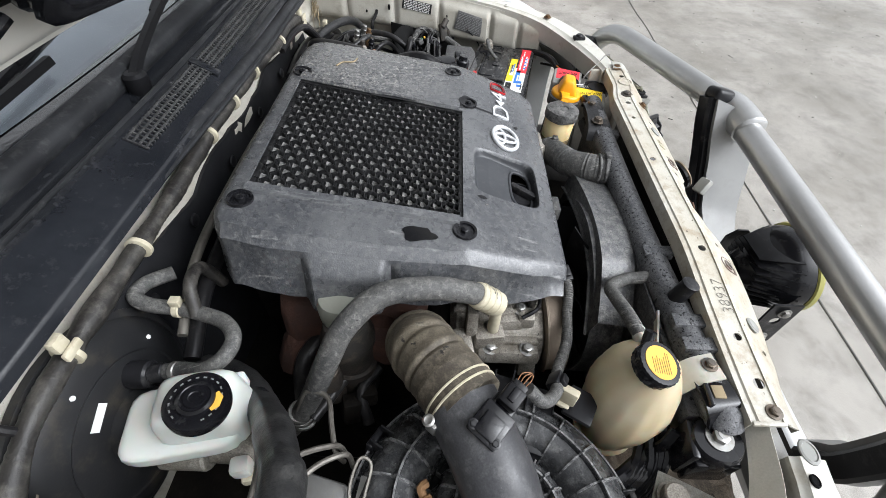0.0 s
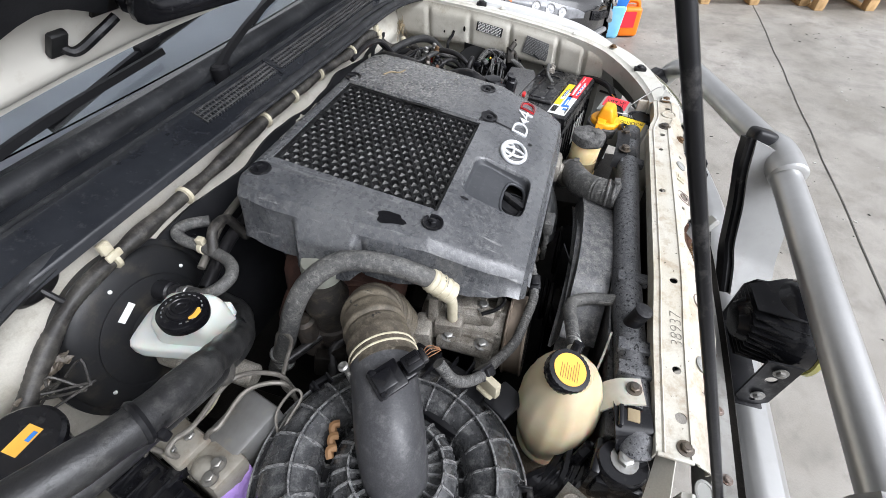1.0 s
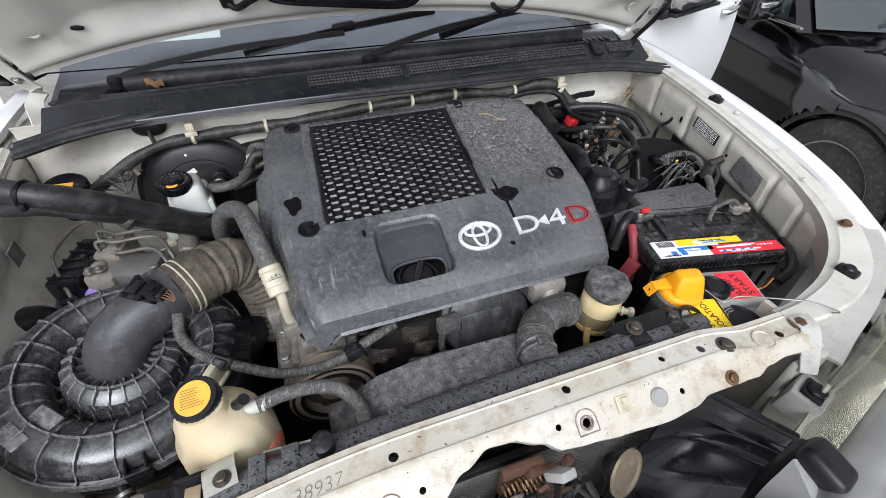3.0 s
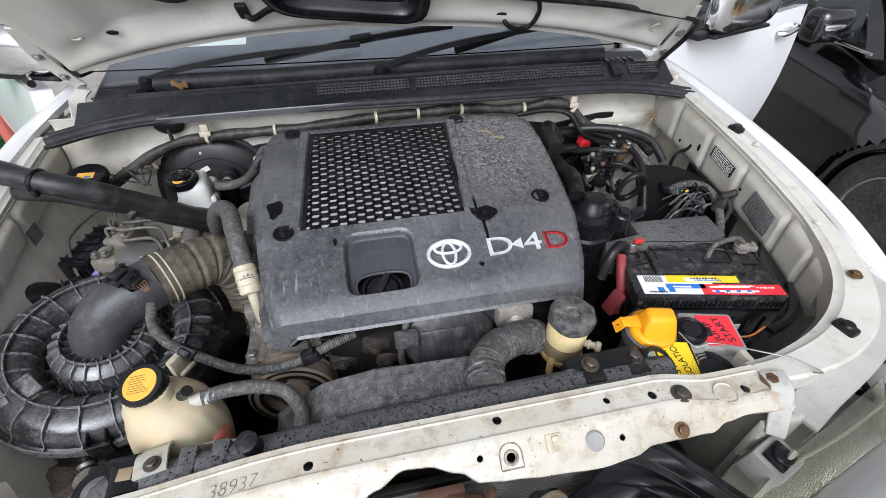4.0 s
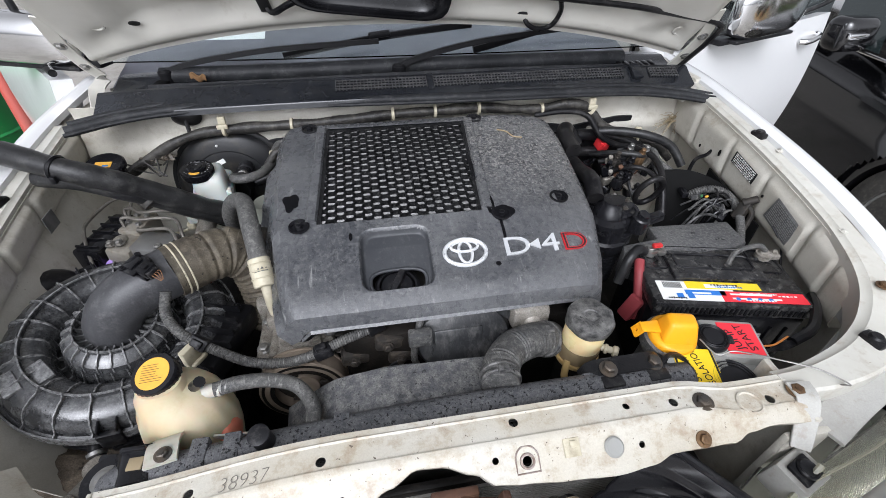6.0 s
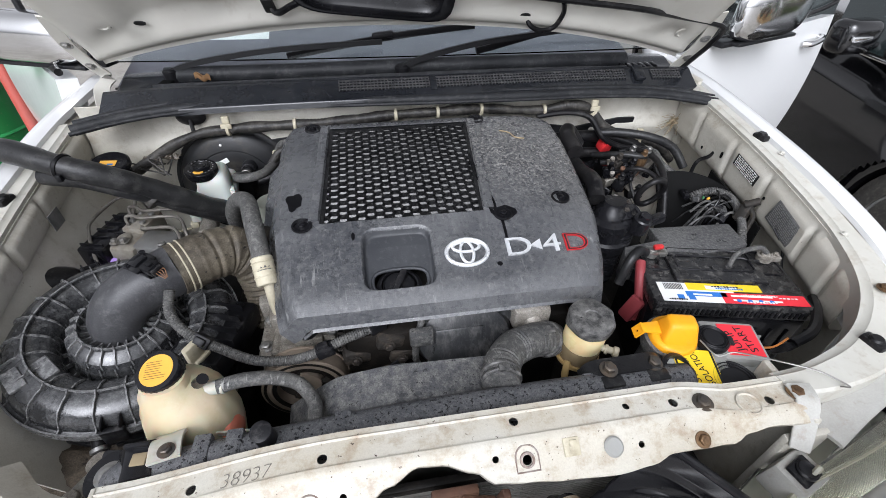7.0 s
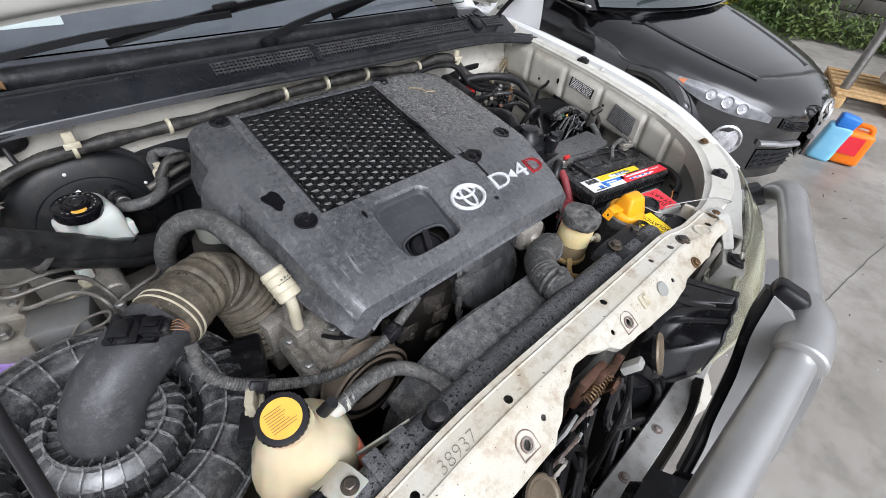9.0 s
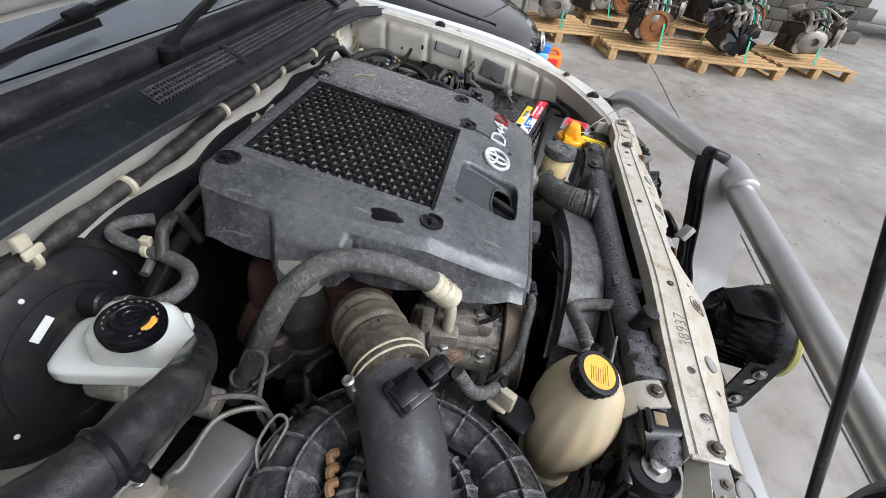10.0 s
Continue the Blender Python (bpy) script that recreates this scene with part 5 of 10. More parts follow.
part("exhaust_shield", s.wobble(0.014, 14), surf("dark_rust", (0.055, 0.03, 0.024), 0.85, 0.1, col2=(0.1, 0.045, 0.03), s1=14, dust=(0.035, 0.022, 0.018), amt=0.4, bump=0.5), engine, "rusty brown exhaust heat shield")
s = Shape()
m = basis((-0.018, -0.062, 0.99), (0, -0.92, 0.39), (1, 0, 0))
s.lathe([(0.088, 0.0), (0.087, 0.022), (0.080, 0.034), (0.06, 0.04), (0.0, 0.042)], m @ Matrix.Diagonal((1.0, 0.8, 1, 1)), 48)
s.box((-0.01, 0.012, 0.0415), (0.085, 0.026, 0.004), 0.002, m=m)
s.strip([(0.05, -0.07, 1.05), (0.085, -0.085, 1.02), (0.11, -0.09, 0.96)], [(-0.006, 0.006), (0.006, 0.006), (0.006, -0.01), (-0.006, -0.01)], 4)
part("timing_cover", s, surf("smeared_black_plastic", (0.016, 0.0165, 0.018), 0.3, col2=(0.04, 0.041, 0.043), s1=9, dust=(0.14, 0.138, 0.13), amt=0.36, s2=60, bump=0.2, stretch=(1.0, 1.0, 0.22), spec=0.6, grain=0.2), engine, "black rounded timing belt cover")
s = Shape()
for x, z in ((-0.15, 1.0), (-0.13, 0.96), (-0.145, 0.92), (-0.21, 0.97)):
    s.box((x, -0.06, z), (0.05, 0.05, 0.028), 0.006, (0, 8, 10))
    s.bolt((x, -0.087, z), (0, -1, 0.2), 0.007)
for i in range(4):
    s.tube([(-0.24, -0.05 - 0.006 * i, 1.005 - 0.008 * i), (-0.15, -0.058, 1.0 - 0.006 * i), (-0.09, -0.05, 1.0)], 0.003, 6, 4)
part("bracket", s, IRON, engine)
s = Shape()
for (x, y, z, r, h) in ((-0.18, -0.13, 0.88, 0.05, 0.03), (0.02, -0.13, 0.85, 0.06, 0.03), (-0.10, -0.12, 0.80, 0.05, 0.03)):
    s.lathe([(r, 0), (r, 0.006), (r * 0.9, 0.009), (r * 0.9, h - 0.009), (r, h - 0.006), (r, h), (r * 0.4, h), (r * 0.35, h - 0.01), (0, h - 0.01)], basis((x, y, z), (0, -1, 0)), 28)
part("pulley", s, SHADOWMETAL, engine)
s = Shape()
s.tube([(0.12, -0.06, 1.05), (0.10, -0.09, 1.03), (0.11, -0.12, 1.0)], 0.02, 10, 4)
s.box((0.10, -0.075, 1.035), (0.07, 0.05, 0.05), 0.012)
part("water_outlet", s, CAST, engine)
s = Shape()
s.tube([(-0.09, -0.075, 1.05), (-0.104, -0.098, 1.01), (-0.106, -0.1, 0.97), (-0.095, -0.1, 0.93)], lambda d, t: 0.006 + 0.0007 * math.cos(2 * math.pi * d / 0.0045), 8, 12)
s.box((-0.095, -0.1, 1.03), (0.04, 0.02, 0.03), 0.004)
part("breather_tube", s, HOSE, engine)

# air conditioning compressor
comp = thing("compressor", (-0.30, 0.0, 0.84), "dirty cast aluminium air conditioning compressor", "compressor")
s = Shape()
ax = (0, -1, 0)
s.lathe([(0.0, -0.11), (0.045, -0.11), (0.056, -0.10), (0.056, -0.05), (0.05, -0.045), (0.05, -0.03), (0.058, -0.025), (0.058, 0.045), (0.05, 0.05), (0.0, 0.05)], basis((-0.305, -0.015, 0.925), ax), 28)
part("housing", s, CAST, comp)
for k in range(8):
    s = Shape()
    a = 2 * math.pi * k / 8
    s.cyl((-0.305 + 0.054 * math.cos(a), 0.09, 0.925 + 0.054 * math.sin(a)), (-0.305 + 0.054 * math.cos(a), -0.06, 0.925 + 0.054 * math.sin(a)), 0.0065, n=10)
    part("through_bolt", s, CAST, comp)
for c, sz, bev, rot in (((-0.305, 0.015, 0.985), (0.075, 0.075, 0.026), 0.006, (0, 6, 4)), ((-0.345, 0.035, 0.972), (0.05, 0.05, 0.05), 0.008, (0, 0, 8)), ((-0.262, -0.022, 0.98), (0.035, 0.04, 0.032), 0.006, (0, 0, 0)), ((-0.325, -0.028, 0.992), (0.028, 0.03, 0.028), 0.007, (0, 0, 0)), ((-0.37, 0.0, 0.955), (0.03, 0.10, 0.025), 0.006, (0, 20, 0)), ((-0.285, 0.055, 0.99), (0.04, 0.03, 0.04), 0.008, (0, 0, 20))):
    s = Shape()
    s.box(c, sz, bev, rot)
    part("mounting_lug", s, CAST, comp)
for p in ((-0.28, 0.035, 0.998), (-0.315, -0.018, 1.002), (-0.25, -0.03, 0.996), (-0.345, 0.03, 0.997), (-0.37, -0.03, 0.968), (-0.37, 0.03, 0.968)):
    s = Shape()
    s.bolt(p, (0, -0.1, 1), 0.0085, 0.009)
    part("bolt", s, STEEL, comp)
for c, sz, bev, rot in (((-0.345, 0.062, 0.99), (0.032, 0.018, 0.09), 0.004, (0, 12, 0)), ((-0.318, 0.012, 1.0), (0.022, 0.05, 0.012), 0.004, (0, 0, 12)), ((-0.372, -0.035, 0.93), (0.02, 0.03, 0.05), 0.005, (0, 14, 0)), ((-0.352, -0.012, 0.965), (0.018, 0.075, 0.012), 0.004, (0, 25, 0)), ((-0.29, -0.045, 0.985), (0.05, 0.012, 0.03), 0.003, (0, 0, 0)), ((-0.37, 0.075, 0.93), (0.05, 0.03, 0.12), 0.006, (0, 0, 10))):
    s = Shape()
    s.box(c, sz, bev, rot)
    part("casting_rib", s, CAST, comp)
s = Shape()
s.tube([(-0.335, -0.02, 1.006), (-0.32, -0.045, 1.012), (-0.29, -0.052, 1.004), (-0.27, -0.03, 1.0)], 0.0035, 8, 6)
part("clutch_wire", s, RUBBER, comp)
s = Shape()
s.lathe([(0.0, 0.0), (0.07, 0.0), (0.0755, 0.002), (0.0755, 0.005), (0.073, 0.006), (0.073, 0.032), (0.0755, 0.033), (0.0755, 0.036), (0.072, 0.038), (0.058, 0.038), (0.053, 0.014), (0.028, 0.014), (0.025, 0.026), (0.0, 0.026)], basis((-0.302, -0.066, 0.925), (0, -1, 0.05)), 48)
cpl = part("clutch_pulley", s, PULLEY, comp, "worn steel clutch pulley")
pm_ = basis((-0.302, -0.066, 0.925), (0, -1, 0.05))
# near-black rings stand for the shade in the pulley's grooves
for r0, r1, z0, mt in ((0.066, 0.071, 0.0385, SHADOWMETAL), (0.05, 0.057, 0.0385, SHADOWMETAL), (0.029, 0.05, 0.0165, IRON)):
    s = Shape()
    s.lathe([(r0, z0 - 0.003), (r0, z0), (r1, z0), (r1, z0 - 0.003)], pm_, 44)
    part("groove", s, mt, cpl)
for q in range(3):
    s = Shape()
    s.box((0.03, 0, 0.021), (0.035, 0.012, 0.004), 0.0015, m=pm_ @ Matrix.Rotation(2.094 * q, 4, "Z"))
    part("clutch_spoke", s, IRON, cpl)
s = Shape()
s.tube([(-0.349, 0.028, 0.96), (-0.352, 0.028, 1.01), (-0.352, 0.03, 1.05), (-0.355, 0.045, 1.08)], 0.0095, 10, 5)
part("metal_pipe", s, CLIP, comp, "pale alloy refrigerant pipe")
hose_s = Shape()
hose_s.tube([(-0.355, 0.042, 1.085), (-0.363, 0.075, 1.108), (-0.378, 0.13, 1.134), (-0.397, 0.192, 1.139), (-0.43, 0.235, 1.115), (-0.455, 0.262, 1.065), (-0.464, 0.295, 0.98), (-0.469, 0.35, 0.86)], 0.0165, 14, 8)
ac_hose = solo("refrigerant_hose", hose_s, HOSE, "thick grey rubber refrigerant hose arching beside the cover", "hose")
s = Shape()
for a, b, r in (((-0.352, 0.028, 1.066), (-0.361, 0.064, 1.102), 0.019),):
    s.cyl(a, b, r, n=18, bev=0.002)
for f in (0.3, 0.55, 0.8):
    p = Vector((-0.352, 0.028, 1.066)).lerp(Vector((-0.361, 0.064, 1.102)), f)
    s.lathe([(0.0195, -0.0015), (0.0205, 0), (0.0195, 0.0015)], basis(p, (-0.009, 0.036, 0.036)), 18)
part("crimp_fitting", s, CLIP, ac_hose, "pale crimped metal fitting")
s = Shape()
for z in (0.92, 0.905, 0.89):
    s.lathe([(0.018, -0.004), (0.0195, 0), (0.018, 0.004)], basis((-0.466, 0.325, z), (0.0, -0.35, 1)), 16)
part("clamp", s, STEEL, ac_hose)

# turbo pipe and sensor below the hose
tp = thing("turbo_pipe", (-0.385, 0.252, 0.86), "grimy black pipe with pale cap below the engine cover", "pipe")
s = Shape()
s.lathe([(0.036, 0.86), (0.036, 0.93), (0.04, 0.935), (0.04, 0.95), (0.036, 0.955), (0.036, 1.0), (0.041, 1.006), (0.041, 1.022), (0.035, 1.03), (0.031, 1.06)], Matrix.Translation((-0.385, 0.252, 0)), 28)
part("pipe_body", s, IRON, tp)
s = Shape()
s.lathe([(0.031, 1.055), (0.034, 1.06), (0.0345, 1.085), (0.03, 1.098), (0.0, 1.104)], Matrix.Translation((-0.37, 0.255, 0)), 28)
part("pipe_cap", s, surf("faded_olive_grey_plastic", (0.27, 0.28, 0.24), 0.5, col2=(0.2, 0.2, 0.17), s1=14, bump=0.1), tp, "faded grey-green plastic cap")
s = Shape()
s.lathe([(0.02, 0.90), (0.021, 0.96), (0.019, 0.985), (0.012, 0.99), (0.011, 0.984), (0.0, 0.984)], Matrix.Translation((-0.425, 0.282, 0)), 22)
part("boost_sensor", s, IRON, tp)
for i, pts in enumerate(([(-0.48, 0.30, 0.93), (-0.44, 0.275, 0.935), (-0.40, 0.25, 0.945), (-0.36, 0.24, 0.94)], [(-0.47, 0.22, 0.89), (-0.43, 0.235, 0.92), (-0.39, 0.21, 0.93)], [(-0.45, 0.33, 0.88), (-0.40, 0.33, 0.95), (-0.35, 0.30, 0.97)])):
    s = Shape()
    s.tube(pts, 0.009 if i < 2 else 0.014, 10, 12)
    part("small_hose", s, RUBBER, tp)
for c, sz in (((-0.42, 0.23, 0.905), (0.05, 0.03, 0.03)), ((-0.45, 0.25, 0.90), (0.03, 0.03, 0.045)), ((-0.40, 0.30, 0.92), (0.04, 0.05, 0.03))):
    s = Shape()
    s.box(c, sz, 0.006, (10, 15, 20))
    part("bracket", s, SHADOWMETAL, tp)

# ---- air cleaner ----
air = thing("air_cleaner", (-0.612, 0.005, 0.80), "round black plastic air cleaner housing with ribbed lid", "air cleaner")
LIDPL = surf("dusty_gloss_black_plastic", (0.024, 0.0245, 0.026), 0.24, col2=(0.045, 0.046, 0.048), s1=10, dust=(0.16, 0.16, 0.157), amt=0.34, s2=55, bump=0.15, spec=1.0, speck=(0.24, 0.24, 0.235), samt=0.22, s4=300.0, grain=0.3, rvar=0.2)
# the lid's plastic again, coloured paler for the highlights its ribs catch
RIBPL = surf("highlit_rib_plastic", (0.1, 0.101, 0.103), 0.28, col2=(0.06, 0.06, 0.062), s1=14, dust=(0.34, 0.338, 0.33), amt=0.5, s2=140, bump=0.1, spec=0.9)
LID = [(0.0, 1.0088), (0.0447, 1.007), (0.0482, 1.007), (0.0602, 1.0106), (0.0612, 1.0259), (0.0638, 1.0259), (0.0649, 1.0205), (0.0748, 1.016), (0.0826, 1.0079), (0.0856, 0.9926), (0.0912, 0.9642), (0.098, 0.9633), (0.101, 0.9908), (0.1066, 1.0034), (0.1187, 1.0124), (0.129, 1.0142), (0.132, 1.0151), (0.1329, 1.0214), (0.1354, 1.0214), (0.1367, 1.0142), (0.151, 1.0124), (0.1649, 1.0052), (0.1747, 0.9926), (0.1792, 0.9773), (0.1873, 0.9746), (0.1873, 0.9647), (0.1792, 0.962)]
n_lid = Vector((0.151, -0.124, 1.0))
LM = Matrix.Translation((-0.6158, 0.0294, 1.0)) @ n_lid.to_track_quat("Z", "Y").to_matrix().to_4x4() @ Matrix.Translation((0, 0, -1.0))
s = Shape()
s.lathe(LID, LM, 88)
lid = part("lid", s, LIDPL, air, angle=30)
for n_r, r0, r1, up_, off in ((24, 0.04, 0.062, 0.009, 0.3), (24, 0.0632, 0.085, 0.006, 0.3), (24, 0.086, 0.1, 0.009, 0.1), (22, 0.1, 0.1335, 0.005, 0.6), (22, 0.135, 0.187, 0.0055, 0.6)):
    rr = [lerp(r0, r1, q / 7) for q in range(8)]
    tops = [piece(r, LID) + up_ for r in rr]
    vs = [(r, w, z) for w in (-0.0011, 0.0011) for r, z in list(zip(rr, tops)) + [(r, z - up_ - 0.006) for r, z in zip(rr, tops)]]
    fs = [f for q in range(7) for f in ((q, q + 1, q + 9, q + 8), (q + 17, q + 16, q + 24, q + 25), (q + 1, q, q + 16, q + 17))]
    rm = Shape()
    rm.raw(vs, fs + [(0, 8, 24, 16), (7, 23, 31, 15)])
    rib = None
    for k in range(n_r):
        ob = part("rib", rm if rib is None else None, RIBPL, lid, angle=20, me=rib)
        rib = ob.data
        ob.matrix_basis = LM @ Matrix.Rotation(2 * math.pi * (k + off) / n_r, 4, "Z")
for r0, z0, z1, w in ((0.0625, 1.012, 1.0285, 0.0014), (0.1342, 1.008, 1.024, 0.0013), (0.1865, 0.964, 0.9815, 0.0014)):
    s = Shape()
    s.lathe([(r0 - w, z0), (r0 - w, z1), (r0 + w, z1), (r0 + w, z0)], LM, 80)
    part("ring_ridge", s, RIBPL, lid)
for a, r in ((176, 0.118), (171, 0.156)):
    s = Shape()
    s.box((r, 0, piece(r, LID) + 0.002), (0.024, 0.042, 0.007), 0.002, (0, 6, 0), m=LM @ Matrix.Rotation(radians(a), 4, "Z"))
    part("blank_plate", s, RIBPL, lid)
s = Shape()
s.lathe([(0.16, 0.80), (0.165, 0.81), (0.17, 0.96), (0.168, 0.964)], LM, 60)
for k in range(14):
    a = 2 * math.pi * k / 14
    for z in (0.86, 0.90, 0.935):
        s.box((0.169, 0, z), (0.006, 0.05, 0.012), 0.001, m=LM @ Matrix.Rotation(a, 4, "Z"))
part("canister", s, PLASTIC, air)
for k, a in enumerate((-68, 10, 75, 150, 230)):
    s = Shape()
    cm_ = LM @ Matrix.Rotation(radians(a), 4, "Z")
    s.box((0.187, 0, 0.972), (0.010, 0.034, 0.04), 0.003, m=cm_)
    for q in (-0.012, 0.012):
        s.box((0.178, q, 0.992), (0.02, 0.003, 0.02), 0.001, m=cm_)
    part("lid_clip", s, PLASTIC, air)
# square shoulder towards the engine, with white clip
s = Shape()
s.box((-0.47, 0.02, 0.955), (0.10, 0.15, 0.05), 0.008, (0, 0, -18))
for i in range(4):
    s.box((-0.455, -0.02 + 0.028 * i, 0.99), (0.07, 0.002, 0.016), 0, (0, 0, -18))
s.box((-0.474, -0.09, 1.0), (0.05, 0.042, 0.008), 0.003, (0, 6, -30))
part("shoulder", s, PLASTIC, air)
s = Shape()
s.box((-0.468, -0.066, 1.022), (0.012, 0.03, 0.034), 0.003, (0, 0, -30))
s.box((-0.466, -0.062, 1.004), (0.024, 0.03, 0.008), 0.003, (0, 0, -30))
part("wire_clip", s, CLIP, air, "white nylon wire clip")
EL = [(-0.62, 0.027, 0.985), (-0.616, 0.028, 1.024), (-0.592, 0.04, 1.056), (-0.556, 0.058, 1.072), (-0.51, 0.083, 1.081)]
s = Shape()
s.tube(EL, lambda d, t: 0.0425 + 0.003 * min(1.0, d / 0.08), 28, 8)
s.ball((-0.617, 0.029, 1.014), (0.0435, 0.0435, 0.04), 28)
part("outlet_elbow", s, surf("matt_grey_plastic", (0.04, 0.04, 0.043), 0.36, col2=(0.06, 0.06, 0.063), s1=9, bump=0.1, dust=(0.13, 0.13, 0.128), amt=0.26, s2=60, speck=(0.2, 0.2, 0.195), samt=0.16, s4=260.0, grain=0.2), air, "smooth matt grey plastic outlet elbow")
maf = thing("airflow_sensor", (-0.537, 0.053, 1.11), "black airflow sensor with plugged connector on the elbow", "sensor")
mm = basis((-0.5405, 0.047, 1.124), (-0.25, -0.1, 1), (0.8, -0.62, 0)) @ Matrix.Scale(0.84, 4)
s = Shape()
s.box((-0.014, 0, 0.0), (0.05, 0.046, 0.008), 0.003, m=mm)
s.box((-0.018, 0, 0.006), (0.032, 0.03, 0.006), 0.003, m=mm)
s.box((0.0, 0, -0.012), (0.06, 0.034, 0.014), 0.004, m=mm)
for q in (-0.018, 0.018):
    s.bolt(mm @ Vector((-0.03, q, 0.004)), mm.to_3x3() @ Vector((0, 0, 1)), 0.004, 0.003)
part("sensor_body", s, GLOSSBLACK, maf)
s = Shape()
s.box((0.03, 0, 0.002), (0.03, 0.028, 0.02), 0.003, m=mm)
s.box((0.047, 0, 0.0), (0.014, 0.022, 0.016), 0.002, m=mm)
s.box((0.032, 0, 0.013), (0.02, 0.01, 0.006), 0.001, m=mm)
part("connector", s, PLASTIC, maf)
s = Shape()
for y in (-0.006, -0.002, 0.002, 0.006):
    s.tube([mm @ Vector((0.052, y, 0)), mm @ Vector((0.065, y * 1.3, 0.003)), mm @ Vector((0.078, y * 0.4 - 0.004, -0.006))], 0.0007, 5, 4)
part("wire", s, COPPER, maf, "thin brown wires")
# corrugated intake duct
IN = [(-0.515, 0.074, 1.082), (-0.47, 0.108, 1.080), (-0.432, 0.135, 1.068), (-0.40, 0.142, 1.03), (-0.385, 0.128, 0.97), (-0.38, 0.10, 0.90)]
s = Shape()
s.tube(IN, lambda d, t: 0.0475 - (0.0045 * math.exp(-(((d + 0.008) % 0.029 - 0.0145) / 0.0035) ** 2) if 0.04 < d < 0.17 else 0.0) + (0.003 * math.cos(2 * math.pi * d / 0.0125) if d >= 0.17 else 0.0) + (0.0012 * math.sin(d * 210) if 0.04 < d < 0.17 else 0), 32, 30)
duct = solo("intake_duct", s, DUCT, "mud-brown corrugated rubber intake duct", "duct")
for d in (0.012, 0.022):
    p = Vector(IN[0]).lerp(Vector(IN[1]), d / 0.056)
    s = Shape()
    s.lathe([(0.047, -0.0018), (0.0492, -0.0009), (0.0492, 0.0009), (0.047, 0.0018)], basis(p, Vector(IN[1]) - Vector(IN[0])), 36)
    part("hose_clamp", s, CLIP, duct, "thin pale wire clamps")
s = Shape()
s.box((-0.54, 0.119, 1.082), (0.008, 0.016, 0.024), 0.002, (0, 0, -40))
s.cyl((-0.54, 0.119, 1.09), (-0.542, 0.122, 1.107), 0.0045, n=12, bev=0.001)
s.lathe([(0.007, 0.0), (0.0075, 0.004), (0.005, 0.006), (0.0, 0.004)], basis((-0.542, 0.122, 1.104), (-0.1, 0.15, 1)), 14)
part("clamp_screw", s, STEEL, duct)
# fallen seed pods and rusty bolt on the lid
s = Shape()
for x, y, z in ((-0.60, 0.125, 1.022), (-0.615, 0.12, 1.02), (-0.63, 0.115, 1.02)):
    s.tube([(x, y, z), (x + 0.008, y + 0.004, z + 0.006), (x + 0.014, y - 0.003, z + 0.004)], 0.0055, 7, 3)
solo("dry_leaves", s, LEAFDRY, "curled dry brown leaves in the lid's groove", "leaves", kind="stuff")

# resonator elbow on the fender side of the air cleaner
s = Shape()
s.tube([(-0.87, 0.155, 0.985), (-0.83, 0.172, 0.992), (-0.795, 0.195, 0.975), (-0.78, 0.21, 0.92)], 0.034, 16, 6)
inlet = solo("inlet_pipe", s, RUBBER, "black rubber inlet pipe at the fender", "pipe")
s = Shape()
s.lathe([(0.036, -0.008), (0.0375, 0), (0.036, 0.008)], basis((-0.845, 0.166, 0.99), (1, 0.45, 0.15)), 24)
s.lathe([(0.03, 0.0), (0.032, 0.02), (0.026, 0.026)], basis((-0.868, 0.156, 0.985), (-1, -0.45, -0.2)), 24)
part("clamp", s, PLATEGREY, inlet)

# ---- coolant bottle ----
cool = thing("coolant_bottle", (-0.452, -0.17, 0.90), "yellowed plastic coolant bottle with black cap", "bottle")
s = Shape()
prof = [(0.0, 0.852), (0.034, 0.852), (0.04, 0.86), (0.047, 0.89), (0.0545, 0.925), (0.06, 0.955), (0.0625, 0.985), (0.061, 1.012), (0.0565, 1.036), (0.049, 1.057), (0.04, 1.073), (0.031, 1.083), (0.028, 1.096)]
s.lathe([(r, z) for r, z in prof], Matrix.Translation((-0.448, -0.168, 0)) @ Matrix.Rotation(radians(-15), 4, "Z") @ Matrix.Diagonal((1.05, 0.97, 1, 1)), 60)
for v in s.bm.verts:
    if v.co.z > 1.06:
        v.co.x -= 0.010 * min(1, (v.co.z - 1.06) / 0.02)
for v in s.bm.verts:
    a = math.atan2(v.co.y + 0.168, v.co.x + 0.448)
    if 0.853 < v.co.z < 1.078:
        f = 1 + 0.014 * math.cos(15 * a) * min(1.0, (1.078 - v.co.z) / 0.04)
        v.co.x, v.co.y = -0.448 + (v.co.x + 0.448) * f, -0.168 + (v.co.y + 0.168) * f
part("bottle_body", s, BOTTLE, cool)
s = Shape()
s.lathe([(0.04, 0.0), (0.047, 0.004), (0.05, 0.016), (0.046, 0.018)], Matrix.Translation((-0.448, -0.168, 0.85)), 40)
part("rim", s, BOTTLE, cool)
s = Shape()
s.lathe([(0.0, 0.78), (0.034, 0.78), (0.04, 0.80), (0.042, 0.848), (0.0, 0.85)], Matrix.Translation((-0.448, -0.168, 0)), 32)
part("lower_tank", s, surf("red_brown_plastic", (0.26, 0.06, 0.035), 0.45, col2=(0.17, 0.045, 0.03), s1=16, bump=0.1, dust=(0.16, 0.1, 0.07), amt=0.2), cool, "red-brown lower body")
cm = basis((-0.459, -0.16, 1.094), (-0.12, -0.28, 1))
s = Shape()
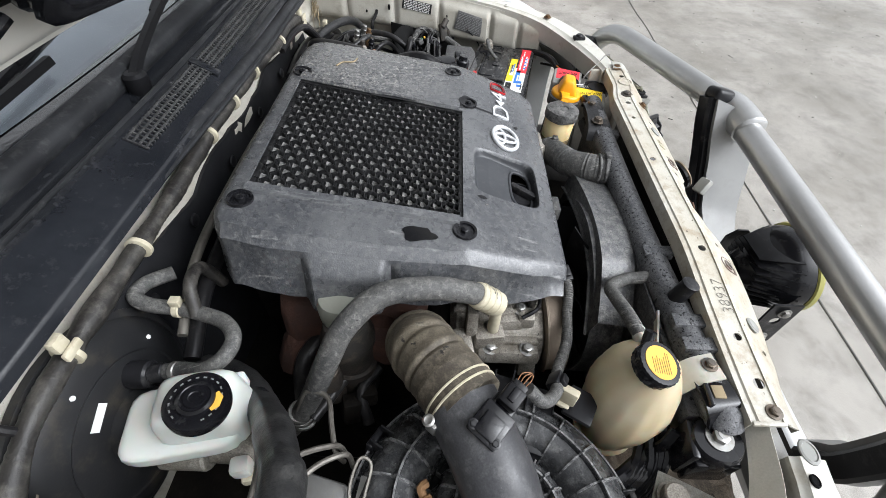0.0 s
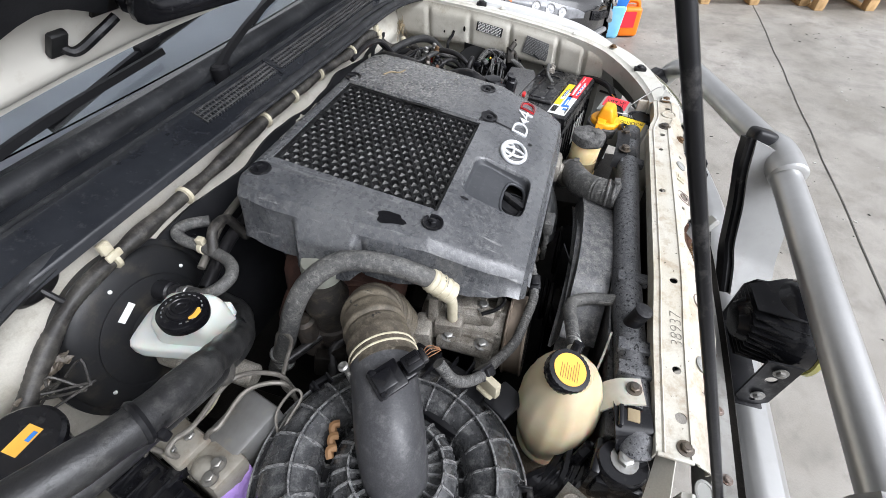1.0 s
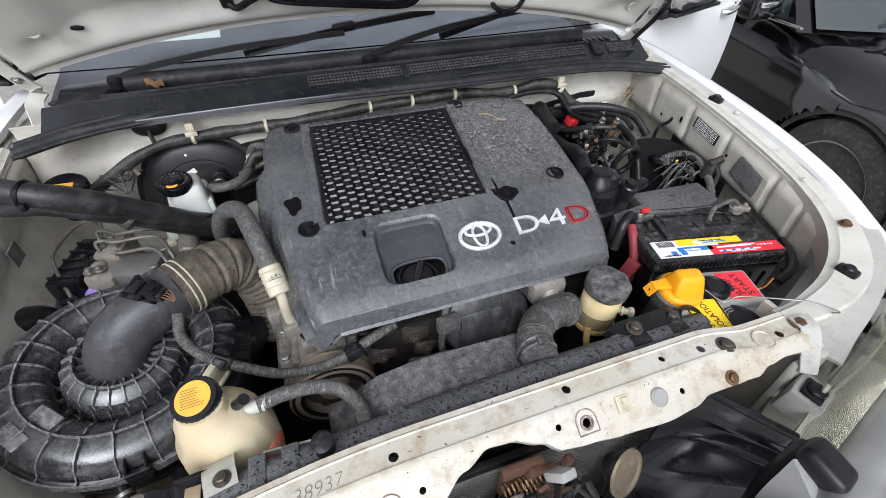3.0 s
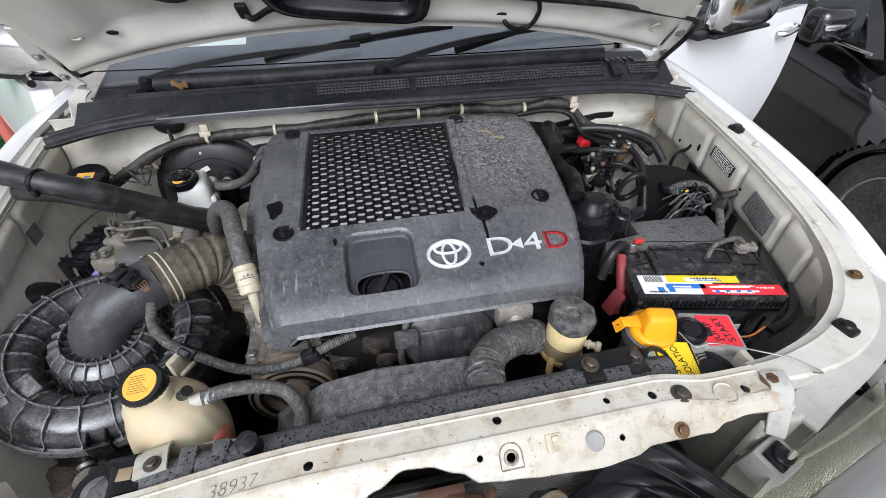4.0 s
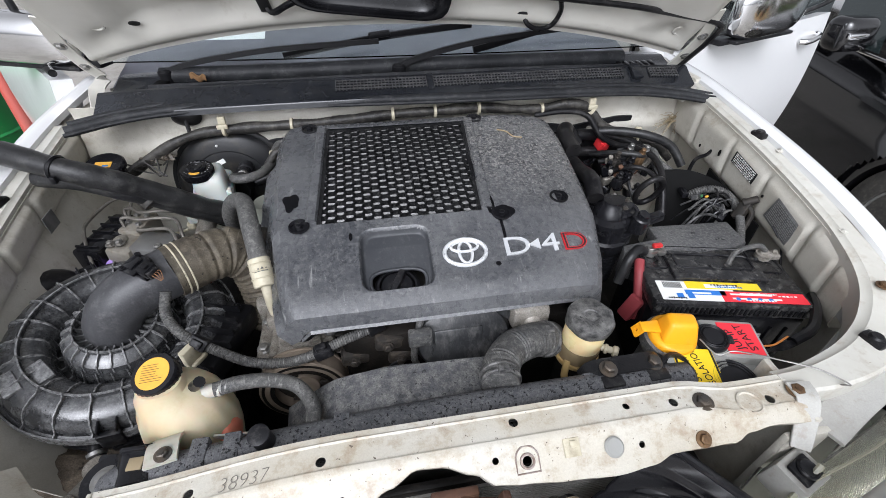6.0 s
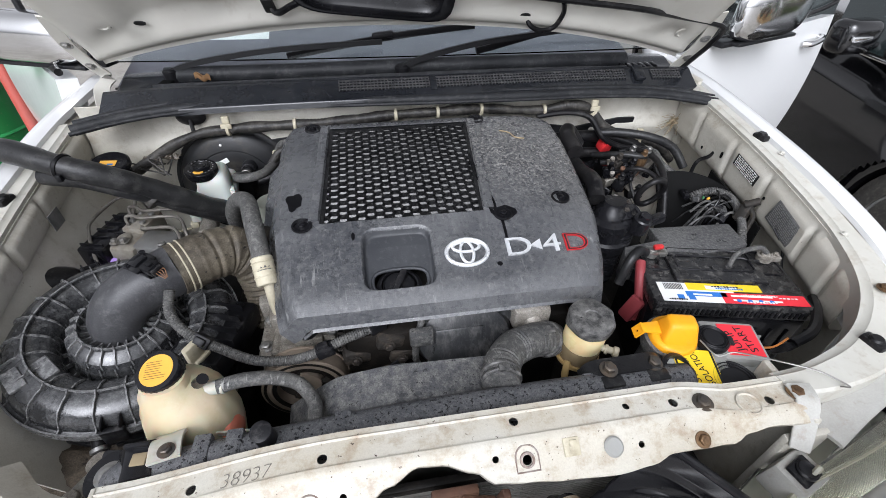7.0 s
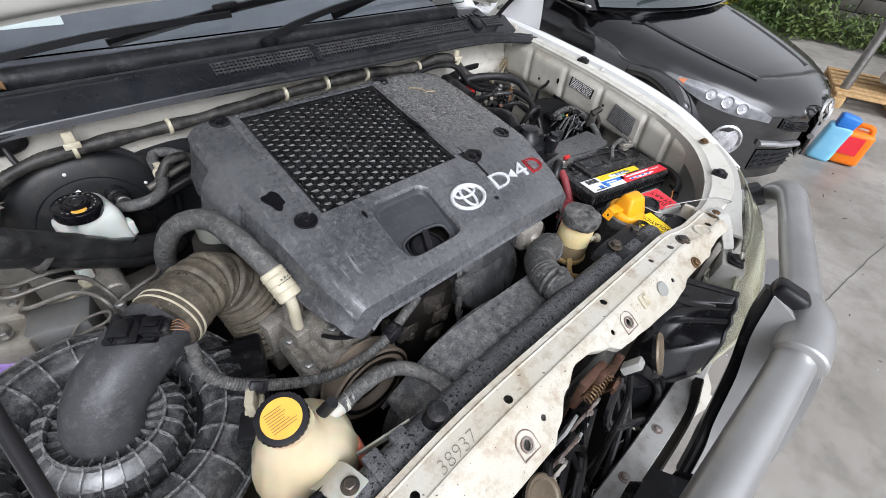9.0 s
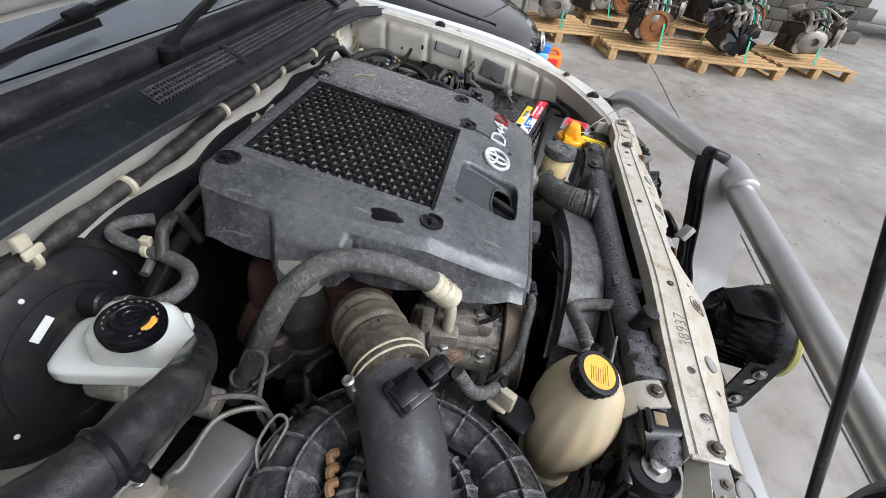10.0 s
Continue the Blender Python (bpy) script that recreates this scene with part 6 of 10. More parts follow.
s.lathe([(0.024, -0.006), (0.028, -0.004), (0.029, 0.0), (0.029, 0.012), (0.0278, 0.015), (0.024, 0.0155), (0.0, 0.0155)], cm, 56)
for v in s.bm.verts:
    q = cm.inverted() @ v.co
    if math.hypot(q.x, q.y) > 0.027:
        v.co += (cm.to_3x3() @ Vector((q.x, q.y, 0))) * 0.03 * (1 if round(math.atan2(q.y, q.x) / (2 * math.pi / 56)) % 2 else 0)
lidc = part("cap", s, GLOSSBLACK, cool, "black ribbed cap")
s = Shape()
s.lathe([(0.0222, 0.0150), (0.0222, 0.0163), (0.0, 0.0163)], cm, 36)
part("cap_label", s, L_ORANGE, lidc, "orange-yellow warning label")
bars("printing", cm @ Matrix.Translation((0.0, 0.012, 0.0164)), 0.03, 8, 0.0033, 0.0006, RUST, lidc, 4, 0.0004)
s = Shape()
s.tube([(-0.42, -0.17, 1.075), (-0.41, -0.173, 1.085), (-0.405, -0.175, 1.092)], 0.008, 10, 3)
part("vent_nipple", s, GLOSSBLACK, cool)
s = Shape()
s.tube([(-0.425, -0.17, 1.058), (-0.405, -0.171, 1.063), (-0.385, -0.172, 1.065)], 0.010, 10, 3)
s.strip([(-0.45, -0.215, 1.035), (-0.444, -0.238, 1.058), (-0.438, -0.268, 1.0625)], [(-0.019, 0.002), (0.019, 0.002), (0.019, -0.002), (-0.019, -0.002)], 4)
s.strip([(-0.402, -0.212, 1.012), (-0.375, -0.22, 1.02), (-0.33, -0.23, 1.03)], lambda t: [(-0.0015, 0.003 + 0.005 * t), (0.0015, 0.003 + 0.005 * t), (0.0015, -0.004 - 0.005 * t), (-0.0015, -0.004 - 0.005 * t)], 5)
part("mounting_tab", s, surf("hazy_grey_nylon", (0.42, 0.41, 0.36), 0.4, col2=(0.5, 0.48, 0.42), s1=20, sub=0.2, bump=0.05, dust=(0.3, 0.26, 0.18), amt=0.2), cool, "translucent mounting tabs")
s = Shape()
s.bolt((-0.4375, -0.256, 1.064), (0, 0.05, 1), 0.007)
part("bolt", s, BOLT, cool)
s = Shape()
s.ball((-0.3945, -0.185, 0.978), (0.0135, 0.034, 0.034), 18)
part("coolant_level", s, PINKFLUID, cool, "pink coolant showing through the wall")
s = Shape()
s.tube([(-0.395, -0.172, 1.065), (-0.36, -0.165, 1.064), (-0.32, -0.16, 1.052), (-0.288, -0.165, 1.036), (-0.266, -0.195, 1.03), (-0.262, -0.225, 1.032), (-0.262, -0.245, 1.04)], 0.0105, 12, 7)
solo("overflow_hose", s, HOSE, "grey rubber overflow hose from bottle to radiator", "hose")

# ---- radiator, shroud and hoses ----
rad = thing("radiator", (-0.1, -0.25, 0.62), "black plastic topped radiator behind the front rail", "radiator")
s = Shape()
s.tube([(-0.50, -0.268, 1.024), (-0.47, -0.266, 1.03), (-0.2, -0.25, 1.035), (0.05, -0.246, 1.038), (0.27, -0.25, 1.04), (0.29, -0.252, 1.038)], 0.0245, 16, 6)
s.box((-0.1, -0.255, 1.0), (0.78, 0.05, 0.035), 0.004)
for x in (-0.40, -0.36, -0.22, 0.14):
    s.box((x, -0.252 + 0.03 * min(0.0, x + 0.1), 1.05), (0.022, 0.05, 0.016), 0.003)
tank = part("top_tank", s, TANK, rad, "dusty black plastic top tank with water drops")
s = Shape()
s.cyl((-0.317, -0.255, 1.05), (-0.317, -0.262, 1.085), 0.0135, 0.0125, 20, 0.001)
s.lathe([(0.0, 0.0), (0.013, 0.0), (0.0135, 0.006), (0.009, 0.008), (0.0, 0.007)], basis((-0.317, -0.262, 1.083), (0, -0.2, 1)), 20)
part("filler_plug", s, PLASTIC, tank)
s = Shape()
s.box((-0.1, -0.265, 0.80), (0.76, 0.03, 0.40), 0.004)
part("core", s, FINS, rad)
sh = Shape()


def shroud(u, v):
    x = lerp(-0.315, 0.02, u)
    t = (x + 0.148) / 0.168
    top = 1.052 - 0.052 * t * t * (1 if t < 0 else 0.35) - 0.03 * max(0, -t - 0.5) * 2
    y = lerp(-0.226, -0.155, v) + 0.008 * t * t
    return Vector((x, y + (0.004 if v > 0.92 else 0), top - 0.012 * (1 - v) - (0.04 if v > 0.92 else 0)))


sh.grid(shroud, 36, 14, 0.003)
sh.grid(lambda u, v: Vector((lerp(-0.36, 0.22, u), -0.226 + 0.004 * v, 1.03 - 0.35 * v)), 10, 6, 0.003)
sh.lathe([(0.185, 0), (0.185, 0.06), (0.181, 0.06), (0.181, 0)], basis((-0.14, -0.155, 0.855), (0, -1, 0)), 48)
part("fan_shroud", sh, SHROUD, rad, "dust-covered black fan shroud")
for k in range(7):
    s = Shape()
    a = 2 * math.pi * k / 7
    mmm = basis((-0.14, -0.155, 0.855), (0, -1, 0)) @ Matrix.Rotation(a, 4, "Z")
    s.grid(lambda u, v: mmm @ Vector((0.04 + 0.125 * u, (v - 0.5) * (0.05 + 0.03 * u), 0.018 * (v - 0.5) * 2)), 5, 4, 0.002)
    part("fan_blade", s, PLASTIC, rad)
s = Shape()
s.lathe([(0.0, -0.02), (0.05, -0.02), (0.05, 0.02), (0.0, 0.025)], basis((-0.14, -0.155, 0.855), (0, -1, 0)), 24)
part("fan_hub", s, PLASTIC, rad)
s = Shape()
s.tube([(0.135, -0.105, 0.985), (0.125, -0.122, 1.012), (0.085, -0.135, 1.028), (0.045, -0.155, 1.037), (0.018, -0.19, 1.047), (0.008, -0.225, 1.05)], lambda d, t: 0.0285 + 0.0008 * math.cos(2 * math.pi * d / 0.007), 18, 14)
rh = solo("radiator_hose", s, HOSE, "thick dusty grey ribbed upper radiator hose", "hose")
for p, d in (((0.011, -0.21, 1.05), (0.1, 0.9, -0.05)), ((0.118, -0.126, 1.015), (0.6, 0.4, -0.7))):
    s = Shape()
    for o in (-0.006, 0.006):
        s.lathe([(0.0295, -0.0028), (0.0312, -0.001), (0.0312, 0.001), (0.0295, 0.0028)], basis(Vector(p) + Vector(d).normalized() * o, d), 24)
    s.box(Vector(p) + Vector((0.0, -0.006, 0.034)), (0.016, 0.012, 0.008), 0.002)
    part("spring_clamp", s, CRUST, rh)
# right end of the tank: bolted bracket
s = Shape()
s.strip([(0.135, -0.222, 1.035), (0.15, -0.224, 1.058), (0.20, -0.228, 1.066), (0.245, -0.228, 1.066), (0.262, -0.23, 1.05)], [(-0.014, 0.002), (0.014, 0.002), (0.014, -0.002), (-0.014, -0.002)], 5)
s.box((0.168, -0.25, 1.052), (0.035, 0.02, 0.025), 0.004)
s.box((0.24, -0.25, 1.052), (0.035, 0.02, 0.025), 0.004)
tb = part("tank_bracket", s, CONDUIT, rad, "black bolted tank bracket")
for x in (0.168, 0.24):
    s = Shape()
    s.bolt((x, -0.232, 1.066), (0, -0.1, 1), 0.009, 0.009)
    part("bolt", s, BOLT, tb)
s = Shape()
s.lathe([(0.026, 0.0), (0.027, 0.01), (0.023, 0.014), (0.021, 0.01), (0.019, 0.0), (0.0, 0.0)], basis((0.276, -0.238, 1.045), (0.1, -0.5, 0.85)), 26)
part("drain_ring", s, CONDUIT, rad)
s = Shape()
s.strip([(-0.455, -0.256, 1.052), (-0.478, -0.258, 1.054), (-0.492, -0.26, 1.05), (-0.498, -0.262, 1.035), (-0.499, -0.263, 1.01)], [(-0.024, 0.002), (0.024, 0.002), (0.024, -0.002), (-0.024, -0.002)], 5)
s.box((-0.478, -0.241, 1.058), (0.03, 0.006, 0.012), 0.002)
s.lathe([(0.0, 1.024), (0.028, 1.024), (0.031, 1.018), (0.031, 0.99), (0.027, 0.98), (0.027, 0.95), (0.0, 0.95)], Matrix.Translation((-0.522, -0.255, 0)) @ Matrix.Diagonal((1, 1.1, 1, 1)), 28)
s.box((-0.52, -0.225, 0.985), (0.05, 0.012, 0.07), 0.004, (0, 0, -8))
s.box((-0.545, -0.255, 0.975), (0.012, 0.06, 0.06), 0.004)
s.tube([(-0.505, -0.215, 1.0), (-0.515, -0.205, 0.97), (-0.505, -0.2, 0.92)], 0.008, 8, 4, flat=0.5)
mbr = part("mount_bracket", s, GLOSSBLACK, rad)
s = Shape()
s.bolt((-0.52, -0.256, 1.0245), (0, 0, 1), 0.0105, 0.009, 1.7)
part("bolt", s, STEEL, mbr)
s = Shape()
s.box((-0.472, -0.258, 1.0562), (0.018, 0.016, 0.003), 0.001)
part("slot_liner", s, TWIG, mbr)
for i in range(10):
    s = Shape()
    s.tube([(-0.49 + 0.01 * (i % 3), -0.235 + 0.012 * (i % 4), 0.96 - 0.02 * (i // 4)), (-0.54, -0.21 + 0.006 * i, 0.93), (-0.57, -0.19 + 0.01 * i, 0.86)], 0.008, 7, 3)
    part("cable", s, GLOSSBLACK, rad)

# main harness looping before the engine
s = Shape()
s.tube([(-0.497, 0.005, 1.10), (-0.50, -0.02, 1.07), (-0.475, -0.045, 1.045), (-0.43, -0.06, 1.015), (-0.375, -0.085, 1.005), (-0.32, -0.095, 1.005), (-0.275, -0.1, 1.02), (-0.222, -0.085, 1.03), (-0.172, -0.065, 1.03), (-0.12, -0.04, 1.04)], lambda d, t: 0.0082 + 0.0006 * math.cos(2 * math.pi * d / 0.004), 12, 36)
hn = solo("wiring_harness", s, HOSE, "grey corrugated wiring harness looping in front of the engine", "wiring")
for p, d in (((-0.455, -0.052, 1.03), (1, -0.5, -0.5)), ((-0.255, -0.097, 1.023), (1, 0.2, 0.2)), ((-0.168, -0.064, 1.03), (1, 0.4, 0.05))):
    s = Shape()
    s.box((0, 0, 0), (0.02, 0.02, 0.03), 0.003, m=basis(p, d))
    s.box((0, 0.012, 0), (0.012, 0.008, 0.018), 0.002, m=basis(p, d))
    part("harness_clip", s, PLASTIC, hn)


# ---- firewall side: brake parts, harness, hoses ----
boost = thing("brake_booster", (-0.505, 0.56, 0.87), "black dome-shaped brake booster on the firewall", "brake booster")
s = Shape()
bm_ = basis((-0.515, 0.56, 0.985), (0, -1, 0.06), (1, 0, 0))
s.lathe([(0.15, 0.0), (0.155, 0.004), (0.155, 0.014), (0.150, 0.017), (0.144, 0.0165), (0.142, 0.02), (0.136, 0.026), (0.122, 0.033), (0.1, 0.038), (0.097, 0.0365), (0.088, 0.039), (0.05, 0.043), (0.045, 0.07), (0.0, 0.07)], bm_, 64)
part("booster_shell", s, surf("booster_black_paint", (0.011, 0.0115, 0.0125), 0.36, col2=(0.02, 0.02, 0.021), s1=7, dust=(0.07, 0.06, 0.045), amt=0.25, s2=22, bump=0.08), boost)
s = Shape()
s.box((-0.02, 0.07, 0.0415), (0.034, 0.012, 0.001), 0, (-4, -2, 24), m=bm_)
part("sticker", s, L_WHITE, boost, "small white part sticker")
for a in (0.5, 1.7, 3.4):
    s = Shape()
    s.ball(bm_ @ Vector((0.115 * math.cos(a), 0.115 * math.sin(a), 0.035)), 0.0035, 8)
    part("paint_mark", s, L_WHITE, boost)
s = Shape()
s.cyl((-0.472, 0.535, 1.04), (-0.47, 0.495, 1.043), 0.019, n=18, bev=0.003)
s.cyl((-0.47, 0.497, 1.043), (-0.467, 0.478, 1.045), 0.013, n=18, bev=0.002)
part("check_valve", s, PLASTIC, boost)
s = Shape()
s.tube([(-0.467, 0.482, 1.045), (-0.468, 0.45, 1.055), (-0.476, 0.415, 1.072), (-0.462, 0.39, 1.082), (-0.435, 0.386, 1.084), (-0.41, 0.407, 1.082), (-0.396, 0.445, 1.08), (-0.389, 0.481, 1.08), (-0.388, 0.52, 1.085), (-0.378, 0.542, 1.09), (-0.355, 0.537, 1.09), (-0.33, 0.51, 1.085)], 0.0105, 12, 8)
vh = solo("vacuum_hose", s, HOSE, "grey rubber vacuum hose curling to the booster", "hose")
s = Shape()
s.lathe([(0.0115, -0.005), (0.013, -0.004), (0.013, 0.004), (0.0115, 0.005)], basis((-0.389, 0.479, 1.08), (0.1, 1, 0.0)), 16)
s.box((-0.389, 0.478, 1.096), (0.012, 0.014, 0.012), 0.001)
part("clamp", s, CLIP, vh, "white nylon hose clip")
s = Shape()
s.lathe([(0.0115, -0.004), (0.0128, -0.003), (0.0128, 0.003), (0.0115, 0.004)], basis((-0.468, 0.462, 1.051), (0.0, 1, -0.2)), 16)
part("clamp", s, STEEL, vh)

res = thing("brake_fluid_reservoir", (-0.524, 0.39, 1.02), "milky white brake fluid reservoir with black cap", "reservoir")
s = Shape()


def soft_box(c, sz, power, turn, taper=0.0):
    """A moulded, rounded block; taper draws its top in."""
    t = bmesh.new()
    bmesh.ops.create_uvsphere(t, u_segments=40, v_segments=24, radius=1.0)
    for v in t.verts:
        p = v.co.copy()
        q = (abs(p.x) ** power + abs(p.y) ** power + abs(p.z) ** power) ** (-1 / power)
        f = 1 - taper * (0.5 + 0.5 * p.z * q)
        v.co = Vector((p.x * q * sz[0] / 2 * f, p.y * q * sz[1] / 2 * f, p.z * q * sz[2] / 2))
    s.merge(t, Matrix.Translation(c) @ Matrix.Rotation(radians(turn), 4, "Z"))


soft_box((-0.522, 0.398, 1.062), (0.078, 0.104, 0.092), 5.0, 12, 0.14)
soft_box((-0.526, 0.414, 1.022), (0.07, 0.106, 0.04), 5.0, 12)
s.box((-0.572, 0.352, 1.012), (0.022, 0.024, 0.028), 0.006, (0, 0, 12))
part("reservoir_body", s, MILKY, res)
s = Shape()
soft_box((-0.529, 0.424, 1.042), (0.09, 0.138, 0.032), 6.0, 12)
part("reservoir_tray", s, MILKY, res)
s = Shape()
s.box((-0.48, 0.372, 1.055), (0.012, 0.02, 0.03), 0.004, (0, 0, 12))
part("reservoir_tab", s, MILKY, res)
s = Shape()
s.box((-0.578, 0.345, 0.994), (0.018, 0.018, 0.016), 0.004, (0, 0, 12))
s.tube([(-0.585, 0.338, 0.988), (-0.61, 0.34, 0.98), (-0.65, 0.36, 0.965)], 0.003, 6, 4)
part("level_plug", s, CLIP, res, "pale level switch plug and wire")
cm = basis((-0.535, 0.382, 1.106), (0.05, -0.1, 1))
s = Shape()
s.lathe([(0.028, -0.004), (0.034, -0.002), (0.035, 0.002), (0.035, 0.013), (0.0335, 0.0155), (0.030, 0.0165), (0.021, 0.0165), (0.020, 0.020), (0.0165, 0.0215), (0.0155, 0.0205), (0.0125, 0.0205), (0.0115, 0.0225), (0.007, 0.0225), (0.006, 0.0215), (0.0, 0.0215)], cm, 44)
rc = part("cap", s, GLOSSBLACK, res, "black screw cap with warning print")
s = Shape()
s.lathe([(0.0095, 0.0), (0.0095, 0.001), (0.0, 0.001)], cm @ Matrix.Translation((0.0, -0.021, 0.0168)) @ Matrix.Diagonal((1.2, 0.8, 1, 1)), 6)
part("warning_mark", s, L_ORANGE, rc, "orange warning mark")
for a in range(20):
    if a in (4, 5, 6):
        continue
    s = Shape()
    ca = 2 * math.pi * a / 20
    s.box((0, 0, 0.0168), (0.0036, 0.0016, 0.0006), 0, m=cm @ Matrix.Rotation(ca, 4, "Z") @ Matrix.Translation((0, 0.0265, 0)))
    part("printing", s, PLATEGREY, rc)
s = Shape()
s.cyl((-0.545, 0.40, 1.0), (-0.545, 0.30, 0.985), 0.02, n=18, bev=0.003)
s.cyl((-0.545, 0.46, 1.0), (-0.545, 0.40, 1.0), 0.03, n=18, bev=0.003)
part("master_cylinder", s, CAST, res)

# thick black conduits across the fender side
s = Shape()
s.tube([(-0.99, 0.38, 1.08), (-0.95, 0.37, 1.16)] + [(-0.883, 0.326, 1.221), (-0.803, 0.273, 1.236), (-0.703, 0.236, 1.216), (-0.635, 0.244, 1.181), (-0.604, 0.262, 1.151), (-0.552, 0.299, 1.091), (-0.502, 0.344, 1.031), (-0.439, 0.411, 0.976)] + [(-0.415, 0.48, 0.95)], lambda d, t: 0.0212 + 0.0008 * math.sin(d * 45) + 0.0005 * math.sin(d * 130), 18, 10)
big = solo("black_conduit", s, CONDUIT, "thick black corrugated conduit crossing the fender", "conduit")
s = Shape()
s.lathe([(0.0225, -0.004), (0.0245, 0), (0.0225, 0.004)], basis((-0.703, 0.236, 1.216), (1, -0.3, -0.25)), 20)
s.box((-0.703, 0.214, 1.205), (0.01, 0.012, 0.014), 0.003)
part("cable_tie", s, PLASTIC, big)
s = Shape()
s.lathe([(0.0225, -0.003), (0.0242, 0), (0.0225, 0.003)], basis((-0.502, 0.344, 1.031), (1, -0.9, -1.2)), 20)
part("cable_tie", s, PLASTIC, big)

s = Shape()
s.tube([(-0.77, 0.275, 1.18)] + [(-0.693, 0.248, 1.181), (-0.625, 0.256, 1.146), (-0.594, 0.274, 1.116), (-0.542, 0.311, 1.056), (-0.492, 0.356, 0.996), (-0.429, 0.423, 0.941)] + [(-0.41, 0.46, 0.92)], lambda d, t: 0.0172 + 0.0007 * math.sin(d * 50), 16, 8)
low = solo("black_conduit", s, CONDUIT, "second black conduit running below the thick one", "conduit")
s = Shape()
s.lathe([(0.0185, -0.012), (0.0195, -0.01), (0.0195, 0.01), (0.0185, 0.012)], basis((-0.60, 0.27, 1.116), (1, -0.6, -1.1)), 18)
part("tape_band", s, HARNESS, low)
# washer cap on the fender side
s = Shape()
cmw = basis((-0.742, 0.43, 1.113), (0.05, -0.2, 1))
s.lathe([(0.032, -0.06), (0.036, -0.005), (0.042, 0.0), (0.042, 0.008), (0.038, 0.012), (0.0, 0.012)], cmw, 36)
wc = solo("clutch_reservoir_cap", s, GLOSSBLACK, "round black cap with yellow label near the fender", "cap")
s = Shape()
s.box((0, -0.004, 0.0125), (0.034, 0.018, 0.001), 0.0, m=cmw)
part("cap_label", s, L_ORANGE, wc, "yellow label")
s = Shape()
s.box((0.006, -0.009, 0.0134), (0.012, 0.005, 0.0006), 0.0, m=cmw)
part("label_panel", s, L_BLUE, wc)

# brake pressure unit
absu = thing("abs_unit", (-0.67, 0.30, 0.90), "dirty cast brake pressure unit with bent steel pipes", "brake unit")
rotm = Matrix.Translation((-0.679, 0.292, 0.985)) @ Matrix.Rotation(radians(-14), 4, "Z")
BLOCKAL = surf("stained_valve_alloy", (0.26, 0.245, 0.21), 0.5, 0.35, col2=(0.17, 0.15, 0.12), s1=24, dust=(0.16, 0.12, 0.08), amt=0.3, s2=60, bump=0.3)
s = Shape()
s.box((0, 0.03, 0.0), (0.05, 0.075, 0.10), 0.006, m=rotm)
s.box((0.004, -0.035, -0.004), (0.054, 0.06, 0.09), 0.008, (0, 6, 0), m=rotm)
s.ball(rotm @ Vector((-0.004, -0.03, 0.038)), (0.016, 0.02, 0.012), 14)
part("valve_block", s, BLOCKAL, absu)
for px_, py_ in ((-0.012, 0.05), (0.012, 0.048), (-0.013, 0.02), (0.012, 0.016), (0.008, -0.045), (-0.008, -0.05)):
    s = Shape()
    q = rotm @ Vector((px_, py_, 0.046))
    s.bolt(q, (0, 0, 1), 0.007, 0.008)
    part("pipe_union", s, STEEL, absu)
s = Shape()
s.box((0.063, -0.022, 0.0), (0.085, 0.066, 0.08), 0.008, m=rotm)
part("pump_motor", s, surf("pale_zinc_motor_case", (0.17, 0.17, 0.165), 0.5, 0.5, col2=(0.13, 0.125, 0.115), s1=16, bump=0.1, dust=(0.2, 0.18, 0.14), amt=0.2), absu)
s = Shape()
s.box((-0.058, 0.0, -0.012), (0.058, 0.14, 0.10), 0.006, m=rotm)
s.box((-0.03, 0.0, 0.032), (0.03, 0.022, 0.016), 0.003, m=rotm)
cmod = part("control_module", s, GLOSSBLACK, absu)
for i in range(5):
    s = Shape()
    s.box((-0.06, -0.055 + 0.026 * i, 0.04), (0.05, 0.004, 0.006), 0.001, m=rotm)
    part("rib", s, GLOSSBLACK, cmod)
for pts in ([(-0.692, 0.325, 1.035), (-0.693, 0.335, 1.058), (-0.675, 0.33, 1.062), (-0.653, 0.315, 1.06), (-0.601, 0.313, 1.06), (-0.55, 0.33, 1.03)],
            [(-0.69, 0.30, 1.03), (-0.692, 0.306, 1.052), (-0.675, 0.305, 1.056), (-0.653, 0.295, 1.055), (-0.581, 0.287, 1.055), (-0.552, 0.238, 1.04), (-0.545, 0.23, 0.98)],
            [(-0.66, 0.285, 1.03), (-0.652, 0.276, 1.044), (-0.642, 0.268, 1.045), (-0.588, 0.263, 1.045), (-0.56, 0.224, 1.035), (-0.558, 0.22, 0.97)],
            [(-0.70, 0.345, 1.03), (-0.703, 0.385, 1.045), (-0.723, 0.41, 1.042), (-0.755, 0.405, 1.04), (-0.777, 0.332, 1.035), (-0.767, 0.287, 1.03), (-0.74, 0.225, 1.0), (-0.73, 0.2, 0.92)],
            [(-0.55, 0.235, 0.97), (-0.55, 0.24, 1.01), (-0.52, 0.25, 1.018), (-0.484, 0.262, 1.02), (-0.472, 0.295, 1.01), (-0.475, 0.32, 0.95)]):
    s = Shape()
    s.tube(pts, 0.0036, 8, 7)
    part("brake_pipe", s, PIPE, absu)
s = Shape()
s.strip([(-0.628, 0.205, 1.0), (-0.60, 0.20, 1.012), (-0.578, 0.197, 1.012)], [(-0.006, 0.001), (0.006, 0.001), (0.006, -0.001), (-0.006, -0.001)], 3)
part("bracket", s, STEEL, absu)
# purple rag
s = Shape()
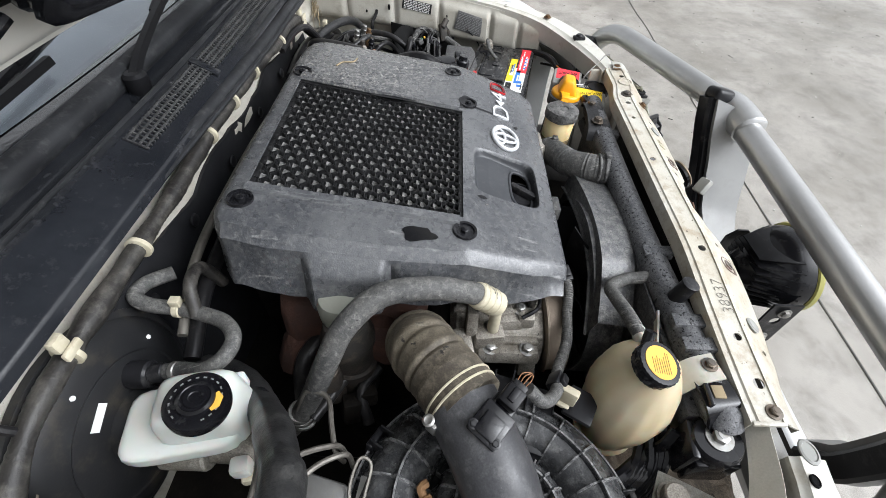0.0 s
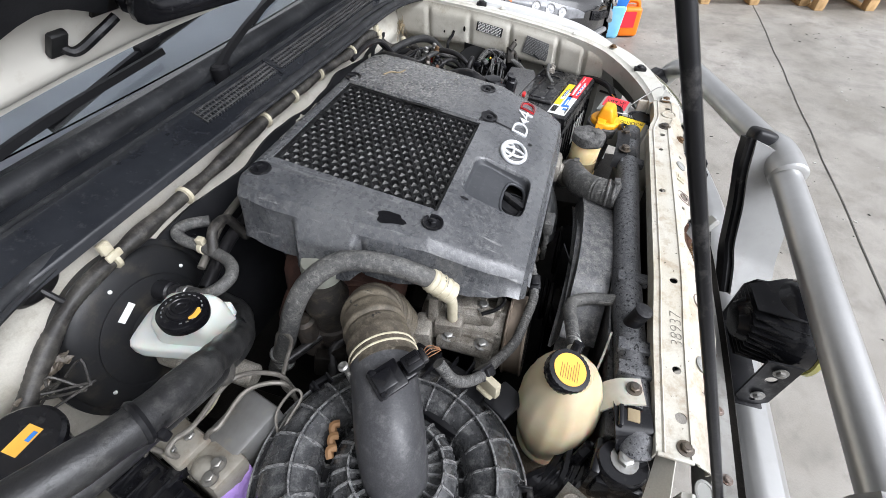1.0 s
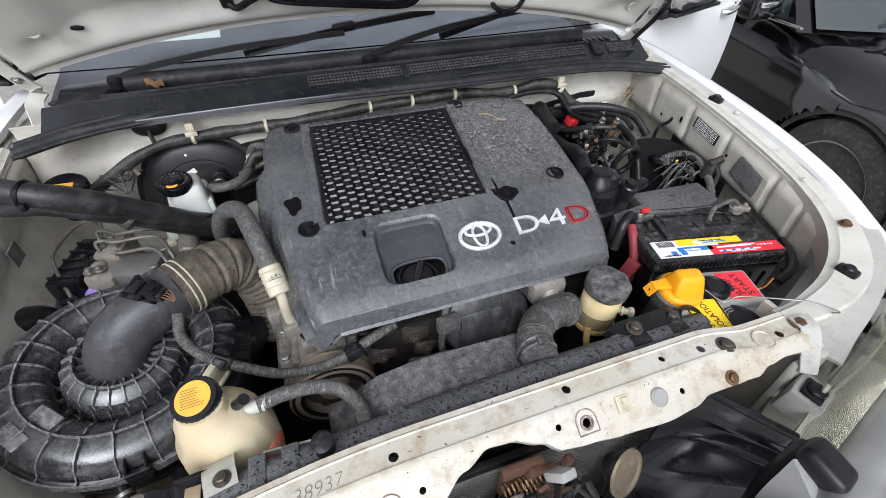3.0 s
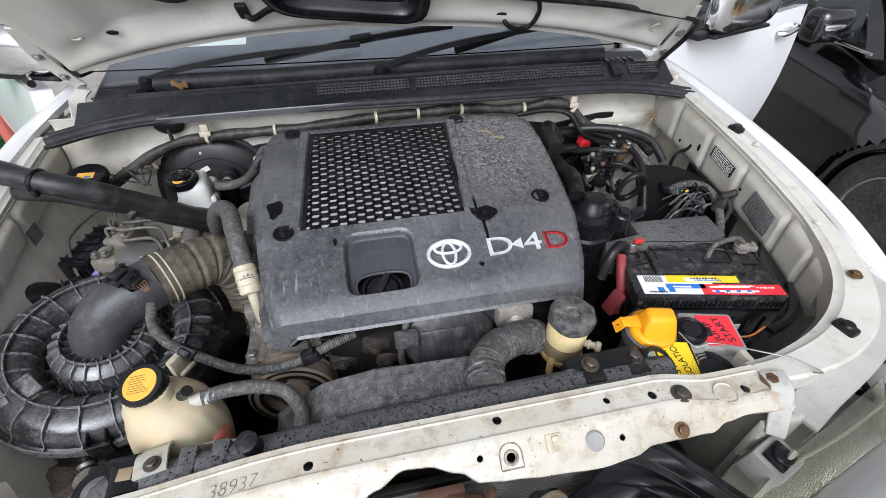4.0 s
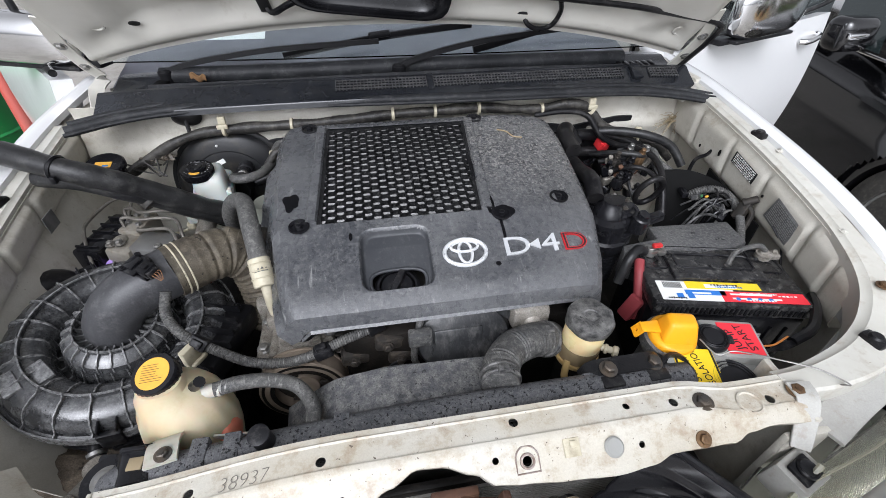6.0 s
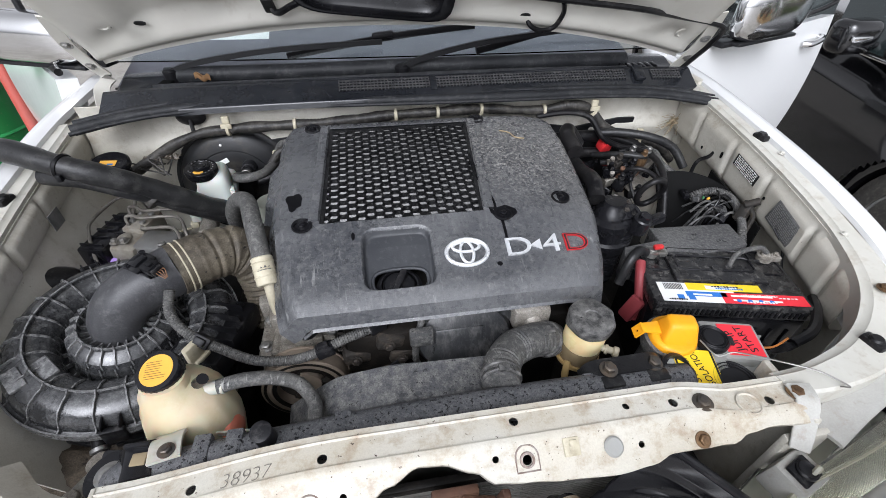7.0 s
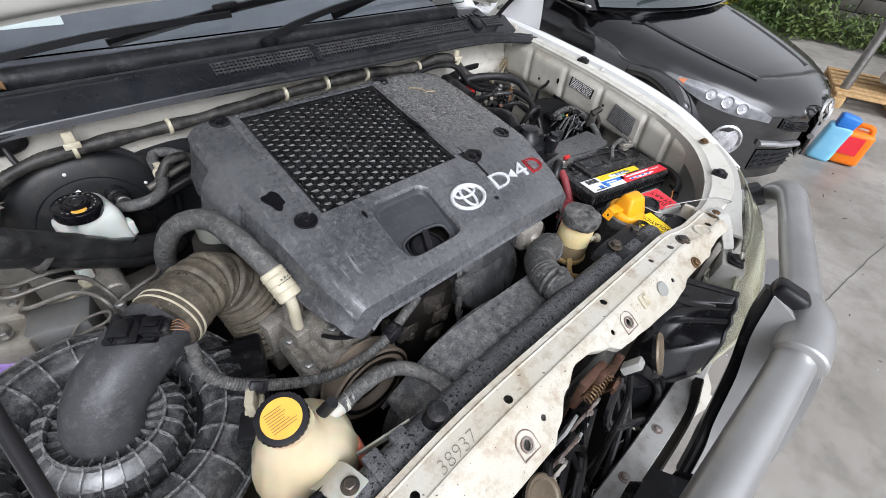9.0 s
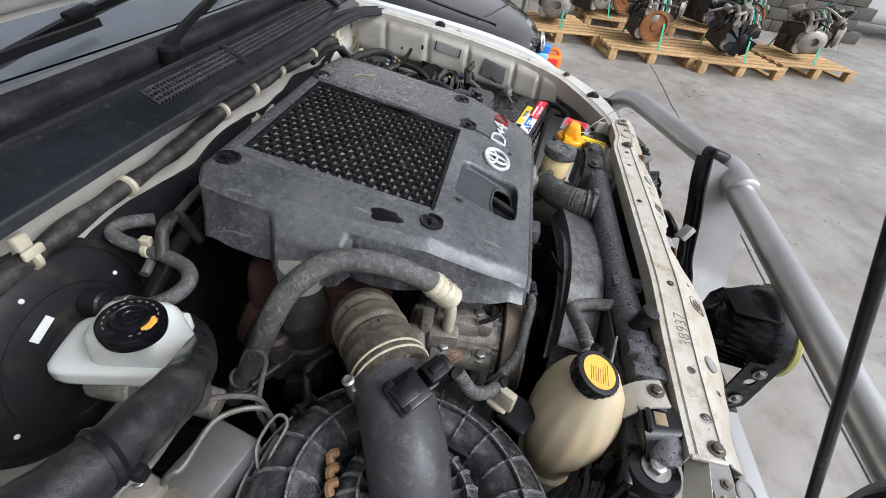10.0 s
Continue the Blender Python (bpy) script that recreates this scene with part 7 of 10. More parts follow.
s.grid(lambda u, v: Vector((lerp(-0.672, -0.815, u) + 0.03 * (v - 0.5) * (1 - 0.4 * u), lerp(0.205, 0.25, u) + 0.07 * (v - 0.5) * (1 - 0.35 * u), lerp(1.0, 0.95, u) + 0.013 * math.sin(v * 8 + u * 3) * (1 - 0.5 * u) + 0.012 * noise.noise(Vector((u * 5, v * 4, 3))) + 0.004 * noise.noise(Vector((u * 19, v * 15, 7))))), 48, 40, 0.0015)
solo("purple_rag", s, PURPLE, "crumpled purple cloth rag tucked beside the air cleaner", "rag")
# wire loop on the air cleaner's edge
s = Shape()
s.tube([(-0.625, 0.20, 1.01), (-0.60, 0.212, 1.03), (-0.565, 0.205, 1.035), (-0.57, 0.19, 1.03), (-0.61, 0.195, 1.02), (-0.64, 0.185, 1.0)], 0.0022, 6, 6)
solo("wire_loop", s, PIPE, "bent wire loop hooked on the air cleaner", "wire")

# harness along the firewall
s = Shape()
HARN = [(-0.75, 0.50, 1.05), (-0.66, 0.52, 1.10), (-0.58, 0.53, 1.132), (-0.497, 0.532, 1.142), (-0.33, 0.532, 1.145), (-0.226, 0.53, 1.148), (-0.08, 0.53, 1.157), (0.03, 0.528, 1.16), (0.146, 0.525, 1.163), (0.25, 0.522, 1.155), (0.321, 0.52, 1.152), (0.384, 0.515, 1.163), (0.445, 0.505, 1.156), (0.49, 0.49, 1.11), (0.56, 0.485, 1.08), (0.66, 0.475, 1.05), (0.72, 0.465, 1.0)]
s.tube(HARN, lambda d, t: 0.0125 + 0.0012 * math.sin(d * 60) + 0.0005 * math.sin(d * 700) + 0.001 * math.sin(d * 23), 12, 22)
fh = solo("firewall_harness", s, HARNESS, "taped black wiring harness clipped along the firewall", "wiring")
for x, y, z, a in ((-0.497, 0.53, 1.144, 0), (-0.335, 0.53, 1.145, 0), (-0.08, 0.53, 1.157, 0), (0.03, 0.528, 1.16, 0), (0.146, 0.525, 1.163, 0), (0.32, 0.52, 1.152, 0), (0.455, 0.503, 1.148, 40), (0.60, 0.48, 1.066, 10)):
    s = Shape()
    s.lathe([(0.0155, -0.004), (0.0172, -0.003), (0.0172, 0.003), (0.0155, 0.004)], basis((x, y, z), (math.cos(radians(a)), 0, -math.sin(radians(a)))), 18)
    if x in (-0.497, 0.455, 0.60):
        s.box((x, y - 0.002, z + 0.024), (0.018, 0.012, 0.02), 0.003)
        s.box((x, y - 0.012, z + 0.012), (0.026, 0.006, 0.012), 0.002)
    part("harness_clip", s, CLIP, fh, "cream nylon clip")
s = Shape()
s.tube([(0.30, 0.51, 1.14), (0.38, 0.50, 1.15), (0.44, 0.485, 1.14), (0.48, 0.46, 1.09), (0.54, 0.455, 1.06), (0.62, 0.45, 1.045), (0.70, 0.44, 0.98)], 0.008, 9, 8)
solo("branch_wire", s, RUBBER, "thinner black wiring branch below the harness", "wiring")
s = Shape()
s.lathe([(0.028, 0.0), (0.028, 0.004), (0.02, 0.012), (0.008, 0.016), (0.0, 0.016)], basis((-0.585, 0.562, 1.168), (0, -1, -0.1)) @ Matrix.Diagonal((1.25, 0.8, 1, 1)), 24)
s.tube([(-0.585, 0.55, 1.165), (-0.583, 0.54, 1.15), (-0.58, 0.532, 1.135)], 0.005, 8, 4)
solo("grommet", s, RUBBER, "black rubber grommet in the firewall", "grommet")
s = Shape()
rnd = random.Random(5)
for i in range(7):
    x = -0.69 + 0.012 * rnd.uniform(-3, 3)
    s.tube([(x, 0.50, 1.075), (x + rnd.uniform(-0.03, 0.03), 0.49 + rnd.uniform(-0.02, 0.02), 1.085 + rnd.uniform(-0.01, 0.01)), (x + rnd.uniform(-0.05, 0.05), 0.47, 1.06)], 0.002, 5, 4)
solo("loose_wires", s, HARNESS, "bunch of taped loose wires in the corner", "wires", kind="stuff")
TORN = surf("torn_brown_film", (0.1, 0.082, 0.062), 0.4, col2=(0.045, 0.038, 0.03), s1=30, bump=0.3, dust=(0.2, 0.18, 0.15), amt=0.3, s2=80)
for i, (x, y, z, l, w) in enumerate(((-0.685, 0.51, 1.088, 0.04, 0.02), (-0.65, 0.515, 1.088, 0.04, 0.018))):
    s = Shape()
    s.grid(lambda u, v: Vector((x + (u - 0.5) * l, y + (v - 0.5) * w * 0.6, z + (v - 0.5) * w * 0.6)) + 0.011 * noise.noise_vector(Vector((u * 4 + i * 3, v * 3, i))), 14, 10, 0.0008)
    solo("torn_film", s, TORN, "crumpled brown scrap of torn plastic film", "scrap", "scraps in the firewall corner")
s = Shape()
for i in range(46):
    a, b, l = rnd.uniform(2.2, 5.6), rnd.uniform(-0.6, 0.6), rnd.uniform(0.012, 0.05) * rnd.choice((1, 1, 1.7))
    p = Vector((0.752 + rnd.gauss(0, 0.006), 0.545 + rnd.uniform(-0.012, 0.004), 1.088 + rnd.gauss(0, 0.01)))
    d = Vector((math.cos(a), -0.25 * rnd.random(), 0.55 * math.sin(a)))
    s.tube([p, p + d * l * 0.5 + Vector((0, 0, 0.006 * b)), p + d * l + Vector((0, 0, -0.008 + 0.01 * b))], 0.0007, 4, 4)
solo("dry_grass", s, TWIG, "wisps of dry grass caught in the corner", "grass", kind="stuff")

# added dark sheet for the shade behind the engine, with pipes and hoses low on the firewall
s = Shape()
s.grid(lambda u, v: Vector((lerp(-0.42, 0.62, u), 0.556 - 0.012 * noise.noise(Vector((u * 14, v * 5, 2))), lerp(1.095, 0.68, v) + 0.008 * math.sin(u * 21))), 40, 12, 0.006)
fsheet = solo("firewall_pad", s, DARKIN, "dark sheet added low on the firewall to keep the gap behind the engine dark", "insulation pad")
for x in (-0.36, -0.2, -0.02, 0.16, 0.34, 0.52):
    s = Shape()
    s.lathe([(0.012, 0.0), (0.011, 0.003), (0.004, 0.0045), (0.0, 0.0045)], basis((x, 0.541, 1.06 + 0.008 * math.sin(x * 20)), (0, -1, 0)), 16)
    part("fastener", s, PLASTIC, fsheet)
for pts, r, mt, lb in (([(0.30, 0.50, 1.07), (0.42, 0.505, 1.075), (0.52, 0.50, 1.07), (0.60, 0.47, 1.05), (0.66, 0.44, 0.98)], 0.017, RUBBER, "thick black heater hose along the firewall"),
                       ([(0.33, 0.47, 1.04), (0.42, 0.485, 1.035), (0.50, 0.48, 1.03), (0.56, 0.45, 1.0)], 0.014, RUBBER, "thick black heater hose along the firewall"),
                       ([(-0.42, 0.47, 1.06), (-0.3, 0.49, 1.085), (-0.1, 0.495, 1.09), (0.1, 0.49, 1.09), (0.28, 0.485, 1.075)], 0.007, PIPE, "dull steel pipe behind the engine"),
                       ([(-0.44, 0.46, 1.03), (-0.32, 0.475, 1.055), (-0.1, 0.48, 1.06), (0.12, 0.475, 1.06)], 0.012, RUBBER, "black hose behind the engine"),
                       ([(-0.40, 0.45, 1.08), (-0.37, 0.46, 1.11), (-0.33, 0.465, 1.10), (-0.31, 0.46, 1.04)], 0.009, HARNESS, "taped cable looping behind the engine")):
    s = Shape()
    s.tube(pts, r, 12, 8)
    solo("hose" if r > 0.01 else "pipe", s, mt, lb, "hose" if r > 0.01 else "pipe")

# ---- battery side ----
BA = radians(-12.5)
bmx = Matrix.Translation((0.508, -0.034, 0.822)) @ Matrix.Rotation(BA, 4, "Z")
bat = thing("battery", (0.508, -0.034, 0.822), "black car battery with coloured label on its lid", "battery")
s = Shape()
s.box((0, 0, 0.085), (0.286, 0.166, 0.17), 0.005, m=bmx)
case = part("case", s, GLOSSBLACK, bat)
for i in range(9):
    s = Shape()
    s.box((-0.12 + 0.03 * i, -0.084, 0.075), (0.004, 0.004, 0.14), 0.001, m=bmx)
    part("rib", s, GLOSSBLACK, case)
s = Shape()
s.box((0, 0, 0.187), (0.292, 0.172, 0.03), 0.004, m=bmx)
s.box((0, 0.012, 0.206), (0.18, 0.07, 0.008), 0.003, m=bmx)
s.lathe([(0.011, 0), (0.011, 0.003), (0.0, 0.003)], bmx @ Matrix.Translation((0.0, 0.012, 0.21)), 16)
s.tube([bmx @ Vector(p) for p in ((-0.105, 0.02, 0.205), (-0.10, 0.05, 0.207), (-0.02, 0.056, 0.207), (0.02, 0.04, 0.206), (0.10, 0.045, 0.206))], 0.004, 8, 5)
blid = part("battery_lid", s, surf("dusty_battery_lid", (0.008, 0.008, 0.009), 0.28, col2=(0.02, 0.02, 0.021), s1=12, dust=(0.15, 0.145, 0.135), amt=0.3, s2=70, bump=0.25, spec=0.6, grain=0.3, speck=(0.22, 0.215, 0.2), samt=0.3, s4=260.0), bat)
for x0, x1, y0, y1 in ((-0.075, 0.075, 0.006, 0.048), (-0.138, -0.088, 0.01, 0.078), (0.088, 0.138, 0.01, 0.078), (-0.08, 0.08, 0.058, 0.08)):
    s = Shape()
    loop = [(x0 + 0.008, y0), (x1 - 0.008, y0), (x1, y0 + 0.006), (x1, y1 - 0.006), (x1 - 0.008, y1), (x0 + 0.008, y1), (x0, y1 - 0.006), (x0, y0 + 0.006), (x0 + 0.008, y0)]
    s.tube([bmx @ Vector((x, y, 0.2105 if -0.08 < x < 0.08 and y < 0.05 else 0.2025)) for x, y in loop], 0.0022, 6, 1)
    part("lid_ridge", s, GLOSSBLACK, blid)
for i in range(30):
    s = Shape()
    s.box((-0.13 + 0.009 * i, -0.0865, 0.186), (0.004, 0.003, 0.014), 0, m=bmx)
    part("rib", s, GLOSSBLACK, blid)
lm = bmx @ Matrix.Translation((0.0, -0.052, 0.2024))
for nm, cx, cy, w, h, mt in (("label_panel", -0.06, 0, 0.14, 0.05, L_WHITE), ("label_panel", -0.005, 0.016, 0.14, 0.019, L_YEL), ("label_panel", 0.06, -0.012, 0.155, 0.027, L_RED), ("label_panel", -0.045, -0.004, 0.075, 0.012, L_BLUE), ("label_panel", -0.01, 0.014, 0.06, 0.01, L_WHITE)):
    s = Shape()
    s.box((cx, cy, 0.0003 if (mt is L_WHITE and w > 0.1) else 0.0009 if mt is not L_WHITE else 0.0014), (w, h, 0.0006), 0, m=lm)
    part(nm, s, mt, bat)
bars("printing", lm @ Matrix.Translation((0.055, -0.006, 0.0014)), 0.11, 2, 0.011, 0.004, L_WHITE, bat, 3, 0.0004)
bars("printing", lm @ Matrix.Translation((-0.045, -0.006, 0.0014)), 0.05, 1, 0.011, 0.004, L_WHITE, bat, 3, 0.0004)
s = Shape()
for i in range(12):
    s.box((-0.118 + 0.003 * i, 0.014, 0.0012), (0.0014, 0.016, 0.0005), 0, m=lm)
part("barcode", s, INK, bat)
for x in (-0.095, -0.075):
    s = Shape()
    s.box((x, -0.014, 0.0012), (0.012, 0.012, 0.0005), 0, m=lm)
    part("warning_symbol", s, L_BLUE, bat)
for x in (0.03, 0.05, 0.07, 0.09):
    s = Shape()
    s.lathe([(0.0042, 0.0012), (0.0042, 0.0019), (0, 0.0019)], lm @ Matrix.Translation((x - 0.02, -0.018, 0)), 14)
    part("warning_symbol", s, L_BLUE, bat)
for x0, y0, n_, w_, mt in ((-0.026, 0.0165, 9, 0.004, INK), (-0.02, 0.0115, 12, 0.003, L_BLUE), (0.02, -0.004, 16, 0.003, L_WHITE), (0.09, -0.008, 5, 0.005, L_WHITE), (0.024, -0.0215, 10, 0.004, L_WHITE), (-0.118, -0.021, 8, 0.003, INK)):
    s = Shape()
    for q in range(n_):
        s.box((x0 + q * w_ * 1.45, y0, 0.0021), (w_, 0.0022 + 0.001 * (q % 3), 0.0004), 0, m=lm)
    part("printing", s, mt, bat)
s = Shape()
s.box((0.03, -0.0845, 0.09), (0.1, 0.001, 0.07), 0, m=bmx)
part("front_sticker", s, L_WHITE, bat)
for x, nm in ((-0.115, "plus"), (0.115, "minus")):
    t = bmx @ Matrix.Translation((x, 0.055, 0.202))
    term = thing("battery_terminal", t.translation, "corroded battery terminal clamp with cable", "terminal", "battery terminals")
    s = Shape()
    s.cyl(t @ Vector((0, 0, 0)), t @ Vector((0, 0, 0.018)), 0.0085, n=16, bev=0.001)
    s.lathe([(0.015, 0.002), (0.015, 0.013), (0.009, 0.013)], t, 20)
    s.box((0.018, 0.0, 0.008), (0.024, 0.018, 0.012), 0.002, m=t)
    s.bolt(t @ Vector((0.02, 0, 0.014)), (0, 0, 1), 0.005)
    part("clamp", s, STEEL if nm == "plus" else CAST, term)
s = Shape()
p0 = bmx @ Vector((-0.13, 0.05, 0.212))
s.tube([p0, p0 + V(-0.02, -0.005, 0.012), p0 + V(-0.045, -0.02, 0.0), p0 + V(-0.06, -0.03, -0.05)], 0.010, 10, 6)
solo("positive_cable", s, CONDUIT, "black sleeved positive cable at the battery", "cable")
s = Shape()
s.tube([p0 + V(-0.02, -0.02, -0.004), p0 + V(-0.03, -0.045, -0.02), p0 + V(-0.034, -0.07, -0.06), p0 + V(-0.034, -0.075, -0.11)], 0.010, 10, 6)
s.box(p0 + V(-0.046, -0.075, -0.08), (0.016, 0.03, 0.06), 0.005, (10, 12, 20))
solo("terminal_boot", s, PINKBOOT, "faded red rubber terminal boot beside the battery", "boot")
s = Shape()
s.box(bmx @ Vector((-0.105, 0.055, 0.225)), (0.02, 0.01, 0.008), 0.002)
solo("terminal_tag", s, REDPLASTIC, "small red tag on the positive terminal", "tag")
p1 = bmx @ Vector((0.115, 0.055, 0.222))
s = Shape()
s.tube([p1, p1 + V(-0.02, 0.005, 0.012), p1 + V(-0.07, 0.0, 0.006), p1 + V(-0.10, -0.02, -0.008)], 0.0052, 8, 6)
solo("negative_cable", s, HOSE, "grey negative cable lying on the battery", "cable")
# tray cover behind the battery
s = Shape()
TRAY = [(0.454, 0.132), (0.646, 0.121), (0.638, 0.045), (0.60, 0.034), (0.496, 0.030), (0.350, 0.046), (0.366, 0.078), (0.452, 0.088)]
s.plate(TRAY[::-1], 0.07, Matrix.Translation((0, 0, 1.026)), bev=0.004)
solo("battery_tray_cover", s, DUSTY, "dusty black plastic box behind the battery", "plastic box")

# jump start and isolation boxes
jm = Matrix.Translation((0.374, -0.228, 1.03)) @ Matrix.Rotation(radians(-14), 4, "Z") @ Matrix.Rotation(radians(3), 4, "X")
js = thing("jump_start_box", (0.385, -0.225, 0.99), "grey plastic jump start and isolation box with red and yellow labels", "switch box")
s = Shape()
s.box((0.02, 0.03, 0.0), (0.09, 0.075, 0.05), 0.006, m=jm)
s.box((-0.052, -0.034, 0.001), (0.10, 0.08, 0.05), 0.008, m=jm)
s.box((0.02, -0.03, -0.012), (0.10, 0.08, 0.04), 0.006, m=jm)
part("box_body", s, GREYCASE, js)
s = Shape()
s.box((0.03, 0.03, 0.0255), (0.056, 0.06, 0.001), 0, m=jm)
rl = part("red_panel", s, L_RED, js, "red warning label")
lettm = jm @ Matrix.Translation((0.03, 0.03, 0.0264)) @ Matrix.Rotation(radians(105), 4, "Z")
letters("writing", "JUMP", 0.0175, lettm @ Matrix.Translation((0, 0.011, 0)), INK, rl, 0.0002)
letters("writing", "START", 0.0175, lettm @ Matrix.Translation((0, -0.009, 0)), INK, rl, 0.0002)
s = Shape()
s.box((-0.058, -0.03, 0.0265), (0.062, 0.066, 0.001), 0, m=jm)
yl = part("yellow_panel", s, L_YEL, js, "yellow warning label")
lettm = jm @ Matrix.Translation((-0.058, -0.03, 0.0274)) @ Matrix.Rotation(radians(105), 4, "Z")
letters("writing", "START", 0.0155, lettm @ Matrix.Translation((0, 0.012, 0)), INK, yl, 0.0002)
letters("writing", "ISOLATION", 0.0155, lettm @ Matrix.Translation((0, -0.006, 0)) @ Matrix.Diagonal((0.85, 1, 1, 1)), INK, yl, 0.0002)
for k in (-1, 1):
    s = Shape()
    s.box((-0.058 + 0.0285 * k, -0.03, 0.0274), (0.003, 0.066, 0.0005), 0, m=jm)
    part("label_stripe", s, INK, yl)
for cx, cy, cz, r in ((-0.008, -0.046, 0.014, 0.036), (-0.018, 0.025, 0.022, 0.026)):
    s = Shape()
    m = jm @ Matrix.Translation((cx, cy, cz))
    s.lathe([(r, 0.0), (r, 0.009), (r * 0.94, 0.012), (r * 0.6, 0.012), (r * 0.57, 0.0135), (0.0, 0.0135)], m, 36)
    for q in (0.85, 0.72):
        s.lathe([(r * q - 0.001, 0.012), (r * q, 0.0132), (r * q + 0.001, 0.012)], m, 36)
    s.box((r * 1.05, 0, 0.004), (0.014, 0.016, 0.007), 0.002, m=m)
    part("round_cap", s, PLASTIC, js, "black round rubber cap")
s = Shape()
s.tube([(0.335, -0.205, 1.068), (0.345, -0.235, 1.066), (0.37, -0.24, 1.075), (0.41, -0.28, 1.095), (0.44, -0.30, 1.098), (0.46, -0.315, 1.094), (0.475, -0.325, 1.088), (0.462, -0.322, 1.088)], 0.0012, 5, 8)
solo("steel_wire", s, STEEL, "thin steel wire tied across the switch box", "wire")
tw = thing("taped_wires", (0.55, -0.19, 0.98), "bundle of taped wires beside the battery", "wires")
for i in range(4):
    s = Shape()
    s.tube([(0.47, -0.20 - 0.004 * i, 1.0), (0.51, -0.215 + 0.003 * i, 1.02), (0.55, -0.20, 1.015), (0.60, -0.17, 1.0)], 0.0035, 6, 5)
    part("wire", s, RUBBER, tw)
s = Shape()
s.tube([(0.53, -0.205, 1.02), (0.58, -0.19, 1.025), (0.63, -0.15, 1.02), (0.68, -0.10, 1.0)], 0.009, 8, 5)
part("tape_sleeve", s, RUBBER, tw)
s = Shape()
s.tube([(0.455, -0.20, 1.02), (0.48, -0.212, 1.03), (0.52, -0.20, 1.03)], 0.0018, 6, 5)
solo("orange_wire", s, ORANGEWIRE, "short orange wire by the switch box", "wire")

# washer bottle with yellow cap
wb = thing("washer_bottle_filler", (0.305, -0.18, 0.95), "black washer filler neck with bright yellow cap", "filler")
cmy = basis((0.303, -0.183, 1.048), (0.0, -0.12, 1))
s = Shape()
s.lathe([(0.03, -0.12), (0.032, -0.02), (0.041, -0.016), (0.042, -0.002), (0.042, 0.006), (0.038, 0.008), (0.034, 0.008)], cmy, 36)
s.box((0.01, -0.042, -0.004), (0.008, 0.006, 0.03), 0.001, m=cmy)
part("neck", s, DUSTY, wb)
s = Shape()
s.lathe([(0.034, 0.004), (0.0375, 0.008), (0.0375, 0.014), (0.035, 0.018), (0.030, 0.020), (0.0, 0.021)], cmy, 36)
grip = bmesh.new()
bmesh.ops.create_cube(grip, size=1.0, matrix=Matrix.Translation((0.003, 0.0, 0.034)) @ Matrix.Diagonal((0.058, 0.05, 0.036, 1)))
for v in grip.verts:
    if v.co.z > 0.034:
        v.co.x, v.co.y = 0.003 + (v.co.x - 0.003) * 0.74, v.co.y * 0.5 + 0.004
bmesh.ops.bevel(grip, geom=grip.edges[:] + grip.verts[:], offset=0.007, segments=3, profile=0.5, affect="EDGES")
s.merge(grip, cmy @ Matrix.Rotation(radians(-12), 4, "Z"))
s.plate([(-0.052, -0.008), (-0.02, -0.012), (-0.02, 0.012), (-0.052, 0.008)], 0.005, cmy @ Matrix.Translation((0, 0.008, 0.026)) @ Matrix.Rotation(radians(-8), 4, "Z"), bev=0.0015)
s.plate([(-0.009, 0.0), (0.009, 0.0), (0.009, 0.02), (-0.009, 0.02)], 0.004, cmy @ Matrix.Translation((-0.05, 0.015, 0.026)) @ Matrix.Rotation(radians(82), 4, "Z") @ Matrix.Rotation(radians(-62), 4, "X"), [(0.0, 0.012, 0.0028)])
part("yellow_cap", s, YELLOW, wb, "bright yellow tabbed cap")
# power steering reservoir
ps = thing("steering_fluid_reservoir", (0.174, -0.148, 0.96), "amber plastic steering fluid reservoir with dusty cap", "reservoir")
cmp_ = basis((0.174, -0.148, 1.072), (0.02, -0.06, 1))
s = Shape()
s.lathe([(0.024, -0.10), (0.032, -0.09), (0.0335, -0.045), (0.0335, -0.012), (0.029, -0.004), (0.029, 0.004)], cmp_, 36)
part("upper_body", s, PSBOTTLE, ps)
s = Shape()
s.lathe([(0.0338, -0.085), (0.0345, -0.082), (0.0345, -0.05), (0.0338, -0.047)], cmp_, 36)
part("fluid_band", s, PSFLUID, ps, "dark fluid showing through the wall")
s = Shape()
s.lathe([(0.036, -0.002), (0.0375, 0.0), (0.0375, 0.014), (0.036, 0.018), (0.03, 0.02), (0.012, 0.02), (0.010, 0.018), (0.0, 0.018)], cmp_, 36)
part("cap", s.wobble(0.0022, 60), CRUST, ps, "black cap crusted with pale dust")
s = Shape()
s.lathe([(0.037, -0.088), (0.038, -0.086), (0.038, -0.080), (0.037, -0.078)], cmp_, 36)
s.tube([(0.145, -0.165, 1.0), (0.14, -0.18, 0.97), (0.16, -0.195, 0.96)], 0.006, 8, 4, flat=0.5)
part("strap", s, surf("ochre_strap", (0.32, 0.22, 0.09), 0.5, bump=0.05), ps, "ochre strap round the body")
s = Shape()
s.tube([(0.20, -0.162, 1.022), (0.212, -0.17, 1.022), (0.221, -0.176, 1.022)], 0.006, 10, 3)
s.cyl((0.216, -0.173, 1.022), (0.224, -0.178, 1.022), 0.0095, n=14, bev=0.002)
s.cyl((0.205, -0.166, 1.022), (0.2095, -0.169, 1.022), 0.0085, n=14, bev=0.001)
part("nozzle", s, CLIP, ps)

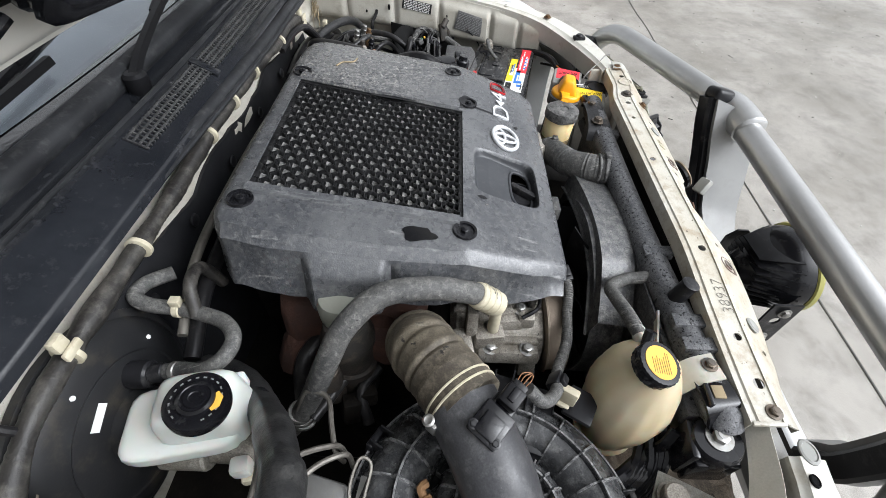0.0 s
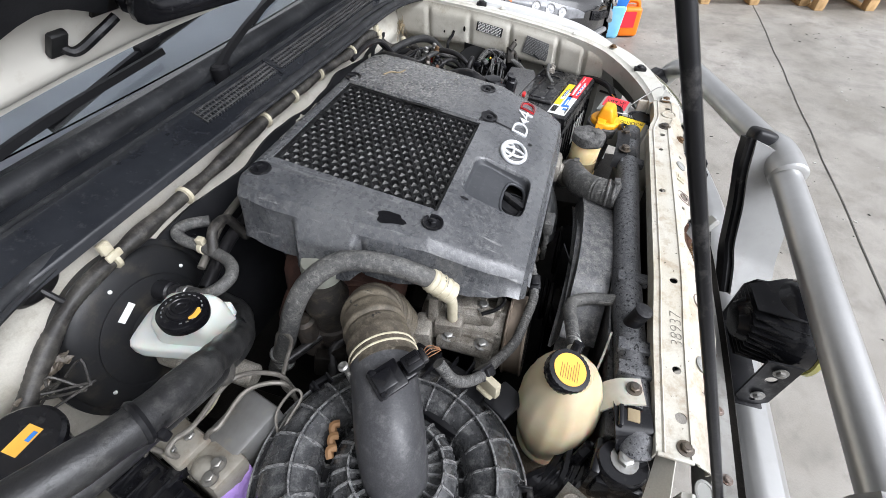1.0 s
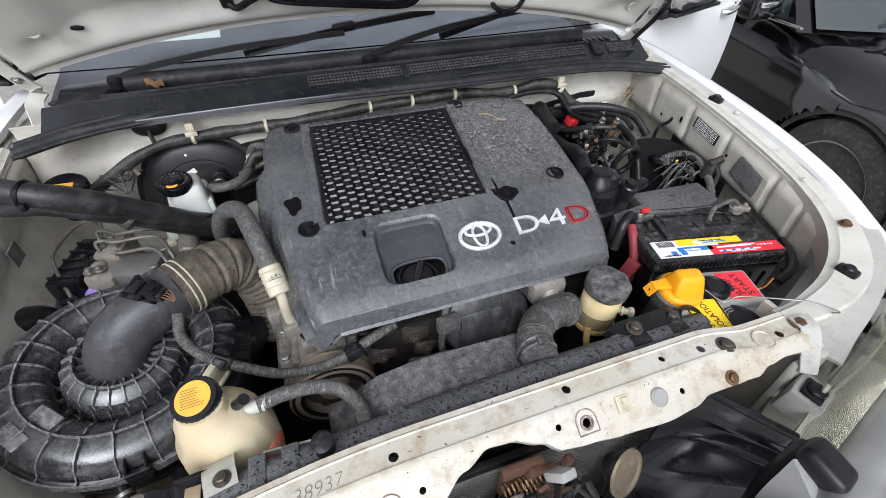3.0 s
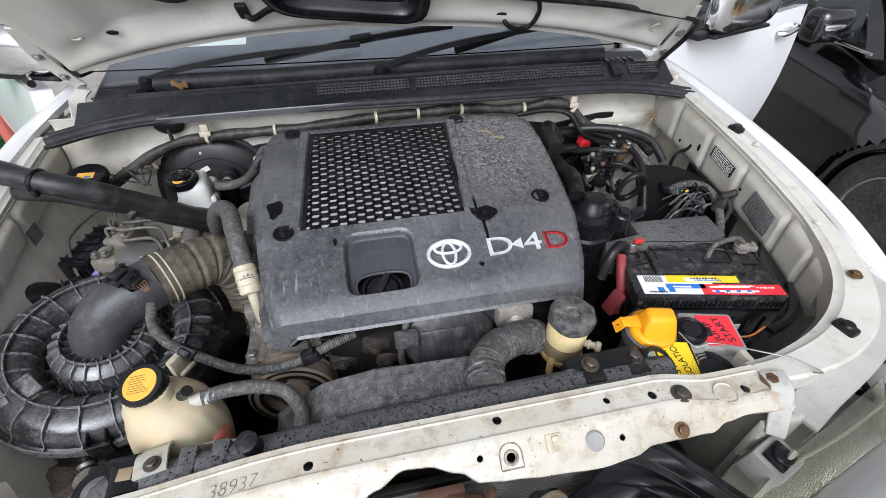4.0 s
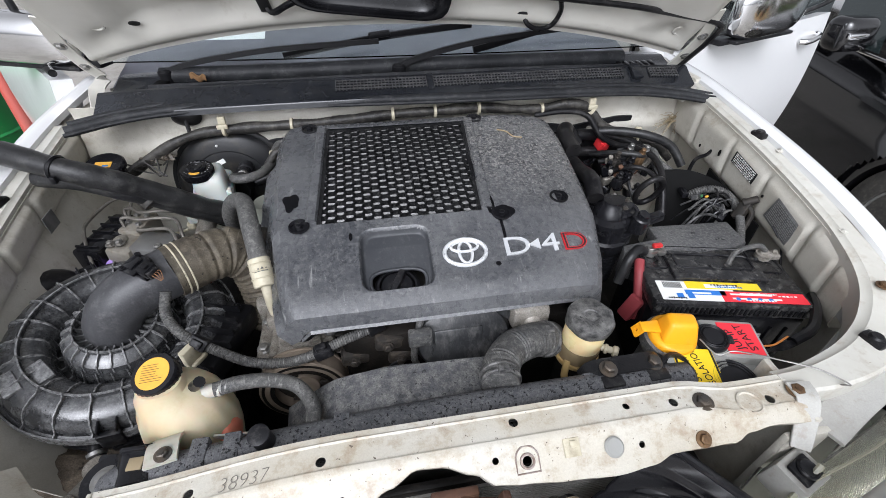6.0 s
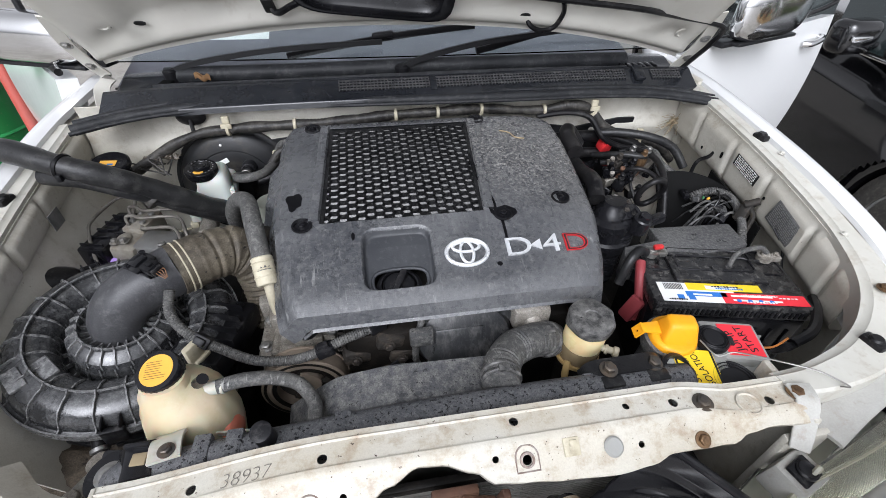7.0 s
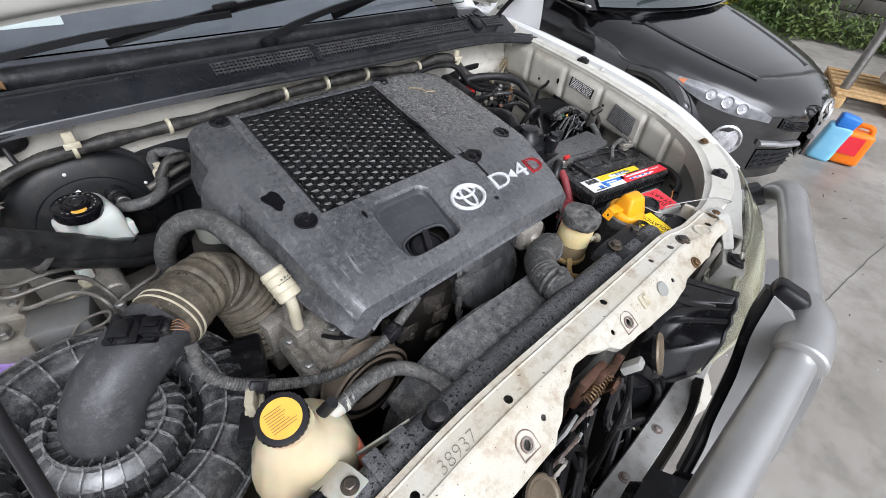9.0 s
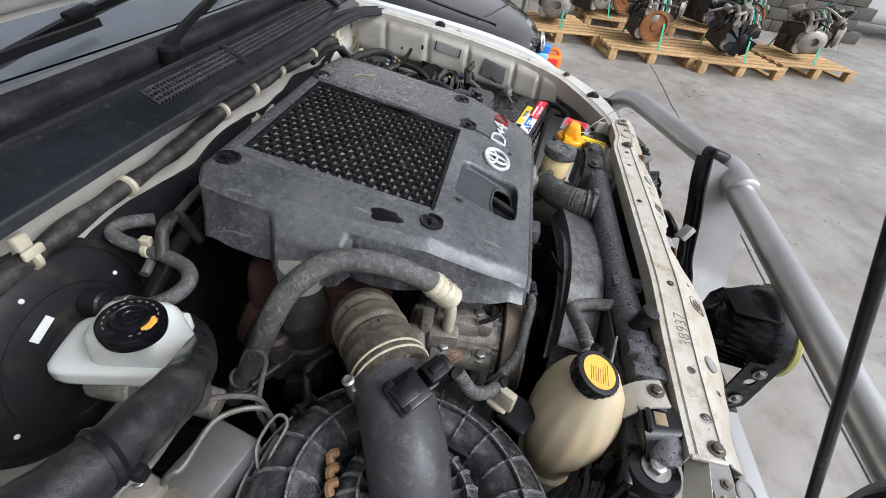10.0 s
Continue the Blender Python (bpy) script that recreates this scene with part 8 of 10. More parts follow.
# fuel filter and the wiring behind it
ff = thing("fuel_filter", (0.335, 0.115, 0.92), "black fuel filter housing with primer pump", "fuel filter")
s = Shape()
m = Matrix.Translation((0.338, 0.118, 0))
s.lathe([(0.03, 0.90), (0.042, 0.92)] + [(0.043 + 0.0018 * (i % 2), 0.925 + 0.0045 * i) for i in range(18)] + [(0.05, 1.01), (0.05, 1.03), (0.044, 1.035), (0.042, 1.06), (0.046, 1.064), (0.046, 1.078), (0.034, 1.085), (0.030, 1.10), (0.022, 1.108), (0.020, 1.118), (0.0, 1.12)], m, 32)
m2 = Matrix.Translation((0.352, 0.128, 0))
s.lathe([(0.046, 1.07), (0.047, 1.074), (0.047, 1.082), (0.041, 1.086), (0.041, 1.092), (0.036, 1.096), (0.034, 1.104), (0.018, 1.106), (0.017, 1.112), (0.0, 1.113)], m2, 32)
for q in range(3):
    s.lathe([(0.0475, 1.04 - 0.012 * q), (0.0515, 1.043 - 0.012 * q), (0.0515, 1.047 - 0.012 * q), (0.0475, 1.05 - 0.012 * q)], m2, 32)
part("filter_body", s, GLOSSBLACK, ff)
s = Shape()
s.box((0.385, 0.105, 1.06), (0.05, 0.035, 0.03), 0.006, (0, 10, -15))
s.tube([(0.37, 0.13, 1.07), (0.40, 0.14, 1.08), (0.42, 0.12, 1.05)], 0.01, 8, 4)
s.cyl((0.385, 0.085, 1.06), (0.388, 0.078, 1.098), 0.019, n=20, bev=0.003)
s.cyl((0.388, 0.078, 1.098), (0.389, 0.076, 1.106), 0.012, n=6)
s.box((0.425, 0.088, 1.085), (0.034, 0.018, 0.018), 0.003, (0, -8, 10))
s.box((0.40, 0.10, 1.075), (0.03, 0.03, 0.02), 0.004, (0, 0, 20))
part("fuel_port", s, GLOSSBLACK, ff)
for q in range(5):
    s = Shape()
    ca = 2 * math.pi * q / 5
    s.bolt((0.352 + 0.026 * math.cos(ca), 0.128 + 0.026 * math.sin(ca), 1.1045), (0, 0, 1), 0.0045, 0.004)
    part("bolt", s, STEEL if q % 2 else BOLT, ff)
s = Shape()
s.tube([(0.33, 0.17, 1.085), (0.315, 0.2, 1.09), (0.318, 0.24, 1.075)], 0.0135, 12, 6)
s.lathe([(0.0145, -0.004), (0.016, -0.003), (0.016, 0.003), (0.0145, 0.004)], basis((0.318, 0.195, 1.09), (-0.4, 0.9, 0.1)), 16)
part("fuel_outlet", s, RUBBER, ff)
s = Shape()
s.tube([(0.31, 0.14, 1.11), (0.32, 0.19, 1.125), (0.335, 0.27, 1.10), (0.35, 0.36, 1.08), (0.36, 0.43, 1.04)], 0.018, 12, 6)
solo("fuel_hose", s, RUBBER, "thick black fuel hose beside the engine", "hose")
s = Shape()
s.tube([(0.34, 0.33, 1.12), (0.345, 0.40, 1.13), (0.37, 0.45, 1.12), (0.40, 0.44, 1.08)], 0.02, 12, 6)
solo("coolant_hose", s, RUBBER, "bent black hose near the firewall", "hose")
# relay and connector cluster
cl = thing("connector_cluster", (0.53, 0.42, 0.95), "cluster of black connectors, vacuum valves and wiring", "connectors")
s = Shape()
s.box((0.50, 0.475, 1.058), (0.034, 0.028, 0.026), 0.003, (15, 5, 10))
s.box((0.50, 0.462, 1.066), (0.012, 0.016, 0.018), 0.002, (15, 5, 10))
part("red_connector", s, REDPLASTIC, cl, "bright red connector cap")
rnd = random.Random(11)
for i in range(24):
    s = Shape()
    x, y, z = rnd.uniform(0.45, 0.60), rnd.uniform(0.31, 0.46), rnd.uniform(0.98, 1.06)
    s.box((x, y, z), (rnd.uniform(0.018, 0.035), rnd.uniform(0.015, 0.03), rnd.uniform(0.02, 0.04)), 0.003, (rnd.uniform(-20, 20), rnd.uniform(-20, 20), rnd.uniform(0, 90)))
    s.cyl((x, y, z), (x + rnd.uniform(-0.02, 0.02), y - 0.02, z + 0.035), 0.006, n=10, bev=0.001)
    part("connector", s, [PLASTIC, GLOSSBLACK, GLOSSBLACK, PLASTIC, RUST, GLOSSBLACK, CAST][i % 7], cl)
s = Shape()
s.box((0.525, 0.33, 1.02), (0.07, 0.05, 0.006), 0.001, (8, 0, 10))
s.cyl((0.57, 0.37, 1.04), (0.575, 0.36, 1.075), 0.012, n=14, bev=0.002)
part("mount_plate", s, CAST, cl)
s = Shape()
s.box((0.545, 0.36, 1.06), (0.01, 0.012, 0.016), 0.002, (20, 0, 0))
part("red_clip", s, REDPLASTIC, cl)
for i in range(9):
    s = Shape()
    a = Vector((rnd.uniform(0.46, 0.6), rnd.uniform(0.35, 0.47), rnd.uniform(1.0, 1.06)))
    b = Vector((rnd.uniform(0.5, 0.68), rnd.uniform(0.25, 0.42), rnd.uniform(0.96, 1.05)))
    s.tube([a, a.lerp(b, 0.3) + V(0.02, 0, 0.03), a.lerp(b, 0.7) + V(-0.01, 0.01, 0.02), b], rnd.uniform(0.004, 0.009), 8, 6)
    part("wire", s, [RUBBER, CONDUIT, HOSE][i % 3], cl)
s = Shape()
s.tube([Vector((0.508 + 0.03 * math.cos(a), 0.235 - 0.014 * math.sin(a), 1.05 + 0.042 * math.sin(a))) for a in [2 * math.pi * q / 24 for q in range(25)]], 0.0075, 10, 1)
part("ring_hose", s, RUBBER, cl)
for pts, r, mt in (([(0.47, 0.47, 1.10), (0.53, 0.45, 1.105), (0.60, 0.42, 1.10), (0.66, 0.40, 1.075), (0.69, 0.37, 1.03)], 0.0115, CONDUIT),
                   ([(0.55, 0.40, 1.08), (0.565, 0.34, 1.085), (0.555, 0.28, 1.08), (0.545, 0.235, 1.05), (0.54, 0.2, 1.0)], 0.008, RUBBER),
                   ([(0.44, 0.42, 1.06), (0.48, 0.37, 1.085), (0.53, 0.34, 1.09), (0.56, 0.36, 1.07)], 0.007, CONDUIT),
                   ([(0.46, 0.34, 1.05), (0.50, 0.30, 1.08), (0.545, 0.28, 1.06), (0.55, 0.25, 1.02)], 0.006, RUBBER)):
    s = Shape()
    s.tube(pts, r, 10, 6)
    part("hose", s, mt, cl)
for x, y, z, mt in ((0.475, 0.355, 1.075, IRON), (0.505, 0.335, 1.07, GLOSSBLACK), (0.535, 0.345, 1.085, RUSTBOLT), (0.49, 0.315, 1.06, GLOSSBLACK), (0.46, 0.30, 1.05, PLASTIC), (0.52, 0.375, 1.085, STEEL), (0.555, 0.36, 1.085, STEEL)):
    s = Shape()
    s.box((x, y, z - 0.012), (0.022, 0.02, 0.024), 0.003, (6, 4, 20))
    s.cyl((x, y, z), (x + 0.002, y - 0.006, z + 0.022), 0.0065, n=12, bev=0.0015)
    s.lathe([(0.008, -0.002), (0.009, 0.0), (0.008, 0.002)], basis((x + 0.001, y - 0.003, z + 0.01), (0.1, -0.27, 1)), 14)
    part("vacuum_valve", s, mt, cl)
# black panel before the inner fender and its wiring
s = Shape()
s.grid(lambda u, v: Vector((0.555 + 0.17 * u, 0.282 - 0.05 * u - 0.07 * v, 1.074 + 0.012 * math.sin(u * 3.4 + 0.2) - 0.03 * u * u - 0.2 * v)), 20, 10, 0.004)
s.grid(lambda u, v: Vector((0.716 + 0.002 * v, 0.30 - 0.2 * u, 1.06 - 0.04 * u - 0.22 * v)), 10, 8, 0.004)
solo("splash_shield", s, VOID, "black panel in front of the inner fender", "shield")
s = Shape()
s.tube([(0.615, 0.228, 1.03), (0.632, 0.222, 1.046), (0.66, 0.21, 1.056), (0.685, 0.19, 1.052), (0.69, 0.155, 1.04), (0.678, 0.12, 1.028), (0.663, 0.09, 1.015), (0.65, 0.06, 0.99)], lambda d, t: 0.0088 + 0.001 * math.cos(2 * math.pi * d / 0.005), 12, 22)
solo("corrugated_loom", s, HOSE, "grey corrugated wiring loom at the fender", "wiring")
STRAPGREEN = surf("green_wire_plug", (0.05, 0.16, 0.07), 0.4, bump=0.05)
WIREGREY = surf("grey_wire_sleeve", (0.07, 0.07, 0.07), 0.35, col2=(0.015, 0.015, 0.015), s1=60, bump=0.1, dust=(0.22, 0.21, 0.2), amt=0.25)
for i in range(20):
    s = Shape()
    x, y, z = rnd.uniform(0.59, 0.67), rnd.uniform(0.14, 0.235), rnd.uniform(1.0, 1.04)
    a = rnd.uniform(0, 6.28)
    L_ = rnd.uniform(0.02, 0.055)
    d = Vector((math.cos(a) * L_, math.sin(a) * L_ * 0.6, 0))
    s.tube([Vector((x, y, z)) - d, Vector((x, y, z + rnd.uniform(0.008, 0.03))) - d * 0.3, Vector((x, y, z + rnd.uniform(0.004, 0.024))) + d * 0.4, Vector((x, y, z - rnd.uniform(0.01, 0.05))) + d], rnd.uniform(0.0013, 0.0034), 7, 6)
    m_ = [RUBBER, WIREGREY, GLOSSBLACK, HOSE, RUBBER, WIREGREY, GLOSSBLACK][i % 7]
    solo("loose_wire", s, m_, "loose grey wire behind the battery" if m_ in (WIREGREY, HOSE) else "loose black wire behind the battery", "wire", "wires behind the battery")
for i, (x, y, z, a, mt) in enumerate(((0.618, 0.205, 1.042, 30, WIREGREY), (0.645, 0.175, 1.036, -20, GLOSSBLACK), (0.66, 0.165, 1.03, 60, WIREGREY), (0.60, 0.23, 1.04, 80, GLOSSBLACK), (0.632, 0.19, 1.05, 10, L_ORANGE), (0.625, 0.198, 1.048, 50, STRAPGREEN), (0.655, 0.15, 1.02, 35, GLOSSBLACK))):
    s = Shape()
    small = i in (4, 5)
    s.box((x, y, z), (0.008 if small else 0.03, 0.005 if small else 0.016, 0.005 if small else 0.014), 0.0015 if small else 0.003, (8 * i - 20, 15 - 6 * i, a))
    if not small:
        s.box((x, y, z + 0.008), (0.014, 0.006, 0.005), 0.001, (8 * i - 20, 15 - 6 * i, a))
    solo("wire_plug", s, mt, "small plug hanging in the loose wiring", "plug", "plugs behind the battery")
s = Shape()
s.box((0.688, 0.135, 1.045), (0.022, 0.024, 0.05), 0.005, (0, 20, 20))
s.cyl((0.683, 0.138, 1.06), (0.705, 0.125, 1.078), 0.009, n=12, bev=0.002)
s.tube([(0.69, 0.13, 1.06), (0.7, 0.118, 1.04), (0.69, 0.11, 1.0), (0.68, 0.1, 0.97)], 0.006, 8, 4)
solo("relay", s, IRON, "brown-black relay on the inner fender", "relay")
s = Shape()
s.tube([(0.70, 0.06, 1.05), (0.712, 0.03, 1.02), (0.715, 0.0, 0.97), (0.714, -0.04, 0.95), (0.71, -0.06, 0.94)], 0.0022, 6, 6)
s.box((0.708, -0.065, 0.94), (0.02, 0.03, 0.014), 0.003)
solo("sensor_wire", s, PLASTIC, "thin sensor wire with plug along the inner fender", "wire")
s = Shape()
s.tube([(0.742, 0.345, 1.085), (0.735, 0.35, 1.07), (0.715, 0.36, 1.05), (0.705, 0.355, 1.0)], 0.005, 7, 5)
solo("vent_tube", s, RUBBER, "short black rubber tube at the inner fender", "tube")
# black discs standing for the shaded slots and oval opening in the inner fender
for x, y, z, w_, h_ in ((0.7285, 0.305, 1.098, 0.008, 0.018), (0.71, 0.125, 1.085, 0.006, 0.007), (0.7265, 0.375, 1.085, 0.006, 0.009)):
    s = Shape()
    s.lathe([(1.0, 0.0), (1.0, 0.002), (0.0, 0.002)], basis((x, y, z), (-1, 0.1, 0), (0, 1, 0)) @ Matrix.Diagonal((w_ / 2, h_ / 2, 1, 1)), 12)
    solo("fender_slot", s, VOID, "small black disc standing for a slot in the inner fender", "slot", "slots in the inner fender")
# plates on the inner fender
for (x, y, z, w, h, mt, rows, seed) in ((0.7262, 0.2185, 1.1045, 0.091, 0.029, INK, 6, 2), (0.7075, 0.054, 1.066, 0.087, 0.056, PLATEGREY, 11, 3)):
    pm = basis((x, y, z), (-1, 0.1, 0.0), (-0.1, -1, -0.15 if mt is INK else -0.24))
    s = Shape()
    s.box((0, 0, 0), (w, h, 0.0012), 0.0004, m=pm)
    pl = solo("id_plate", s, mt, "black information plate with white print" if mt is INK else "grey metal plate with stamped print", "plate")
    rnd_p = random.Random(seed)
    s = Shape()
    for r_ in range(rows):
        px_ = -w * 0.44
        while px_ < w * 0.42:
            ln = min(rnd_p.uniform(0.002, 0.009), w * 0.44 - px_)
            s.box((px_ + ln / 2, h * (0.4 - 0.8 * r_ / (rows - 1)), 0.001), (ln, h * (0.085 if mt is INK else 0.035), 0.0005), 0, m=pm)
            px_ += ln + rnd_p.uniform(0.001, 0.003)
    part("printing", s, L_WHITE if mt is INK else ALLOY, pl)
s = Shape()
s.box((-0.795, 0.27, 1.085), (0.0012, 0.04, 0.035), 0, (0, 0, 3))
solo("id_sticker", s, PLATEGREY, "small grey sticker on the inner fender", "sticker")

DARKGREY_LENS = surf("dark_projector_glass", (0.1, 0.1, 0.09), 0.1, col2=(0.16, 0.15, 0.12), bump=0.0, spec=0.8)

# ---- ahead of the rail ----
cond = thing("condenser", (0.0, -0.345, 0.62), "dusty finned condenser behind the missing grille", "condenser")
s = Shape()
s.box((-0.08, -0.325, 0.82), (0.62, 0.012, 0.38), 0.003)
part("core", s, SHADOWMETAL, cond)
s = Shape()
for i in range(52):
    s.box((-0.08, -0.333, 0.65 + 0.0068 * i), (0.60, 0.004, 0.0022), 0)
part("fin_pack", s, FINS, cond, "fine horizontal fins")["kind"] = "stuff"
# vertical latch post and tangle
lt = thing("bonnet_latch", (-0.07, -0.36, 0.9), "rusty bonnet latch with spring on the centre post", "latch")
s = Shape()
s.box((-0.085, -0.352, 0.99), (0.06, 0.012, 0.10), 0.003)
s.box((-0.06, -0.362, 1.02), (0.05, 0.01, 0.025), 0.003, (0, 25, 0))
s.box((-0.03, -0.362, 1.0), (0.012, 0.012, 0.07), 0.003, (0, 15, 0))
part("latch_plate", s, RUST, lt)
s = Shape()
for i in range(2):
    pts = [(-0.12 + 0.006 * k / 6 + 0.02 * i, -0.366 + 0.007 * math.cos(k), 1.02 - 0.02 * i + 0.007 * math.sin(k)) for k in range(60)]
    s.tube(pts, 0.0016, 5, 1)
part("spring", s, RUSTBOLT, lt)
s = Shape()
s.box((-0.09, -0.36, 0.80), (0.05, 0.03, 0.36), 0.005)
part("centre_post", s, GLOSSBLACK, lt)
for hx, hz in ((0.04, 1.022), (-0.235, 0.94)):
    hm = basis((hx, -0.398, hz), (0.3, -0.85, 0.42) if hx > 0 else (0.1, -0.6, 0.8)) @ Matrix.Diagonal((0.76, 0.76, 0.8, 1))
    horn = thing("horn", (hx, -0.385, hz), "round disc horn with rusty rim", "horn", "horns")
    s = Shape()
    s.lathe([(0.0, -0.03), (0.02, -0.03), (0.034, -0.012), (0.042, -0.006), (0.042, 0.0)], hm, 28)
    part("shell", s, GLOSSBLACK, horn)
    s = Shape()
    s.lathe([(0.042, 0.0), (0.044, 0.002), (0.042, 0.006), (0.036, 0.006), (0.032, 0.003), (0.012, 0.006), (0.0, 0.006)], hm, 28)
    part("face", s, surf("stained_horn_plate", (0.2, 0.165, 0.12), 0.5, 0.4, col2=(0.2, 0.15, 0.1), s1=40, bump=0.2, dust=(0.4, 0.37, 0.3), amt=0.25), horn)
s = Shape()
s.box((-0.058, -0.387, 1.07), (0.026, 0.012, 0.03), 0.003, (35, 20, 10))
gs_cable = Shape()
gs_cable.tube([(-0.06, -0.39, 1.056), (-0.064, -0.405, 1.01), (-0.085, -0.415, 0.94), (-0.115, -0.425, 0.86), (-0.12, -0.43, 0.78)], 0.0048, 8, 8)
gs = solo("grey_sensor", s, GREYCASE, "small grey sensor with its cable hanging before the condenser", "sensor")
part("cable", gs_cable, RUBBER, gs, "black cable")
# black headlamp duct, an open curved shell
hd = thing("headlamp_duct", (0.2, -0.40, 0.80), "large curved black plastic headlamp duct below the rail", "duct")


def scoop(u, v, d=0.0):
    a = Vector((0.20, -0.335, 1.045)).lerp(Vector((0.307, -0.435, 1.006)), u)
    b = Vector((0.06, -0.375, 0.93)).lerp(Vector((0.255, -0.462, 0.925)), u)
    c = Vector((0.05, -0.40, 0.78)).lerp(Vector((0.2, -0.46, 0.78)), u)
    p = a.lerp(b, v / 0.6) if v < 0.6 else b.lerp(c, (v - 0.6) / 0.4)
    hollow = 0.05 * math.sin(math.pi * min(u, 1.0)) * math.sin(math.pi * min(v / 0.75, 1.0))
    ridge = 0.006 * (math.exp(-((v - 0.16) / 0.018) ** 2) + math.exp(-((v - 0.33) / 0.014) ** 2))
    return p + Vector((0.25, 0.75, -0.6)) * (hollow - ridge - d)


s = Shape()
s.grid(scoop, 36, 48, 0.003)
shell_ = part("duct_shell", s, GLOSSBLACK, hd, "glossy black curved shell", 50)
s = Shape()
s.tube([scoop(i / 12, 0.0) for i in range(13)], 0.006, 8, 2)
s.tube([scoop(1.0, i / 12) for i in range(13)], 0.005, 8, 2)
part("duct_rim", s, PLASTIC, shell_)
# headlamp shells, brackets and lenses on both sides
LENSCLEAR = surf("hazed_clear_lens", (0.86, 0.86, 0.78), 0.1, col2=(0.8, 0.79, 0.68), trans=0.95, bump=0.06, s3=120, dust=(0.6, 0.58, 0.45), amt=0.15, s2=12)
for k in (1,):
    hl = thing("headlamp", (side(0.55, k), -0.42, 0.85), "loose headlamp with yellowed clear lens", "headlamp", "headlamps")

    def lens(u, v, k=k):
        a = catmull([Vector((0.385, -0.40, 1.045)), Vector((0.52, -0.36, 1.045)), Vector((0.66, -0.31, 1.04)), Vector((0.80, -0.235, 1.03)), Vector((0.85, -0.17, 1.04))], 6)
        b = catmull([Vector((0.22, -0.46, 0.86)), Vector((0.42, -0.485, 0.88)), Vector((0.60, -0.43, 0.90)), Vector((0.80, -0.33, 0.93)), Vector((0.88, -0.22, 0.98))], 6)
        f = u * (len(a) - 1)
        i = min(int(f), len(a) - 2)
        p = a[i].lerp(a[i + 1], f - i).lerp(b[i].lerp(b[i + 1], f - i), v)
        p += Vector((0.1, -0.5, 0.6)) * 0.035 * math.sin(math.pi * v) * (0.4 + 0.6 * math.sin(math.pi * u))
        return Vector((side(p.x, k), p.y, p.z))
    s = Shape()
    s.grid(lens, 32, 14, 0.003, flip=(k > 0))
    ln = part("lens", s, LENSCLEAR, hl, "yellowed clear plastic lens")
    s = Shape()
    s.tube([lens(0.0, i / 8) for i in range(9)], 0.004, 6, 2)
    s.tube([lens(i / 12, 1.0) for i in range(13)], 0.004, 6, 2)
    s.tube([lens(i / 12, 0.12) + Vector((0, -0.003, 0.004)) for i in range(13)], 0.0018, 5, 2)
    part("lens_edge", s, CLEAR, ln, "yellowed lens edge")
    s = Shape()
    for i in range(70):
        u = 0.04 + 0.5 * i / 70
        s.tube([lens(u, 0.1 + 0.11 * q) + Vector((0, -0.001, 0.0015)) for q in range(9)], 0.0011, 4, 1)
    part("lens_flute", s, LENSCLEAR, ln, "fine flutes moulded in the lens")["kind"] = "stuff"
    s = Shape()
    s.grid(lambda u, v: lens(0.02 + 0.93 * u, 0.1 + 0.85 * v) + Vector((0, 0.05, -0.05)), 12, 8, 0.003)
    part("lamp_shell", s, surf("grey_lamp_shell", (0.13, 0.13, 0.12), 0.4, 0.2, col2=(0.22, 0.22, 0.2), bump=0.1), hl)
    s = Shape()
    rm_ = basis((side(0.645, k), -0.345, 0.99), (0.35 * k, -0.75, 0.55))
    s.lathe([(0.02, -0.07), (0.04, -0.05), (0.056, -0.01), (0.062, 0.0), (0.062, 0.008), (0.054, 0.008), (0.052, -0.004)], rm_, 32)
    rf = part("reflector", s, CHROME, hl, "round chrome reflector")
    s = Shape()
    s.ball(rm_ @ Vector((0, 0, -0.035)), 0.03, 18)
    part("projector_lens", s, DARKGREY_LENS, rf)
    s = Shape()
    s.box((0, 0, 0), (0.06, 0.05, 0.09), 0.008, m=basis((side(0.70, k), -0.315, 1.0), (0.4 * k, -0.7, 0.55)))
    part("lamp_holder", s, PLASTIC, hl)
    s = Shape()
    s.strip([(0.398, -0.312, 1.0955), (0.396, -0.328, 1.0955), (0.394, -0.338, 1.092), (0.388, -0.352, 1.077), (0.377, -0.372, 1.052), (0.374, -0.377, 1.045)], lambda t: [(-0.017 + 0.005 * t, 0.0), (-0.016 + 0.005 * t, 0.001), (0.016 - 0.005 * t, 0.001), (0.017 - 0.005 * t, 0.0), (0.017 - 0.005 * t, -0.0025), (-0.017 + 0.005 * t, -0.0025)], 5)
    TOP = [(0.425, -0.362, 1.046), (0.49, -0.336, 1.05), (0.56, -0.311, 1.054), (0.63, -0.282, 1.058), (0.70, -0.245, 1.062), (0.76, -0.19, 1.066), (0.79, -0.14, 1.076)]
    s.strip(TOP, [(-0.026, 0.0), (-0.023, 0.003), (0.02, 0.003), (0.024, 0.0), (0.024, -0.035), (0.021, -0.035), (0.021, -0.003), (-0.026, -0.003)], 6)
    s.box((0.372, -0.394, 1.003), (0.056, 0.046, 0.05), 0.004, (6, 0, 18))
    mt_ = part("mount", s, surf("grey_lamp_bracket", (0.4, 0.395, 0.365), 0.42, col2=(0.34, 0.33, 0.3), s1=12, dust=(0.24, 0.2, 0.15), amt=0.2, s2=40, bump=0.06, grain=0.06), hl, "grey-white steel lamp bracket")
    s = Shape()
    s.box((0.37, -0.398, 1.0315), (0.036, 0.03, 0.006), 0.0025, (8, 0, 20))
